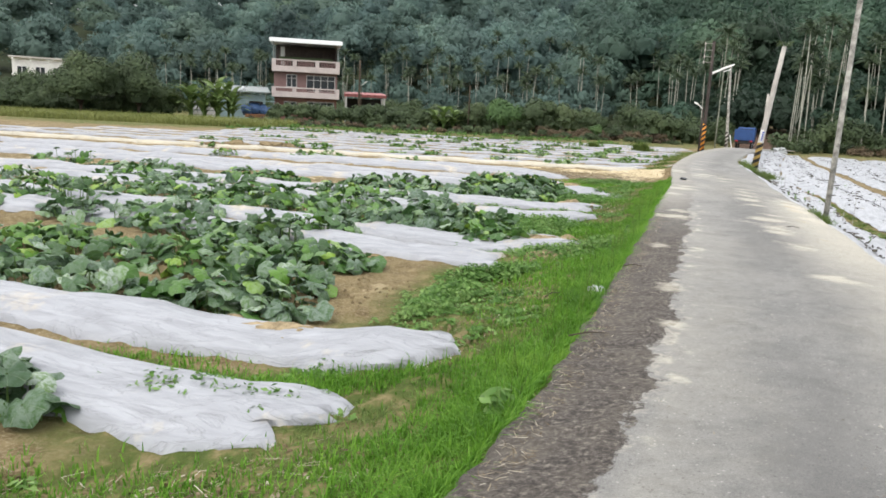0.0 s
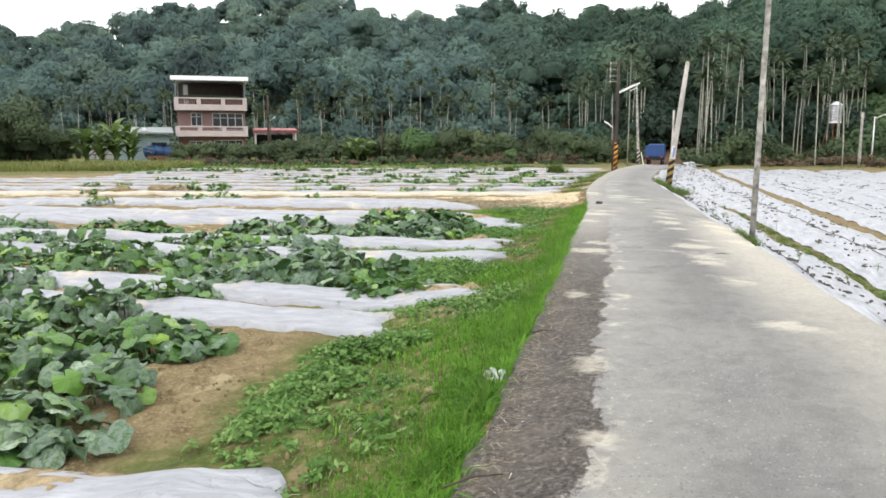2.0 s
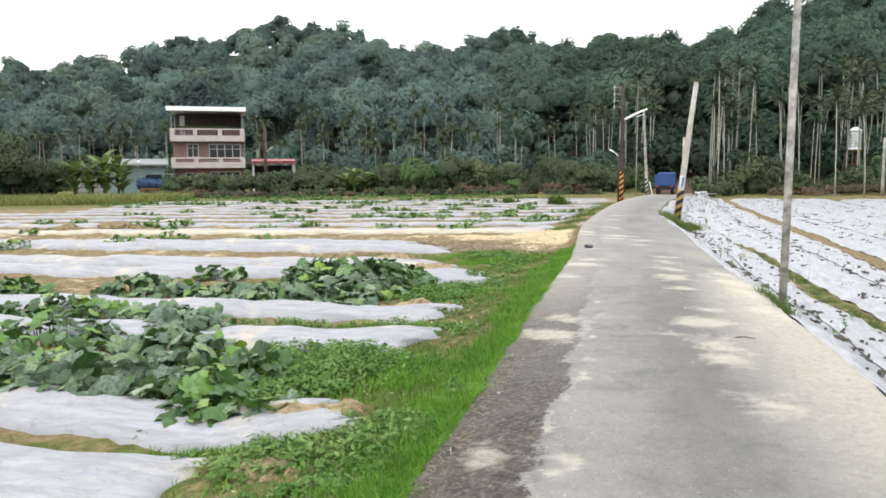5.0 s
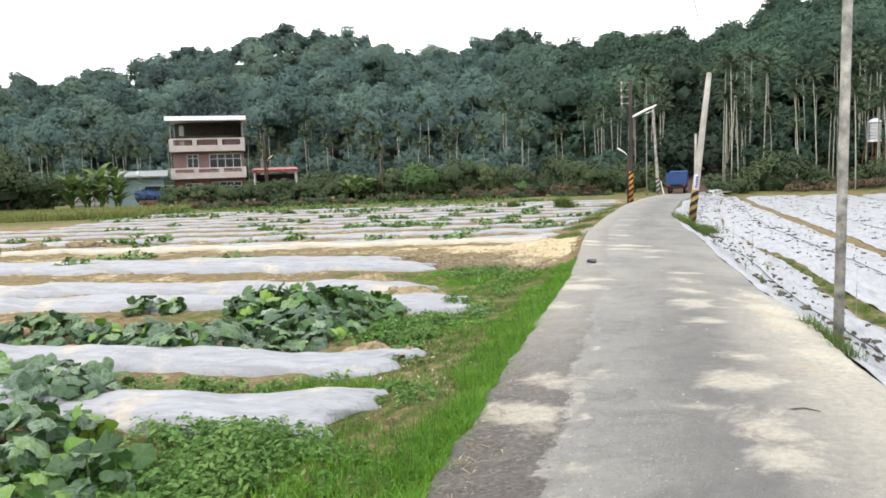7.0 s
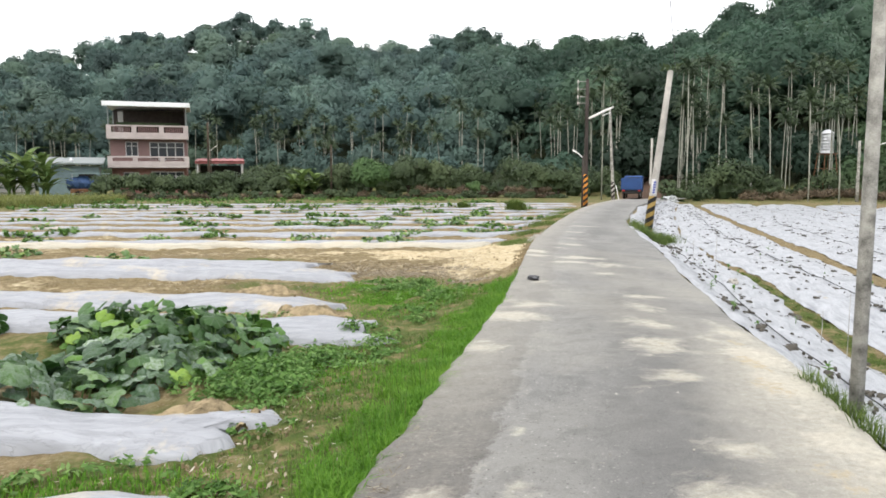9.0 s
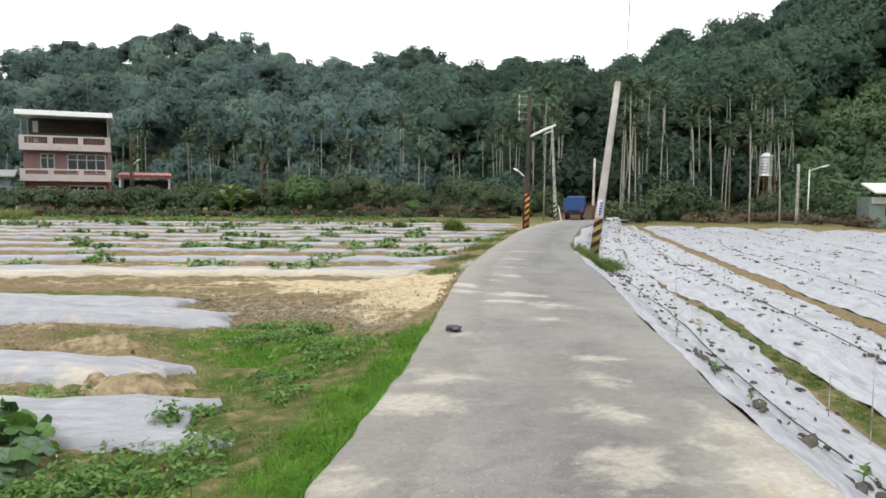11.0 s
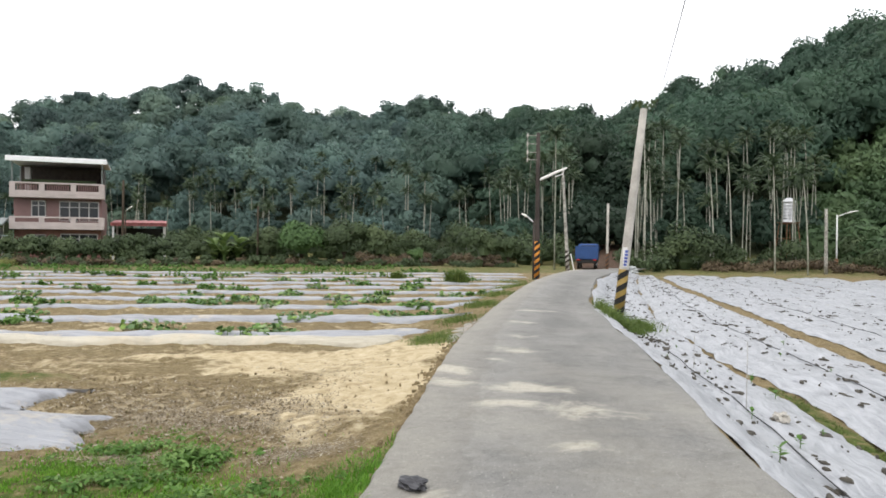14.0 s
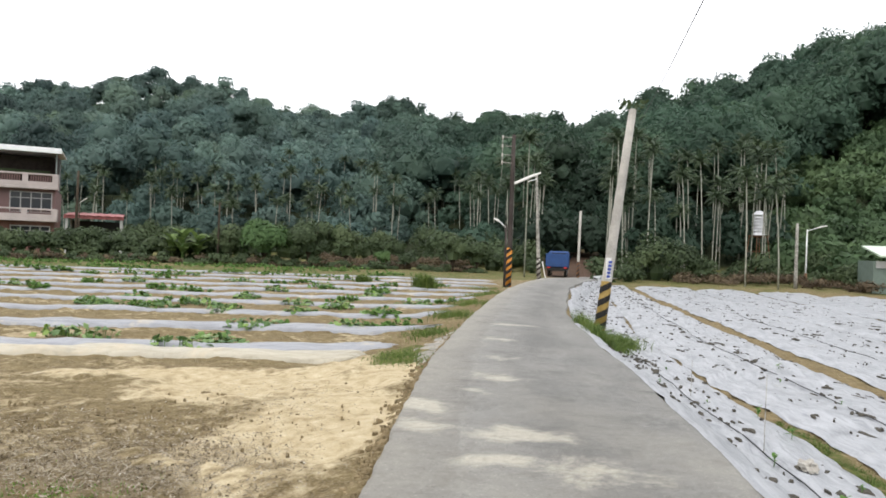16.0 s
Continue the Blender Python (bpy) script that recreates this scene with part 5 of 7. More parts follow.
for k in range(4):
    part("balcony_post", box((0.16, 0.16, 3.02), (-3.1 + 2.07 * k, -1.0, 3.58), 0.01), M_WHITE, villa)
part("rail", box((6.6, 0.08, 0.1), (0, -1.05, 4.4), 0.01), M_WHITE, villa)
for z in (1.0, 4.2):
    for x in (-2.1, 0.0, 2.1):
        win = part("window", box((1.2, 0.08, 1.4), (x, -0.03, z), 0.01), M_WHITE, villa)
        for sx in (-0.28, 0.28):
            part("pane", box((0.48, 0.04, 1.2), (x + sx, -0.07, z + 0.1)), M_PANE, win)

# ---- blue light truck driving off round the bend ----
truck = thing("light_truck", (27.85, 68.4, -0.4), "blue light truck with a boxed cargo bed, seen from behind", "truck", rz=-25)
part("chassis", box((1.5, 4.2, 0.25), (0, 0, 0.45), 0.03), M_RUBBER, truck)
part("cab", box((1.6, 1.3, 1.45), (0, 1.45, 0.5), 0.12), M_TRUCK, truck)
part("rear_window", box((1.1, 0.04, 0.4), (0, 0.79, 1.4), 0.01), M_PANE, truck)
bm = box((1.7, 2.8, 0.1), (0, -0.7, 0.75), 0.01)
for xx in (-0.83, 0.83):
    box((0.05, 2.8, 0.95), (xx, -0.7, 0.8), 0.01, bm)
box((1.7, 0.05, 0.95), (0, -2.1, 0.8), 0.01, bm)
part("cargo_bed", bm, M_TRUCK, truck)
part("bumper", box((1.5, 0.08, 0.15), (0, -2.15, 0.45), 0.02), M_RUBBER, truck)
for xx in (-0.62, 0.62):
    part("tail_light", box((0.22, 0.05, 0.1), (xx, -2.16, 0.66), 0.01), M_RED, truck)
    for yy in (-1.4, 1.4):
        wheel = part("wheel", tube([(xx - 0.1, yy, 0.3), (xx + 0.1, yy, 0.3)], (0.3, 0.3), 16), M_RUBBER, truck)
        part("rim", tube([(xx - 0.11, yy, 0.3), (xx + 0.11, yy, 0.3)], (0.16, 0.16), 12), M_INOX, wheel)

# ---- shrubs and trees at the edge of the fields ----
rng = np.random.default_rng(77)


def leaf_mass(name, spots, mat, size, label, category, kind="stuff", per=520, core=True):
    """Shrubs standing close together, as one mass of leaves: spots are (x, y, radius, height)."""
    out, soft = [], []
    for x, y, r_, h in spots:
        z = float(ground_z(x, y)) - 0.15
        p, nr = crown_points(rng, (x, y, z - 0.15 * h), r_, h * 1.1, int(per * r_ * max(h, 0.8) ** 0.5), lobes=8, fill=0.4)
        out.append(leaf_cards(p, nr, size, rng))
        soft.append(nr + (p - np.array([x, y, z + 0.3 * h])) / max(r_, h) * 0.9)
        if core:
            hearts = core_cells((x, y, z - 0.2), r_ * 0.42, h * 0.6)
            out.append(hearts)
            soft.append(hearts.mean(1) - np.array([x, y, z + 0.2 * h]))
    return tagged(new(name, cells_mesh(name, np.concatenate(out), mat, normals=np.concatenate(soft))), label, category, kind=kind)


spots = []
for x in np.arange(-18.6, 1.5, 0.8):
    y = 77.5 + 0.1 * x + rng.uniform(-0.8, 0.8)
    spots.append((x, y, rng.uniform(0.8, 1.6), rng.uniform(2.5, 3.5) if x < -8 else rng.uniform(1.6, 3.0)))
for x in np.arange(-8, 6, 1.3):
    spots.append((x, 79.5 + rng.uniform(-1, 2), rng.uniform(1.1, 1.9), rng.uniform(2.2, 4.0)))
for k in range(34):
    t = (k + rng.uniform(-0.4, 0.4)) / 33
    x, y = -46 + 15.5 * t, 70.0 + 5.0 * t + rng.uniform(-1.0, 1.0)
    spots.append((x, y, rng.uniform(1.1, 2.0), rng.uniform(1.8, 3.4)))
    spots.append((x + rng.uniform(-0.8, 0.8), y + 3.5 + rng.uniform(-0.8, 0.8), rng.uniform(1.6, 2.4), rng.uniform(3.4, 5.0)))
leaf_mass("hedge", spots, M_HEDGE, 0.11, "uneven dark green hedge along the far field edge", "hedge")
spots = []
for a in np.arange(-28, 20.6, 0.8):
    ft = hill_row(a)[2]
    for k in range(2):
        x, y, z = bearing_place(a + rng.uniform(-0.3, 0.3), ft + rng.uniform(-4 if a > 4 else -7, 4))
        big = rng.uniform() < 0.25
        spots.append((x, y, rng.uniform(1.8, 2.8) if big else rng.uniform(0.8, 1.7), rng.uniform(2.8, 4.6) if big else rng.uniform(0.8, 2.8)))
for a in np.arange(25.3, 62, 0.6):
    ft = hill_row(a)[2]
    for k in range(2):
        x, y, z = bearing_place(a + rng.uniform(-0.3, 0.3), ft + rng.uniform(-5, 3))
        big = rng.uniform() < (0.06 if a < 37 else 0.2)
        spots.append((x, y, rng.uniform(1.6, 2.2) if big else rng.uniform(0.6, 1.4), rng.uniform(2.0, 3.0) if big else rng.uniform(0.4, 1.5)))
for x, y, r_, h in ((27.6, 61.5, 1.0, 1.8), (29.3, 62.2, 1.2, 1.1), (31.2, 63.4, 1.2, 1.3), (33.4, 66.8, 1.8, 3.0), (35.0, 66.2, 2.2, 3.8), (36.8, 65.3, 2.1, 3.6), (38.2, 64.8, 1.4, 2.4)):
    spots.append((x, y, r_, h))
leaf_mass("undergrowth", spots, M_HEDGE, 0.125, "dense dark undergrowth at the foot of the hill", "undergrowth", per=300)
spots = []
for a in list(np.arange(5, 16, 0.5)) + list(np.arange(30, 47, 0.55)):
    ft = hill_row(a)[2]
    x, y, z = bearing_place(a, ft - rng.uniform(5, 9))
    spots.append((x, y, rng.uniform(0.5, 1.3), rng.uniform(0.5, 1.3)))
for x in np.arange(-20, 22, 0.8):
    spots.append((x, 73.5 + 0.06 * min(x, 8) - 0.12 * max(x - 12, 0) + rng.uniform(-0.9, 1.6), rng.uniform(0.4, 0.9), rng.uniform(0.4, 1.0)))
low = []
for x in np.arange(-19, 22.5, 0.75):
    low.append((x, 72.6 + 0.06 * min(x, 8) - 0.12 * max(x - 12, 0) + rng.uniform(-0.8, 3.4), rng.uniform(0.5, 1.1), rng.uniform(0.35, 1.2)))
leaf_mass("field_edge_shrubs", low, M_HEDGE, 0.09, "low dark green shrubs along the far field edge", "shrubs")
leaf_mass("dry_brush", spots, M_DRYB, 0.08, "low reddish-brown dry brush along the field edge", "brush", core=False, per=420)


def small_tree(x, y, r_, h, mat, label, bole=0.2, leaf=0.115, dense=1500, category="tree", group=""):
    z = float(ground_z(x, y))
    e = thing("orchard_tree", (x, y, z), label, category, group)
    bm = tube([(0, 0, -0.1), (0.03, 0.02, h * bole), (0.06, 0, h * 0.7)], (0.05 * h ** 0.7, 0.04 * h ** 0.7, 0.015), 8)
    for k in range(5):
        t = 2 * math.pi * k / 5 + rng.uniform(-0.3, 0.3)
        tube([(0.03, 0.02, h * bole * rng.uniform(0.8, 1.1)), (math.cos(t) * r_ * 0.35, math.sin(t) * r_ * 0.35, h * 0.55), (math.cos(t) * r_ * 0.7, math.sin(t) * r_ * 0.7, h * 0.72)], (0.025 * h ** 0.7, 0.018 * h ** 0.7, 0.006), 6, bm)
    part("trunk", bm, M_BARK, e)
    p, nr = crown_points(rng, (0, 0, 0.0), r_, h, int(dense * r_ * max(1.0, r_ * 0.8)), lobes=11, fill=0.45)
    heart = core_cells((0, 0, 0.16 * h), r_ * 0.5, h * 0.7)
    soft = np.concatenate([nr + (p - np.array([0, 0, 0.4 * h])) / max(r_, h), heart.mean(1) - np.array([0, 0, 0.3 * h])])
    part("crown", cells_mesh("crown", np.concatenate([leaf_cards(p, nr, leaf, rng), heart]), mat, normals=soft), None, e)
    return e


G_ORCH = "fruit trees at the far field edge"
for x, y, r_, h, mat, label in ((5.5, 75.0, 2.2, 3.5, M_ORCH, "round bright green fruit tree"), (9.0, 75.3, 2.2, 4.1, M_HEDGE, "round dark green fruit tree"),
                                (12.0, 74.9, 1.5, 3.5, M_HEDGE, "slender green fruit tree"), (15.0, 74.2, 0.75, 1.8, M_ORCH, "small round clipped tree"), (17.2, 74.4, 0.8, 1.5, M_HEDGE, "small round shrub-like tree"),
                                (20.4, 72.5, 2.0, 3.4, M_HEDGE, "dark spreading tree beside the road"), (22.3, 72.0, 1.5, 3.0, M_HEDGE, "dark spreading tree beside the road"),
                                (2.6, 76.5, 1.6, 3.2, M_HEDGE, "dense dark green fruit tree"), (-31.0, 72.5, 3.6, 5.2, M_HEDGE, "broad leafy dark green tree beside the grass field"), (-35.5, 70.0, 3.6, 5.4, M_HEDGE, "broad dark tree beside the grass field")):
    small_tree(x, y, r_, h, mat, label, group=G_ORCH)



def banana(x, y, h, seed):
    g = np.random.default_rng(seed)
    e = thing("banana_plant", (x, y, float(ground_z(x, y))), "banana plant with broad yellow-green torn leaves", "banana plant", "banana plants by the hedge")
    part("stem", tube([(0, 0, -0.1), (0.02, 0, h * 0.5), (0.04, 0, h * 0.66)], (0.13, 0.1, 0.06), 8), M_STEM, e)
    for i in range(13):
        az, L, rise = i * 2.4 + g.uniform(-0.3, 0.3), h * g.uniform(0.4, 0.8), g.uniform(0.75, 1.52)
        d, side = np.array([math.cos(az), math.sin(az)]), np.array([-math.sin(az), math.cos(az), 0])
        quads, prev = [], None
        for k in range(8):
            t = k / 7
            c = np.array([*(d * L * t * math.cos(rise * (1 - 0.5 * t))), h * (0.12 + 0.036 * i) + L * (math.sin(rise) * t - 0.6 * t * t)])
            w = 0.36 * math.sin(math.pi * min(1, 0.1 + t * 0.88)) * g.uniform(0.75, 1.1)
            row = (c + side * w + (0, 0, 0.1 * w), c, c - side * w + (0, 0, 0.1 * w))
            if prev is not None:
                quads += [[prev[0], prev[1], row[1], row[0]], [prev[1], prev[2], row[2], row[1]]]
            prev = row
        part("leaf", cells_mesh("leaf", np.array(quads), M_BANANA), None, e)


for i, (x, y, h) in enumerate(((-0.6, 75.2, 3.6), (0.4, 76.0, 3.2), (-1.5, 76.3, 2.8), (-24.2, 75.6, 4.3), (-25.6, 76.4, 4.0), (-26.6, 75.2, 3.6), (-23.3, 76.8, 4.2), (-22.5, 75.6, 3.3), (-25.2, 74.6, 3.2), (-23.6, 74.4, 2.8), (-27.4, 76.8, 3.8))):
    banana(x, y, h * (1.35 if x < -20 else 1.0), 300 + i)

# ---- blades: grass of the verge, ripe grass beyond, tufts ----
def blades(x, y, h, w, rng, lean=0.5, az=None):
    n = len(x)
    z = ground_z(x, y) - 0.01
    az = rng.uniform(0, 2 * np.pi, n) if az is None else az
    bend = rng.uniform(0.1, 1.0, n) * lean
    d = np.stack([np.cos(az), np.sin(az), np.zeros(n)], 1)
    side = np.stack([-np.sin(az + 0.6), np.cos(az + 0.6), np.zeros(n)], 1) * (w / 2)[:, None]
    base = np.stack([x, y, z], 1)
    up = np.array([0, 0, 1.0])
    mid = base + d * (h * bend * 0.3)[:, None] + up * (h * 0.6)[:, None]
    tip = base + d * (h * bend)[:, None] + up * (h * (1 - 0.25 * bend))[:, None]
    lo = np.stack([base - side, base + side, mid + side * 0.75, mid - side * 0.75], 1)
    hi = np.stack([mid - side * 0.75, mid + side * 0.75, tip + side * 0.1, tip - side * 0.1], 1)
    return np.concatenate([lo, hi])


n = 5600
y = rng.uniform(0.5, 20.4, n)
u = np.abs(rng.normal(0, 0.3, n)) + 0.04
wide = 0.6 + 0.2 * np.sin(y * 0.9) + 0.12 * np.sin(y * 2.9 + 1) + 0.45 * np.exp(-((y - 3.5) / 1.2) ** 2)
keep = (u < wide) & (rng.uniform(size=n) < smooth(20.4, 18.6, y))
y, u = y[keep], u[keep]
each = rng.integers(13, 26, len(y))
tall = (0.05 + 0.13 * rng.uniform(0, 1, len(y)) ** 1.6) * np.exp(-u * 0.7) * np.where(y > 15, 0.8, 1.0)
y, u, tall = np.repeat(y, each), np.repeat(u, each), np.repeat(tall, each)
az, spread = rng.uniform(0, 2 * np.pi, len(y)), 0.055 * np.sqrt(rng.uniform(0, 1, len(y)))
x = np.minimum(xl(y) - u / 0.935 + np.cos(az) * spread, xl(y) + 0.03)
y = y + np.sin(az) * spread
h = tall * rng.uniform(0.5, 1.25, len(x))
tuft = [blades(x, y, h, rng.uniform(0.004, 0.01, len(x)), rng, 1.35, az + rng.normal(0, 0.5, len(x)))]
for cx, cy, rx, ry, cnt, hh in ((4.3, 19.5, 1.0, 0.9, 6200, 0.04), (5.0, 19.2, 0.6, 0.8, 1500, 0.05), (4.3, 20.7, 0.8, 0.5, 2600, 0.035), (4.2, 21.4, 0.6, 0.5, 1500, 0.028), (3.6, 20.5, 0.6, 0.4, 1300, 0.03), (0.2, 3.0, 1.2, 0.5, 2600, 0.07), (-2.2, 3.0, 1.8, 0.4, 3600, 0.06), (-1.2, 4.5, 1.6, 0.25, 3800, 0.085), (-2.8, 5.0, 1.2, 0.25, 1600, 0.06), (0.9, 5.4, 0.7, 1.2, 2400, 0.06),
                              (1.4, 7.6, 0.8, 1.2, 3000, 0.08), (2.2, 10.9, 0.6, 0.9, 1800, 0.1), (3.5, 15.2, 0.5, 1.2, 1200, 0.06), (4.2, 18.4, 0.6, 0.7, 900, 0.04), (1.2, 13.05, 2.0, 0.25, 3000, 0.06), (0.6, 9.75, 1.4, 0.15, 1400, 0.06)):
    px, py = cx + rng.normal(0, rx * 0.55, cnt), cy + rng.normal(0, ry * 0.55, cnt)
    px = np.minimum(px, xl(py) - 0.06)
    tuft.append(blades(px, py, hh * rng.uniform(0.5, 1.5, cnt), rng.uniform(0.006, 0.014, cnt), rng, 0.8))
tagged(new("verge_grass", cells_mesh("verge_grass", np.concatenate(tuft), M_GRASS)), "fresh bright green grass along the road verge", "grass", kind="stuff")
# thin dull grass between the verge and the rows
n = 64000
y = rng.uniform(1.5, 20, n)
u = rng.uniform(0.3, 2.5, n)
keep = rng.uniform(size=n) < (0.25 + 0.75 * (np.sin(y * 3.1 + u * 2) * np.sin(u * 4.3 + y * 0.7) > -0.1)) * smooth(2.3, 0.8, u)
y, u = y[keep], u[keep]
x = xl(y) - u / 0.935
tagged(new("thin_grass", cells_mesh("thin_grass", blades(x, y, rng.uniform(0.015, 0.055, len(x)), rng.uniform(0.004, 0.009, len(x)), rng, 2.4), M_DRYGRASS)), "thin half-dry grass on the brown soil", "grass", kind="stuff")

rough = []
for cx, cy, rx, ry, cnt, hh in ((7.8, 26.8, 0.4, 1.0, 900, 0.07), (8.9, 29.9, 0.4, 1.0, 900, 0.1), (10.3, 33.6, 0.35, 1.6, 900, 0.16), (11.8, 37.2, 0.35, 1.6, 800, 0.16), (13.8, 42.5, 0.45, 2.2, 800, 0.15), (16.0, 49.5, 0.7, 2.0, 700, 0.12)):
    py = cy + rng.normal(0, ry * 0.55, cnt)
    px = np.minimum(cx + rng.normal(0, rx * 0.55, cnt), xl(py) - 0.08)
    rough.append(blades(px, py, hh * rng.uniform(0.4, 1.5, cnt), rng.uniform(0.006, 0.014, cnt), rng, 0.9))
cnt = 9000
y = 8 + 17.0 * rng.uniform(0, 1, cnt) ** 0.8
x = seam_line(y) + rng.normal(0, 0.09, cnt)
rough.append(blades(x, y, 0.03 * rng.uniform(0.5, 1.6, cnt), rng.uniform(0.006, 0.012, cnt), rng, 1.2))
cnt = 420
y = rng.uniform(3.5, 15, cnt)
x = xl(y) - (0.08 + np.abs(rng.normal(0, 0.3, cnt)))
rough.append(blades(x, y, rng.uniform(0.2, 0.46, cnt), rng.uniform(0.003, 0.005, cnt), rng, 0.5))
tagged(new("rough_grass", cells_mesh("rough_grass", np.concatenate(rough), M_ROUGH)), "rough olive-green grass at the row ends and in a furrow", "grass", kind="stuff")

cnt = 42000
x, y = rng.uniform(-48, -15, cnt), rng.uniform(55, 73, cnt)
keep = y > 58 + 0.25 * (x + 30) * 0.3
x, y = x[keep], y[keep]
tagged(new("ripe_grass_field", cells_mesh("ripe_grass_field", blades(x, y, rng.uniform(0.25, 0.85, len(x)), rng.uniform(0.02, 0.06, len(x)), rng, 1.3), M_PADDY)), "yellow-green ripening grass crop", "grass", kind="stuff")


def tussock(x, y, r_, h, count, label, w=0.014):
    px, py = x + rng.normal(0, r_ * 0.45, count), y + rng.normal(0, r_ * 0.45, count)
    q = blades(px, py, h * rng.uniform(0.4, 1.2, count), rng.uniform(w * 0.6, w * 1.4, count), rng, 1.1)
    return tagged(new("grass_tussock", cells_mesh("grass_tussock", q, M_ROUGH)), label, "grass tuft", "grass tufts")


for k in range(7):
    tussock(12.85 + 0.14 * k + rng.uniform(-0.1, 0.1), 30.2 + 0.45 * k, 0.34, 0.42, 400, "green grass tuft round the foot of the leaning pole")

for x, y, r_, h, cnt in ((12.84, 48.3, 0.5, 0.75, 1100), (10.6, 52.8, 0.36, 0.45, 500)):
    tussock(x, y, r_, h, cnt, "round olive-green grass tuft in the field", 0.03)
for x, y, r_, h, cnt in ((13.72, 31.2, 0.5, 0.42, 900), (13.95, 31.75, 0.45, 0.4, 700), (13.25, 30.55, 0.35, 0.34, 500)):
    tussock(x, y, r_, h, cnt, "bushy green grass tuft round the foot of the leaning pole")
for x, y in ((7.12, 13.42), (7.2, 13.75), (6.98, 13.0), (7.3, 14.1)):
    tussock(x, y, 0.14, 0.2, 130, "dull dry grass tuft at the foot of the pole", 0.008)

# ---- low leafy weeds ----
def weeds(spots, size, label, name="leafy_weeds", mat=None):
    out = []
    for cx, cy, rx, ry, turn, count, hh in spots:
        q = rng.normal(size=(count, 2)) * 0.5
        X = cx + q[:, 0] * rx * math.cos(turn) - q[:, 1] * ry * math.sin(turn)
        Y = cy + q[:, 0] * rx * math.sin(turn) + q[:, 1] * ry * math.cos(turn)
        dome = np.exp(-(q ** 2).sum(1) * 0.6)
        for px, py, k in zip(X, Y, dome):
            top = hh * (0.35 + 0.75 * k) * rng.uniform(0.6, 1.2)
            m = 13
            t = rng.uniform(0, 2 * np.pi, m)
            zz = rng.uniform(0.3, 1.0, m) * top
            rad = rng.uniform(0.01, 0.07, m)
            c = np.stack([px + np.cos(t) * rad, py + np.sin(t) * rad, float(ground_z(px, py)) + zz], 1)
            nr = np.stack([np.cos(t) * 0.5, np.sin(t) * 0.5, np.ones(m)], 1) + rng.normal(size=(m, 3)) * 0.25
            nr /= np.linalg.norm(nr, axis=1, keepdims=True)
            out.append(leaf_cards(c, nr, size, rng, 0.45))
    return tagged(new(name, cells_mesh(name, np.concatenate(out), mat or M_WEED)), label, "weeds", kind="stuff")


weeds([(-0.1, 6.4, 0.3, 0.6, -0.2, 150, 0.13), (0.08, 7.1, 0.32, 0.55, -0.3, 160, 0.15), (0.5, 7.9, 0.55, 0.32, 0.3, 180, 0.16), (1.3, 9.35, 0.6, 0.3, -0.3, 90, 0.14), (1.1, 10.7, 0.7, 0.45, 0.3, 250, 0.18), (1.45, 11.3, 0.7, 0.5, 0, 270, 0.2),
       (0.8, 11.3, 0.6, 0.45, 0, 130, 0.18), (1.75, 11.8, 0.45, 0.35, 0, 130, 0.2), (1.3, 12.1, 0.7, 0.25, -0.3, 120, 0.18), (2.74, 15.4, 0.6, 0.5, 0, 260, 0.16), (3.2, 15.85, 0.35, 0.35, 0, 90, 0.14), (2.9, 14.9, 0.45, 0.4, 0, 90, 0.14),
       (-1.6, 4.3, 0.9, 0.25, -0.35, 110, 0.14), (-2.6, 3.0, 0.8, 0.3, -0.3, 110, 0.17), (0.9, 13.4, 0.9, 0.2, -0.3, 80, 0.13),
       (2.0, 9.2, 0.4, 0.6, 0, 70, 0.12), (2.4, 17.9, 0.8, 0.4, -0.3, 80, 0.13), (3.6, 16.9, 0.12, 0.08, 0, 14, 0.2), (4.8, 19.4, 0.5, 0.4, 0, 40, 0.12), (4.75, 20.65, 0.3, 0.2, 0, 60, 0.12), (4.3, 20.2, 0.4, 0.3, 0, 50, 0.1), (4.2, 21.1, 0.4, 0.2, 0, 36, 0.08), (3.9, 16.2, 0.3, 0.3, 0, 30, 0.16)] + [(float(xl(yy)) - rng.uniform(0.7, 1.9), yy, rng.uniform(0.15, 0.5), rng.uniform(0.15, 0.4), 0, int(rng.uniform(8, 26)), 0.07) for yy in np.arange(4.5, 20, 0.42)], 0.027, "low bright green leafy weeds between the rows")
weeds([(x, 66 + rng.uniform(-5, 4), 1.6, 0.8, 0, 34, 0.26) for x in np.arange(-20, 14, 1.6)] + [(x, 57 + rng.uniform(-3, 5), 1.2, 0.7, 0, 26, 0.3) for x in np.arange(-16, 14, 2.2)] + [(rng.uniform(-14, 0.26 * yy + 1.5), yy, 0.6, 0.3, 0, 16, 0.22) for yy in np.repeat(np.arange(31, 58, 1.5), 2)], 0.08, "weedy green cover at the far end of the field", "far_weeds")

weeds([(0.3, 3.62, 0.1, 0.14, 0, 3, 0.22), (2.55, 9.95, 0.06, 0.08, 0, 2, 0.16)], 0.048, "broad-leaved green weed at the road edge", "broadleaf_weed")
BIG = "squash plant with broad grey-green mottled leaves"
DEEP = "spreading squash plant with deep green leaves"


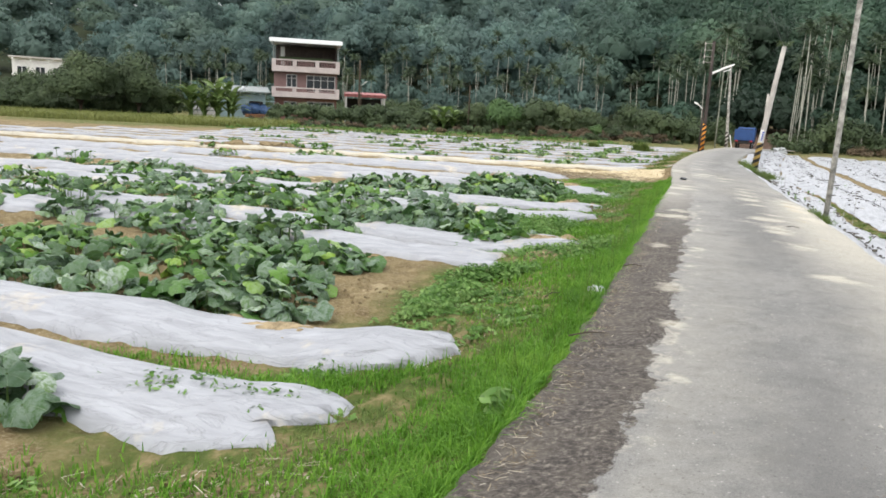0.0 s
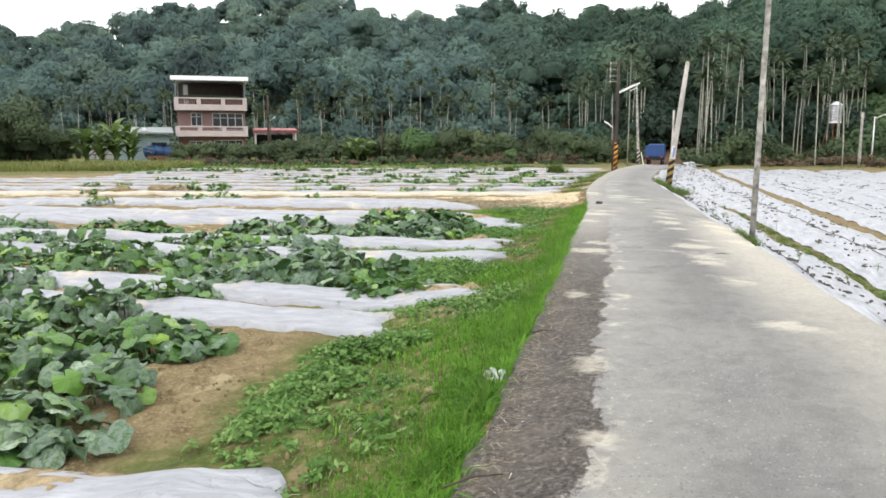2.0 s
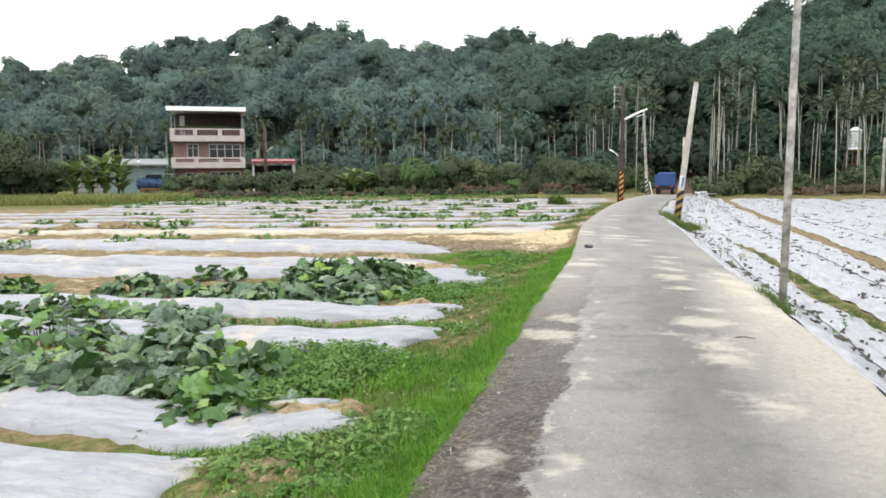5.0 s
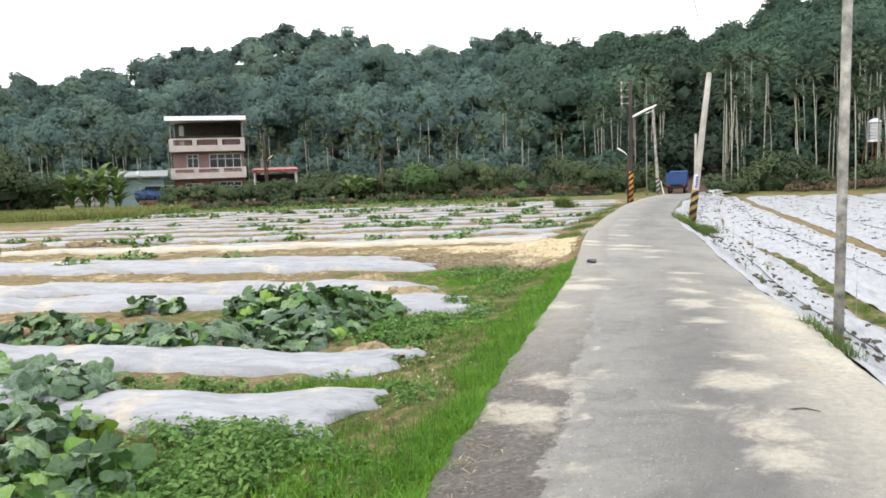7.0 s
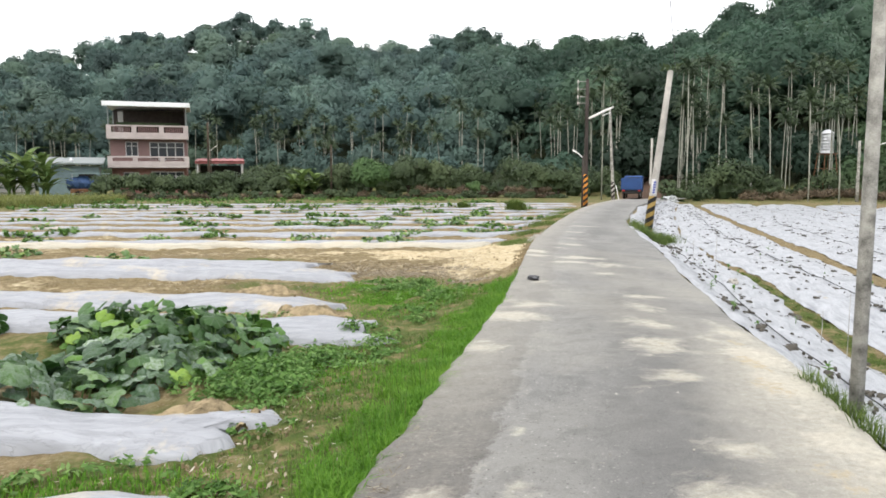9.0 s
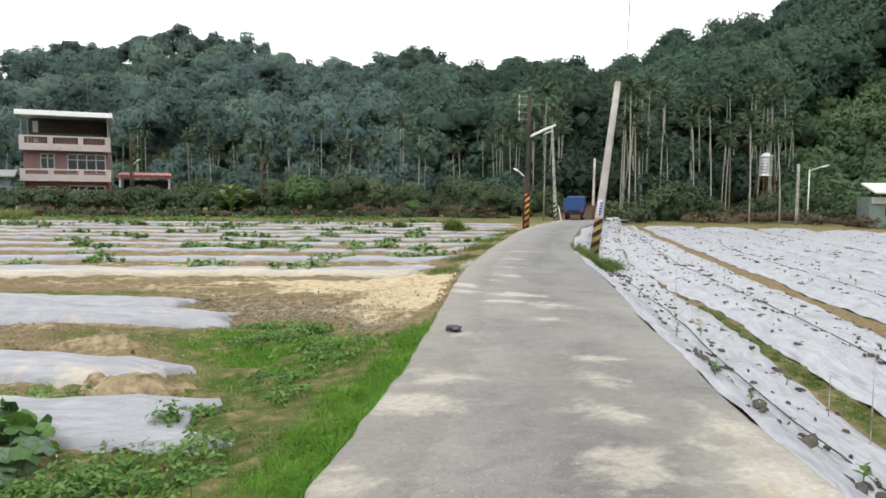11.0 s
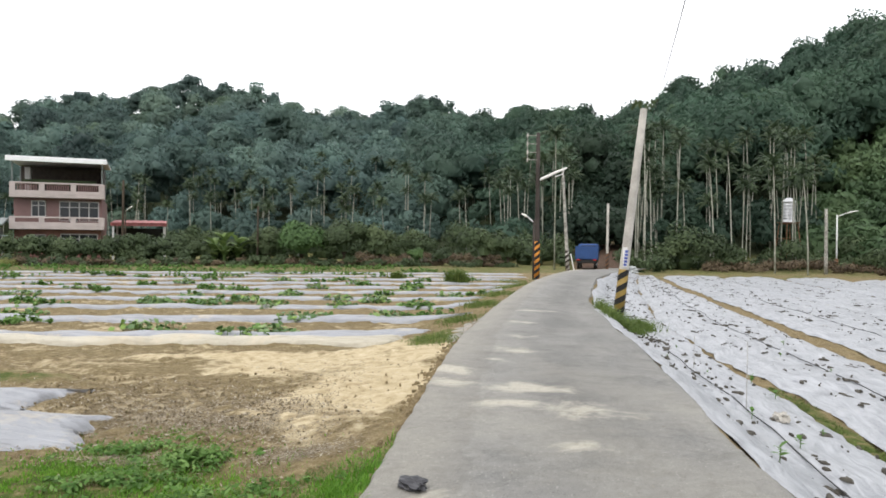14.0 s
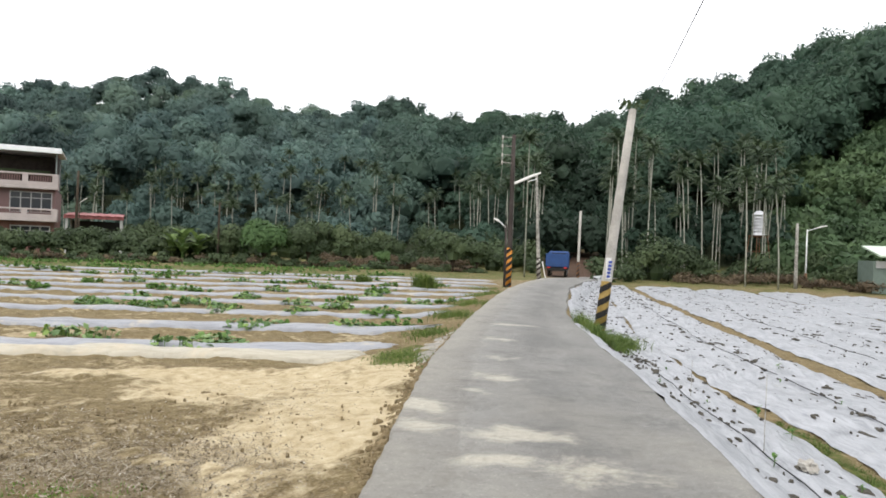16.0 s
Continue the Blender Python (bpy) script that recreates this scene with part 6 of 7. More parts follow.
# ---- squash plants: big lobed leaves, each a piece of its own ----
def squash_leaf(seed, mat):
    g = np.random.default_rng(seed)
    n = 20
    ph = g.uniform(0, 6, 4)
    cup, wave, fold = g.uniform(-0.42, -0.1), g.uniform(0.07, 0.15), g.uniform(0.02, 0.2)
    V, UVs = [(0, 0, -0.05)], [(0.0, 0.0)]
    for ring in (0.4, 0.75, 1.0):
        for i in range(n):
            t = 2 * math.pi * i / n
            lobe = 0.94 + 0.05 * math.cos(5 * t) + 0.03 * math.cos(3 * t + ph[0])
            notch = 1 - 0.55 * math.exp(-((t - math.pi) / 0.2) ** 2)
            r_ = ring * (lobe ** ring) * notch
            x, y = math.cos(t) * r_, math.sin(t) * r_ * 1.08
            z = cup * ring ** 2 + wave * ring ** 2 * math.sin(5 * t + ph[1]) + 0.4 * wave * ring ** 3 * math.sin(9 * t + ph[2]) + fold * abs(y) - 0.07 * x
            V.append((x, y, z))
            UVs.append((x, y))
    F = [(0, 1 + i, 1 + (i + 1) % n) for i in range(n)]
    for k in range(2):
        for i in range(n):
            j = (i + 1) % n
            F.append((1 + k * n + i, 1 + (k + 1) * n + i, 1 + (k + 1) * n + j, 1 + k * n + j))
    return mesh_of("leaf", V, F, mat, UVs, True)


LEAVES = [squash_leaf(k, M_SQUASH) for k in range(6)]
LEAVES_D = [squash_leaf(10 + k, M_SQUASH_D) for k in range(6)]
LEAVES_Y = [squash_leaf(20 + k, M_SQUASH_Y) for k in range(6)]


def squash(cx, cy, rx, ry, count, label, turn=-0.3, high=0.29, size=0.1):
    deep, odd = label != BIG, 0.18
    z0 = float(ground_z(cx, cy))
    e = thing("squash_plant", (cx, cy, z0), label, "squash plant", "squash plants in the left field")
    stems, placed = [], []
    tries = 0
    while len(placed) < count and tries < count * 12:
        tries += 1
        q = rng.uniform(-1, 1, 2)
        rr_ = math.hypot(*q)
        if rr_ > 1:
            continue
        X = q[0] * rx * math.cos(turn) - q[1] * ry * math.sin(turn)
        Y = q[0] * rx * math.sin(turn) + q[1] * ry * math.cos(turn)
        dome = 1 - 0.75 * rr_ ** 2.5
        top = high * (0.12 + 0.88 * dome * rng.uniform(0.05, 1.15))
        if any((X - a) ** 2 + (Y - b) ** 2 + (top - c) ** 2 < (size * 0.62) ** 2 for a, b, c in placed):
            continue
        placed.append((X, Y, top))
    for X, Y, top in placed:
        g = float(ground_z(cx + X, cy + Y)) - z0
        az = math.degrees(math.atan2(Y, X)) + rng.normal() * 50
        other = rng.uniform() < odd
        lf = part("leaf", (LEAVES_Y if label not in (BIG, DEEP) else LEAVES_D if deep != other else LEAVES)[rng.integers(6)], None, e)
        s_ = size * rng.uniform(0.6, 1.2)
        tilt = rng.normal() * 22 + 13
        lf.matrix_basis = Matrix.Translation((X, Y, g + top)) @ Euler((0, 0, radians(az))).to_matrix().to_4x4() @ Euler((radians(rng.normal() * 23), radians(tilt), 0)).to_matrix().to_4x4() @ Matrix.Diagonal((s_, s_, s_, 1))
        a, b = np.array([X * 0.93, Y * 0.93, g - 0.02]), np.array([X, Y, g + top])
        for w in (np.array([0.007, 0, 0]), np.array([0, 0.007, 0])):
            stems.append([a - w, a + w, b + w, b - w])
    tagged(part("stalk_mass", cells_mesh("stalk_mass", np.array(stems), M_STEM), None, e), kind="stuff")
    return e


for cx, cy, rx, ry, cnt, lab in ((-2.75, 4.1, 0.55, 0.4, 45, BIG), (-2.05, 6.55, 1.05, 0.42, 82, BIG), (-3.9, 7.0, 1.2, 0.55, 90, BIG), (-2.7, 8.35, 1.2, 0.8, 118, DEEP), (-1.65, 7.25, 0.62, 0.4, 44, BIG), (-4.9, 8.7, 1.6, 0.85, 110, DEEP), (-7.6, 9.4, 1.8, 0.9, 84, DEEP),
                               (-0.6, 11.45, 1.35, 0.7, 125, BIG), (-3.1, 12.5, 1.6, 0.85, 118, DEEP), (-1.6, 12.9, 0.9, 0.6, 70, DEEP), (-4.4, 11.6, 1.0, 0.5, 60, BIG), (-5.9, 13.4, 1.6, 0.9, 98, DEEP), (-8.8, 14.2, 1.8, 0.9, 58, DEEP), (-3.6, 10.2, 1.1, 0.5, 65, DEEP), (-2.2, 14.6, 1.0, 0.5, 60, DEEP), (-5.6, 15.0, 1.2, 0.5, 65, BIG), (-1.9, 10.5, 0.8, 0.35, 45, DEEP),
                               (0.6, 15.2, 1.4, 0.75, 118, BIG), (1.6, 15.8, 0.9, 0.6, 80, BIG), (-0.3, 15.6, 0.8, 0.5, 55, BIG), (2.0, 16.55, 1.0, 0.7, 125, DEEP), (1.0, 17.0, 0.7, 0.45, 60, DEEP), (1.55, 17.15, 0.75, 0.4, 62, DEEP), (-3.6, 13.3, 1.1, 0.42, 58, DEEP), (-2.4, 9.65, 0.75, 0.4, 56, BIG), (0.95, 11.3, 0.4, 0.3, 24, DEEP), (-1.6, 16.1, 0.9, 0.5, 65, BIG), (-4.3, 16.6, 1.2, 0.6, 75, DEEP), (-7.2, 17.6, 1.4, 0.6, 70, BIG), (-0.3, 13.15, 0.6, 0.4, 40, BIG), (-1.5, 8.6, 0.8, 0.55, 90, DEEP), (-0.6, 13.85, 0.85, 0.35, 55, BIG), (0.35, 11.5, 0.55, 0.4, 40, BIG), (-5.2, 10.9, 1.3, 0.55, 75, BIG), (-8.0, 11.9, 1.4, 0.6, 70, DEEP), (-9.5, 18.2, 1.3, 0.5, 36, DEEP), (-6.6, 12.2, 1.2, 0.5, 40, DEEP), (-6.6, 15.6, 1.3, 0.45, 55, DEEP), (-0.9, 17.9, 0.5, 0.3, 18, DEEP), (0.5, 11.0, 0.55, 0.4, 45, DEEP), (0.75, 10.4, 0.6, 0.3, 34, DEEP), (-0.1, 12.4, 0.6, 0.35, 34, BIG)):
    squash(cx, cy, rx, ry, int(cnt * (1.2 if lab == BIG else 1.6)), lab, high=0.42 if cy in (16.55, 17.0, 17.15, 13.3, 12.2, 18.2, 9.65) else 0.29, size=0.122 if lab == BIG else 0.104)
for cx, cy in ((2.4, 30.9), (4.3, 29.3), (4.9, 30.0), (5.6, 32.6), (4.7, 36.2), (6.7, 35.9), (7.7, 32.4), (1.9, 40.3), (1.0, 38.1), (5.2, 41.2), (3.0, 36.7), (9.0, 36.0), (7.9, 37.8), (-5.1, 26.3), (4.0, 38.1), (1.4, 37.4), (6.8, 38.9), (-2.2, 31.2), (-9.6, 32.6), (-7.4, 24.2), (-4.9, 24.4), (-4.4, 27.3), (-1.2, 24.6), (-8, 38), (-4, 42), (9.5, 42), (2.6, 44.5), (6.2, 45.0), (-3.0, 45.6), (-6.4, 35.5), (8.2, 48.0), (0.4, 49.0), (4.6, 50.5), (-8.4, 44.4), (-12, 36), (-1.5, 34.8), (10.5, 39.2)):
    squash(cx, cy, rng.uniform(0.4, 0.8), rng.uniform(0.3, 0.45), int(rng.uniform(44, 64)), "young spreading squash plant on a mulch row", 0.0, 0.24, 0.075)

# ---- litter on the soil ----
def scatter_bits(n, px, py, size, dz=0.006):
    az = rng.uniform(0, 2 * np.pi, n)
    L, w = size * rng.uniform(0.4, 1.6, n), 0.0038 * rng.uniform(0.4, 1.6, n)
    d = np.stack([np.cos(az), np.sin(az), rng.normal(0, 0.18, n)], 1) * (L / 2)[:, None]
    side = np.stack([-np.sin(az), np.cos(az), rng.normal(0, 0.3, n)], 1) * (w / 2)[:, None]
    c = np.stack([px, py, ground_z(px, py) + dz + 0.012], 1)
    return np.stack([c - d - side, c - d + side, c + d + side * 0.5, c + d - side * 0.5], 1)


bits = []
for cx, cy, rx, ry, cnt, sz in ((5.55, 20.5, 0.42, 0.3, 1500, 0.06), (4.15, 20.85, 0.45, 0.2, 700, 0.06), (5.0, 21.8, 0.9, 0.5, 1800, 0.06), (4.2, 22.3, 1.2, 0.5, 1500, 0.07), (3.6, 23.0, 2.4, 1.5, 4200, 0.07), (4.3, 22.4, 1.3, 1.0, 3400, 0.06), (5.3, 21.6, 0.7, 1.3, 2200, 0.05), (6.0, 24.3, 1.2, 1.4, 500, 0.06), (2.5, 22.0, 2.2, 1.0, 1300, 0.08), (-1.3, 3.0, 1.3, 0.4, 420, 0.09), (1.6, 8.9, 0.9, 1.6, 700, 0.05), (2.6, 13.2, 0.9, 1.8, 700, 0.05), (-0.5, 5.0, 1.4, 0.8, 400, 0.06), (0.9, 6.4, 0.7, 1.4, 420, 0.06), (0.0, 26.5, 4.0, 0.8, 900, 0.12)):
    bits.append(scatter_bits(cnt, cx + rng.normal(0, rx * 0.5, cnt), cy + rng.normal(0, ry * 0.5, cnt), sz))
cnt = 4600
y = rng.uniform(1.2, 15, cnt)
across = np.abs(rng.normal(0, 0.26, cnt)) + 0.04
keep = across < 0.62
y, across = y[keep], across[keep]
q = scatter_bits(len(y), xl(y) + across / 0.935, y, 0.055)
q[:, :, 2] = 0.4 * (q[:, :, 2] - q[:, :, 2].mean(1, keepdims=True)) + (0.083 - 0.056 * across - 0.02)[:, None]
bits.append(q)
cnt = 420
y = rng.uniform(1.5, 24, cnt)
share = rng.uniform(0.2, 0.98, cnt)
x = xl(y) + (xr(y) - xl(y)) * share
q = scatter_bits(cnt, x, y, 0.018)
q[:, :, 2] = 0.3 * (q[:, :, 2] - q[:, :, 2].mean(1, keepdims=True)) + (0.082 - 0.175 * share + 0.03 * np.sin(np.pi * share))[:, None]
bits.append(q)
for cx, cy, rx, ry, cnt, sz in ((3.7, 23.0, 2.2, 1.5, 1700, 0.017), (5.3, 21.7, 0.9, 1.5, 900, 0.017), (6.0, 24.6, 1.1, 1.6, 260, 0.014), (2.2, 21.2, 2.4, 1.4, 900, 0.016), (-1.4, 2.9, 1.2, 0.4, 260, 0.02), (1.9, 8.6, 0.6, 2.6, 360, 0.02), (3.2, 13.6, 0.6, 3.0, 360, 0.02)):
    px, py = cx + rng.normal(0, rx * 0.5, cnt), cy + rng.normal(0, ry * 0.5, cnt)
    inside = px < xl(py) - 0.04
    px, py = px[inside], py[inside]
    tilt = rng.normal(size=(len(px), 3)) * 0.5 + np.array([0, 0, 1.0])
    bits.append(leaf_cards(np.stack([px, py, ground_z(px, py) + 0.02], 1), tilt / np.linalg.norm(tilt, axis=1, keepdims=True), sz, rng, 0.42))
tagged(new("dry_litter", cells_mesh("dry_litter", np.concatenate(bits), M_STRAW)), "dry straw and leaf litter on the soil", "litter", kind="stuff")

# ---- clods, holes and seedlings on the wide sheets ----
def lump_cells(px, py, pz, rx, ry, rz_, turn):
    a = np.linspace(0, 2 * np.pi, 8)[:-1]
    k = rng.uniform(0.5, 1.4, 7)
    c, s_ = math.cos(turn), math.sin(turn)
    def ring(f, z):
        X, Y = np.cos(a) * rx * k * f, np.sin(a) * ry * k * f
        return np.stack([px + X * c - Y * s_, py + X * s_ + Y * c, np.full(7, pz + z)], 1)
    r0, r1, r2 = ring(1, -0.02), ring(0.75, rz_ * 0.7), ring(0.3, rz_)
    out = []
    for lo, hi in ((r0, r1), (r1, r2)):
        for i in range(7):
            j = (i + 1) % 7
            out.append([lo[i], lo[j], hi[j], hi[i]])
    for i in (0, 2, 4):
        out.append([r2[i], r2[(i + 1) % 7], r2[(i + 2) % 7], r2.mean(0)])
    return out


crumbs = []
for k in range(120):
    X, Y = 3.4 + rng.normal(0, 1.7), 22.9 + rng.normal(0, 1.3)
    if X < float(xl(Y)) - 0.3:
        r_ = rng.uniform(0.015, 0.045)
        crumbs += lump_cells(X, Y, float(ground_z(X, Y)) + 0.004, r_ * rng.uniform(0.9, 1.8), r_, r_ * rng.uniform(0.2, 0.42), rng.uniform(0, 3))
for k in range(900):
    Y = rng.uniform(18.5, 29)
    X = float(xl(Y)) - 0.03 - abs(rng.normal(0, 0.09))
    r_ = rng.uniform(0.008, 0.028)
    crumbs += lump_cells(X, Y, float(ground_z(X, Y)) + 0.012, r_ * rng.uniform(0.9, 1.6), r_, r_ * rng.uniform(0.5, 1.0), rng.uniform(0, 3))
for cx, cy, rx, ry, cnt in ((-0.7, 7.2, 1.3, 0.9, 150), (-0.2, 5.3, 0.9, 0.5, 160), (1.2, 6.8, 0.5, 1.2, 160), (2.2, 9.6, 0.5, 1.4, 160), (2.8, 12.8, 0.6, 1.6, 200), (0.3, 18.0, 2.5, 0.4, 300), (1.6, 20.3, 2.2, 0.5, 260), (4.4, 22.6, 2.2, 1.8, 420), (3.0, 23.4, 2.6, 1.6, 420), (-1.5, 3.1, 1.2, 0.4, 160)):
    for X, Y in zip(cx + rng.normal(0, rx * 0.5, cnt), cy + rng.normal(0, ry * 0.5, cnt)):
        if X < float(xl(Y)) - 0.1:
            r_ = rng.uniform(0.004, 0.016) * (1.5 if rng.uniform() < 0.06 else 1)
            crumbs += lump_cells(X, Y, float(ground_z(X, Y)) + 0.008, r_ * rng.uniform(0.9, 1.5), r_, r_ * rng.uniform(0.6, 1.2), rng.uniform(0, 3))
tagged(new("soil_crumbs", cells_mesh("soil_crumbs", np.array(crumbs), M_CRUMB)), "small crumbs of brown soil on the bare ground", "soil", kind="stuff")


def on_sheet(k, y, t):
    """A place on sheet k, at t across it."""
    e0, e1, top = SHEETS[k]
    x = e0(y) + max(e1(y) - e0(y), 0.1) * t
    return x, float(ground_z(x, y)) + 0.02 + 0.12 * (1 - abs(2 * t - 1) ** 6)


lumps = []
for k, (e0, e1, top) in enumerate(SHEETS):
    for y in rng.uniform(6, top - 1, (560, 520, 430, 330, 240, 180, 140)[k]):
        t = float(np.clip(rng.choice((0.2, 0.42, 0.62, 0.85)) + rng.normal() * 0.045, 0.03, 0.97))
        x, z = on_sheet(k, y, t)
        s_ = rng.uniform(0.014, 0.048) * (1.9 if rng.uniform() < 0.1 else 1)
        turn = rng.uniform(-0.6, 0.6) + 1.2
        for m in range(rng.integers(1, 4)):
            ox, oy = rng.normal(0, 0.06, 2)
            lumps += lump_cells(x + ox, y + oy * 1.6, z + 0.002, s_ * rng.uniform(1.0, 2.8), s_ * rng.uniform(0.5, 1.0), rng.uniform(0.005, 0.016), turn)
tagged(new("soil_clods", cells_mesh("soil_clods", np.array(lumps), M_CLOD)), "dark soil clods and planting holes on the film", "soil", kind="stuff")


def seedling(x, y, z, s_, seed):
    g = np.random.default_rng(seed)
    e = thing("seedling", (x, y, z), "young green seedling in a planting hole", "seedling", "seedlings on the wide mulch sheets")
    part("stem", tube([(0, 0, -0.03), (0.01, 0, 0.6 * s_), (0.02, 0.01, s_)], (0.006, 0.005, 0.003), 6), M_STEM, e)
    for k in range(6):
        t, rise = k * 2.4 + g.uniform(-0.3, 0.3), g.uniform(0.2, 1.1)
        L = s_ * g.uniform(0.5, 0.8)
        d, side = np.array([math.cos(t), math.sin(t)]), np.array([-math.sin(t), math.cos(t), 0])
        quads, prev = [], None
        for i in range(4):
            f = i / 3
            c = np.array([*(d * L * f * math.cos(rise)), s_ * (0.35 + 0.1 * k) + L * (math.sin(rise) * f - 0.35 * f * f)])
            w = L * 0.26 * math.sin(math.pi * min(1, 0.15 + f * 0.83))
            row = (c + side * w, c - side * w)
            if prev is not None:
                quads.append([prev[0], prev[1], row[1], row[0]])
            prev = row
        part("leaf", cells_mesh("leaf", np.array(quads), M_WEED), None, e)


seed = 700
for k in range(3):
    for y in np.arange(10, 30, 1.0 if k == 0 else 1.7):
        y += rng.uniform(-0.4, 0.4)
        x, z = on_sheet(k, y, rng.choice((0.2, 0.42, 0.62, 0.85)) + rng.normal() * 0.04)
        seed += 1
        seedling(x, y, z, rng.uniform(0.05, 0.16), seed)
# drip hoses along the sheets
for k, t in ((0, 0.52), (1, 0.5), (2, 0.36)):
    pts = []
    for y in np.arange(6, 50, 0.8):
        x, z = on_sheet(k, y, t + 0.015 * math.sin(y * 0.9 + k))
        pts.append((x, y, z + 0.004))
    tagged(part("drip_hose", tube(pts, [0.008] * len(pts), 5), M_WIRE), "thin black drip hose along the mulch film", "hose", "drip hoses")
for x, y, h in ((11.25, 23.1, 1.0), (9.6, 16.8, 0.9), (9.75, 17.5, 0.55), (12.2, 26.0, 0.7)):
    z = float(ground_z(x, y))
    tagged(part("stake", tube([(x, y, z - 0.1), (x + 0.02, y + 0.02, z + h)], (0.006, 0.004), 6), M_CONC), "thin grey stake pushed through the film", "stake", "stakes in the right field")

# ---- single small things ----
def crumple(name, at, size, mat, label, category, seed, flat=0.6):
    bm = bmesh.new()
    bmesh.ops.create_icosphere(bm, subdivisions=3, radius=1)
    for w in bm.verts:
        n1 = noise.noise(w.co * 1.7 + Vector((seed, 0, 0)))
        n2 = noise.noise(w.co * 4.5 + Vector((0, seed, 0)))
        w.co *= 1 + 0.55 * n1 + 0.3 * n2
        w.co.z = max(w.co.z, -0.35)
        w.co = Vector((w.co.x * size[0], w.co.y * size[1], w.co.z * size[2]))
    ob = part(name, bm, mat, m=pose(*at, 0, 0, seed * 40))
    return tagged(ob, label, category)


crumple("black_plastic_bag", (6.2, 18.85, 0.088), (0.115, 0.075, 0.04), M_BAG, "crumpled black plastic bag lying on the road", "plastic bag", 3)
crumple("film_scrap", (1.4, 6.25, -0.02), (0.055, 0.12, 0.05), M_SCRAP, "crumpled scrap of clear plastic film in the grass", "plastic scrap", 5)
crumple("film_scrap", (0.95, 6.3, -0.12), (0.035, 0.03, 0.025), M_SAND, "small pale crumpled scrap in the grass", "plastic scrap", 8)
crumple("stone", (11.35, 22.55, -0.62), (0.12, 0.09, 0.08), M_STONE, "pale rounded stone on the mulch film", "stone", 2)
crumple("stone", (12.0, 20.6, -0.7), (0.11, 0.1, 0.07), M_STONE, "pale rounded stone on the mulch film", "stone", 4)
crumple("film_heap", (27.4, 59.9, float(ground_z(27.4, 59.9)) + 0.1), (0.75, 0.5, 0.32), M_SCRAP, "heap of crumpled pale film at the field corner", "film heap", 6)
for k in range(46):
    y = rng.uniform(2, 22)
    x = float(xl(y)) + rng.uniform(0.1, 2.9)
    c = (x - float(xl(y))) / (float(xr(y)) - float(xl(y)))
    crumple("pebble", (x, y, 0.075 - 0.175 * c + 0.03 * math.sin(math.pi * c) + 0.005), (rng.uniform(0.005, 0.012),) * 2 + (0.006,), M_STONE, "small pebble on the road", "pebble", k)
for x, y, L, az in ((1.0, 4.6, 0.3, 20), (0.9, 5.6, 0.22, 50), (5.5, 11.25, 0.2, -20), (1.9, 7.0, 0.2, 10)):
    c = (x - float(xl(y))) / (float(xr(y)) - float(xl(y)))
    z = 0.08 - 0.175 * c + 0.03 * math.sin(math.pi * c)
    tagged(part("twig", tube([(-L / 2, 0, 0), (0, 0.015, 0.012), (L / 2, 0, 0)], (0.006, 0.005, 0.003), 6), M_BARK, m=pose(x, y, z, 0, 0, az)), "dry brown twig lying on the road", "twig")
bm = bmesh.new()
vs = [bm.verts.new(p) for p in ((7.75, 25.5, -0.1), (8.2, 25.7, 0.03), (9.7, 29.6, 0.03), (9.1, 29.3, -0.1), (8.15, 27.6, -0.14))]
f = bm.faces.new(vs)
ext = bmesh.ops.extrude_face_region(bm, geom=[f])
bmesh.ops.translate(bm, verts=[g for g in ext["geom"] if isinstance(g, bmesh.types.BMVert)], vec=(0, 0, -0.35))
tagged(part("concrete_slab", bm, M_SLAB), "dusty concrete slab widening the road edge", "slab")


def dirt_heap(x, y, rx, ry, h, seed):
    """A low heap of dug soil with a broken outline."""
    bm = bmesh.new()
    bmesh.ops.create_icosphere(bm, subdivisions=4, radius=1)
    for w in bm.verts:
        w.co *= 1 + 0.35 * noise.noise(w.co * 1.6 + Vector((seed, 0, 0))) + 0.16 * noise.noise(w.co * 5 + Vector((0, seed, 0))) + 0.07 * noise.noise(w.co * 12)
        w.co = Vector((w.co.x * rx, w.co.y * ry, max(w.co.z, -0.15) * h))
    tagged(part("soil_mound", bm, M_CRUMB, m=pose(x, y, float(ground_z(x, y)) + 0.02)), "low brown heap of dug soil between the mulch rows", "soil heap", "soil heaps in the left field")


for x, y, rx, ry, h, seed in ((-9.2, 31.6, 0.7, 0.4, 0.26, 1), (-7.6, 31.9, 0.9, 0.4, 0.3, 2), (-10.2, 31.2, 0.5, 0.3, 0.2, 3)):
    dirt_heap(x, y, rx, ry, h, seed)

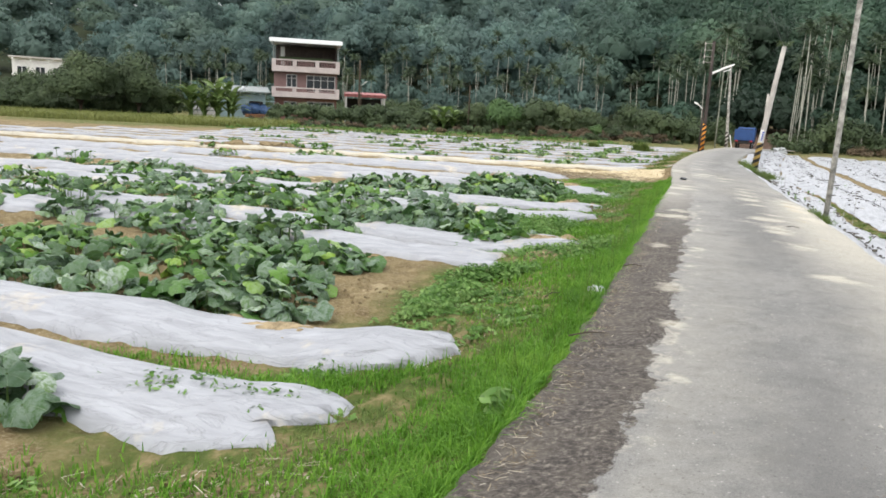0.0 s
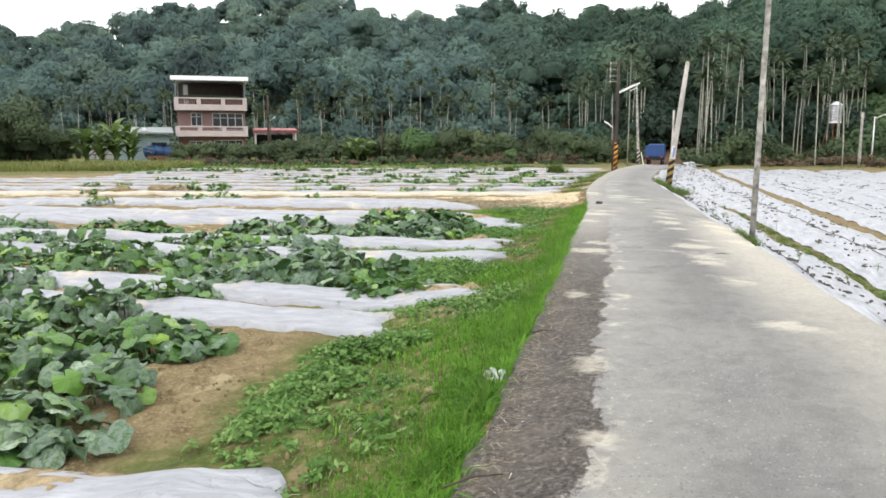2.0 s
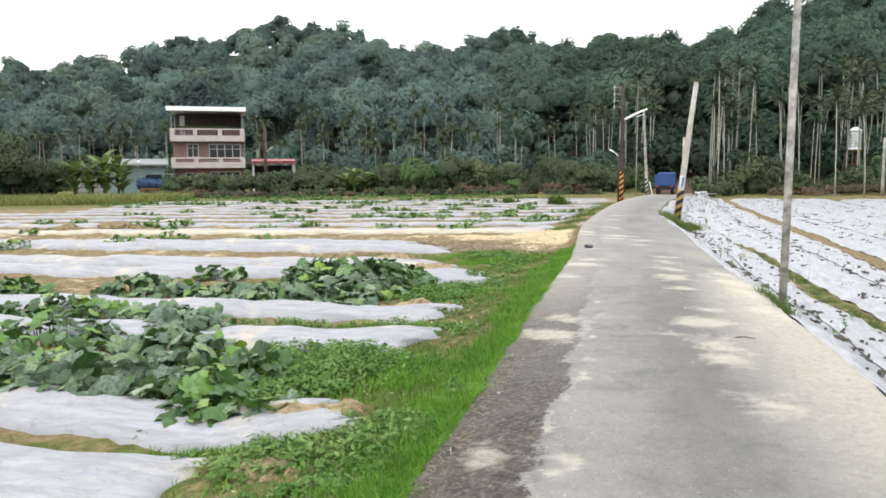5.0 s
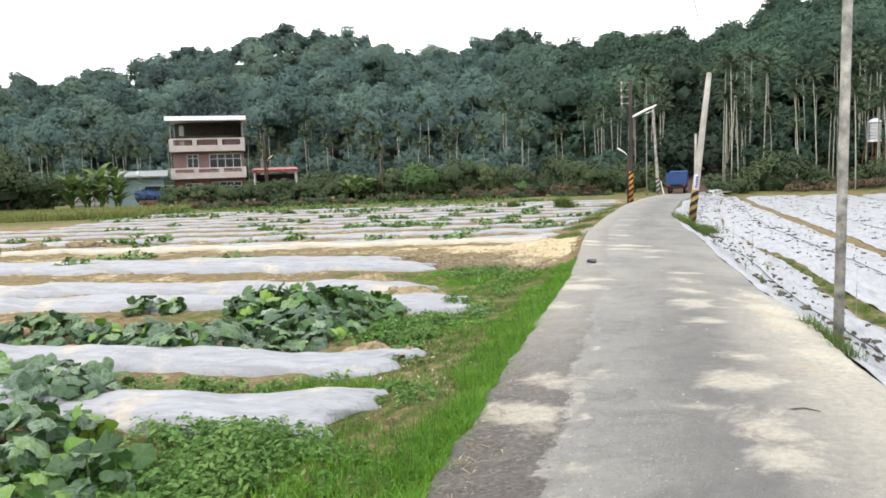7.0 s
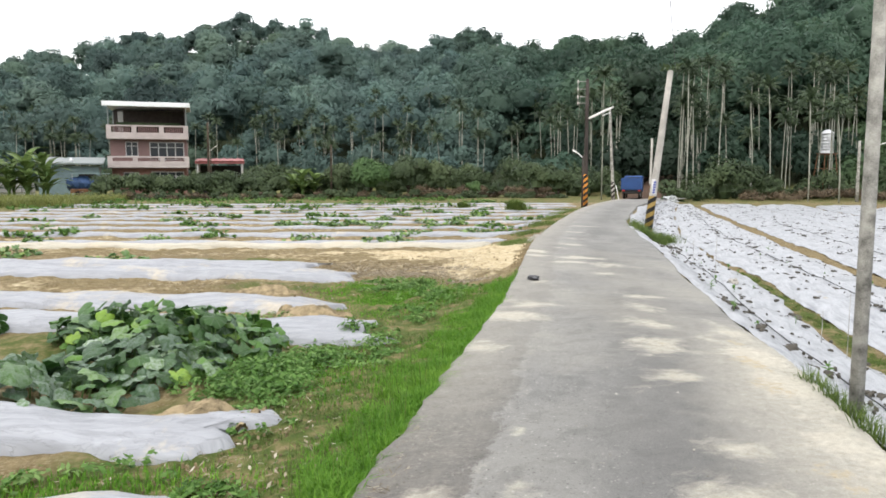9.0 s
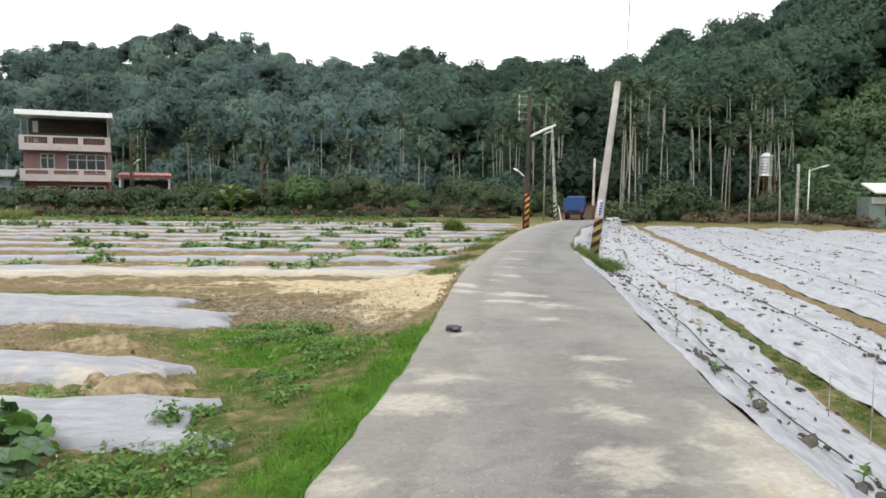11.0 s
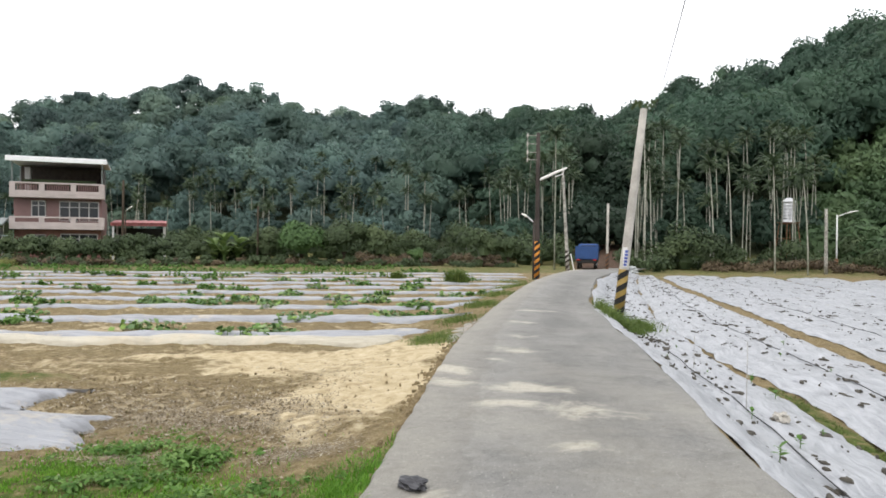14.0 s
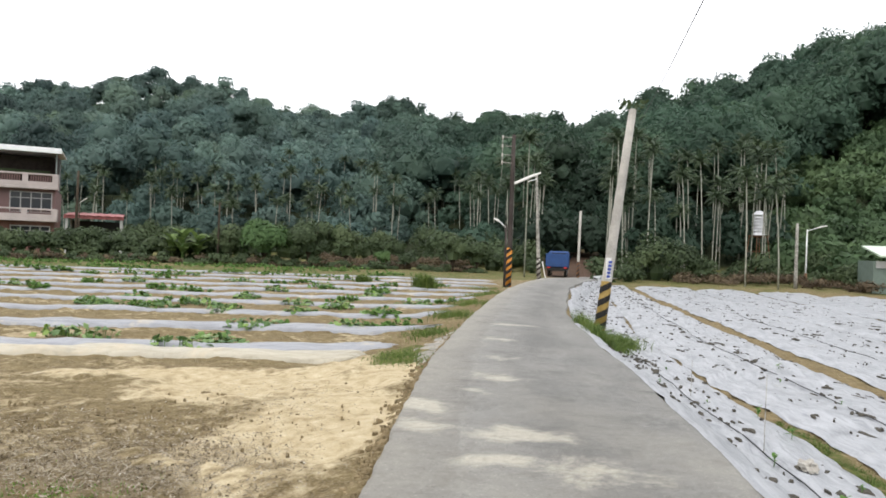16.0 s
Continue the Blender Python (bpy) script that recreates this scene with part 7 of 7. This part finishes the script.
# a stack of pale crates beside the banana plants
crates = thing("crate_stack", (-27.9, 82.2, float(ground_z(-27.9, 82.2))), "stack of pale grey plastic crates behind the banana plants", "crates", rz=8)
for k in range(4):
    for j in range(3 if k < 3 else 2):
        crate = part("crate", box((0.95, 0.7, 0.44), (-1.0 + j * 1.0 + 0.05 * (k % 2), 0.04 * ((k * 3 + j) % 3), k * 0.5), 0.03), M_ALU, crates)
        part("rim", box((0.99, 0.74, 0.06), (-1.0 + j * 1.0 + 0.05 * (k % 2), 0.04 * ((k * 3 + j) % 3), k * 0.5 + 0.4), 0.01), M_ROOF_G, crate)

# ---- heaps of sandy soil thrown on the hems of the film ----
def sand_heap(x, y, rx, ry, h, turn, seed):
    n = 41
    P = np.zeros((n, n, 3))
    for i in range(n):
        for j in range(n):
            a, b = (i / (n - 1) * 2 - 1), (j / (n - 1) * 2 - 1)
            r_ = math.hypot(a, b)
            X = x + a * rx * math.cos(turn) - b * ry * math.sin(turn)
            Y = y + a * rx * math.sin(turn) + b * ry * math.cos(turn)
            wob = noise.noise(Vector((a * 2.6, b * 2.6, seed)))
            P[i, j] = (X, Y, float(ground_z(X, Y)) + h * max(0, 1 - (r_ * (1 + 0.75 * wob)) ** 1.8) + 0.016 * noise.noise(Vector((a * 6, b * 6, seed))) + 0.02 * noise.noise(Vector((a * 15, b * 15, seed))) + 0.012 * noise.noise(Vector((a * 31, b * 31, seed))) - 0.06)
    tagged(new("sand_mound", grid_mesh("sand_mound", P, M_SAND)), "pale sandy mound of soil on the mulch film", "sand mound", "sand thrown on the rows")


for x, y, rx, ry, h, turn in ((-1.25, 5.54, 1.2, 0.34, 0.26, -0.32), (1.25, 10.2, 0.7, 0.26, 0.19, -0.3), (2.45, 14.2, 0.5, 0.25, 0.24, -0.3), (3.1, 18.1, 0.5, 0.4, 0.24, -0.3), (2.3, 20.3, 0.6, 0.35, 0.2, -0.3), (1.3, 9.2, 0.3, 0.2, 0.15, -0.3)):
    sand_heap(x, y, rx, ry, h, turn, x * 3.7)

sprig = []
for k in range(60):
    t, rr_ = rng.uniform(0, 2 * np.pi), rng.uniform(0.05, 0.35)
    sprig.append((14.06 + math.cos(t) * rr_, 31.65 + math.sin(t) * rr_, 4.95 + rng.uniform(0, 0.22)))
sprig = np.array(sprig)
tagged(new("vine_sprig", cells_mesh("vine_sprig", leaf_cards(sprig, rng.normal(size=(60, 3)), 0.07, rng), M_HEDGE)), "dark sprig growing on top of the leaning pole", "plant")
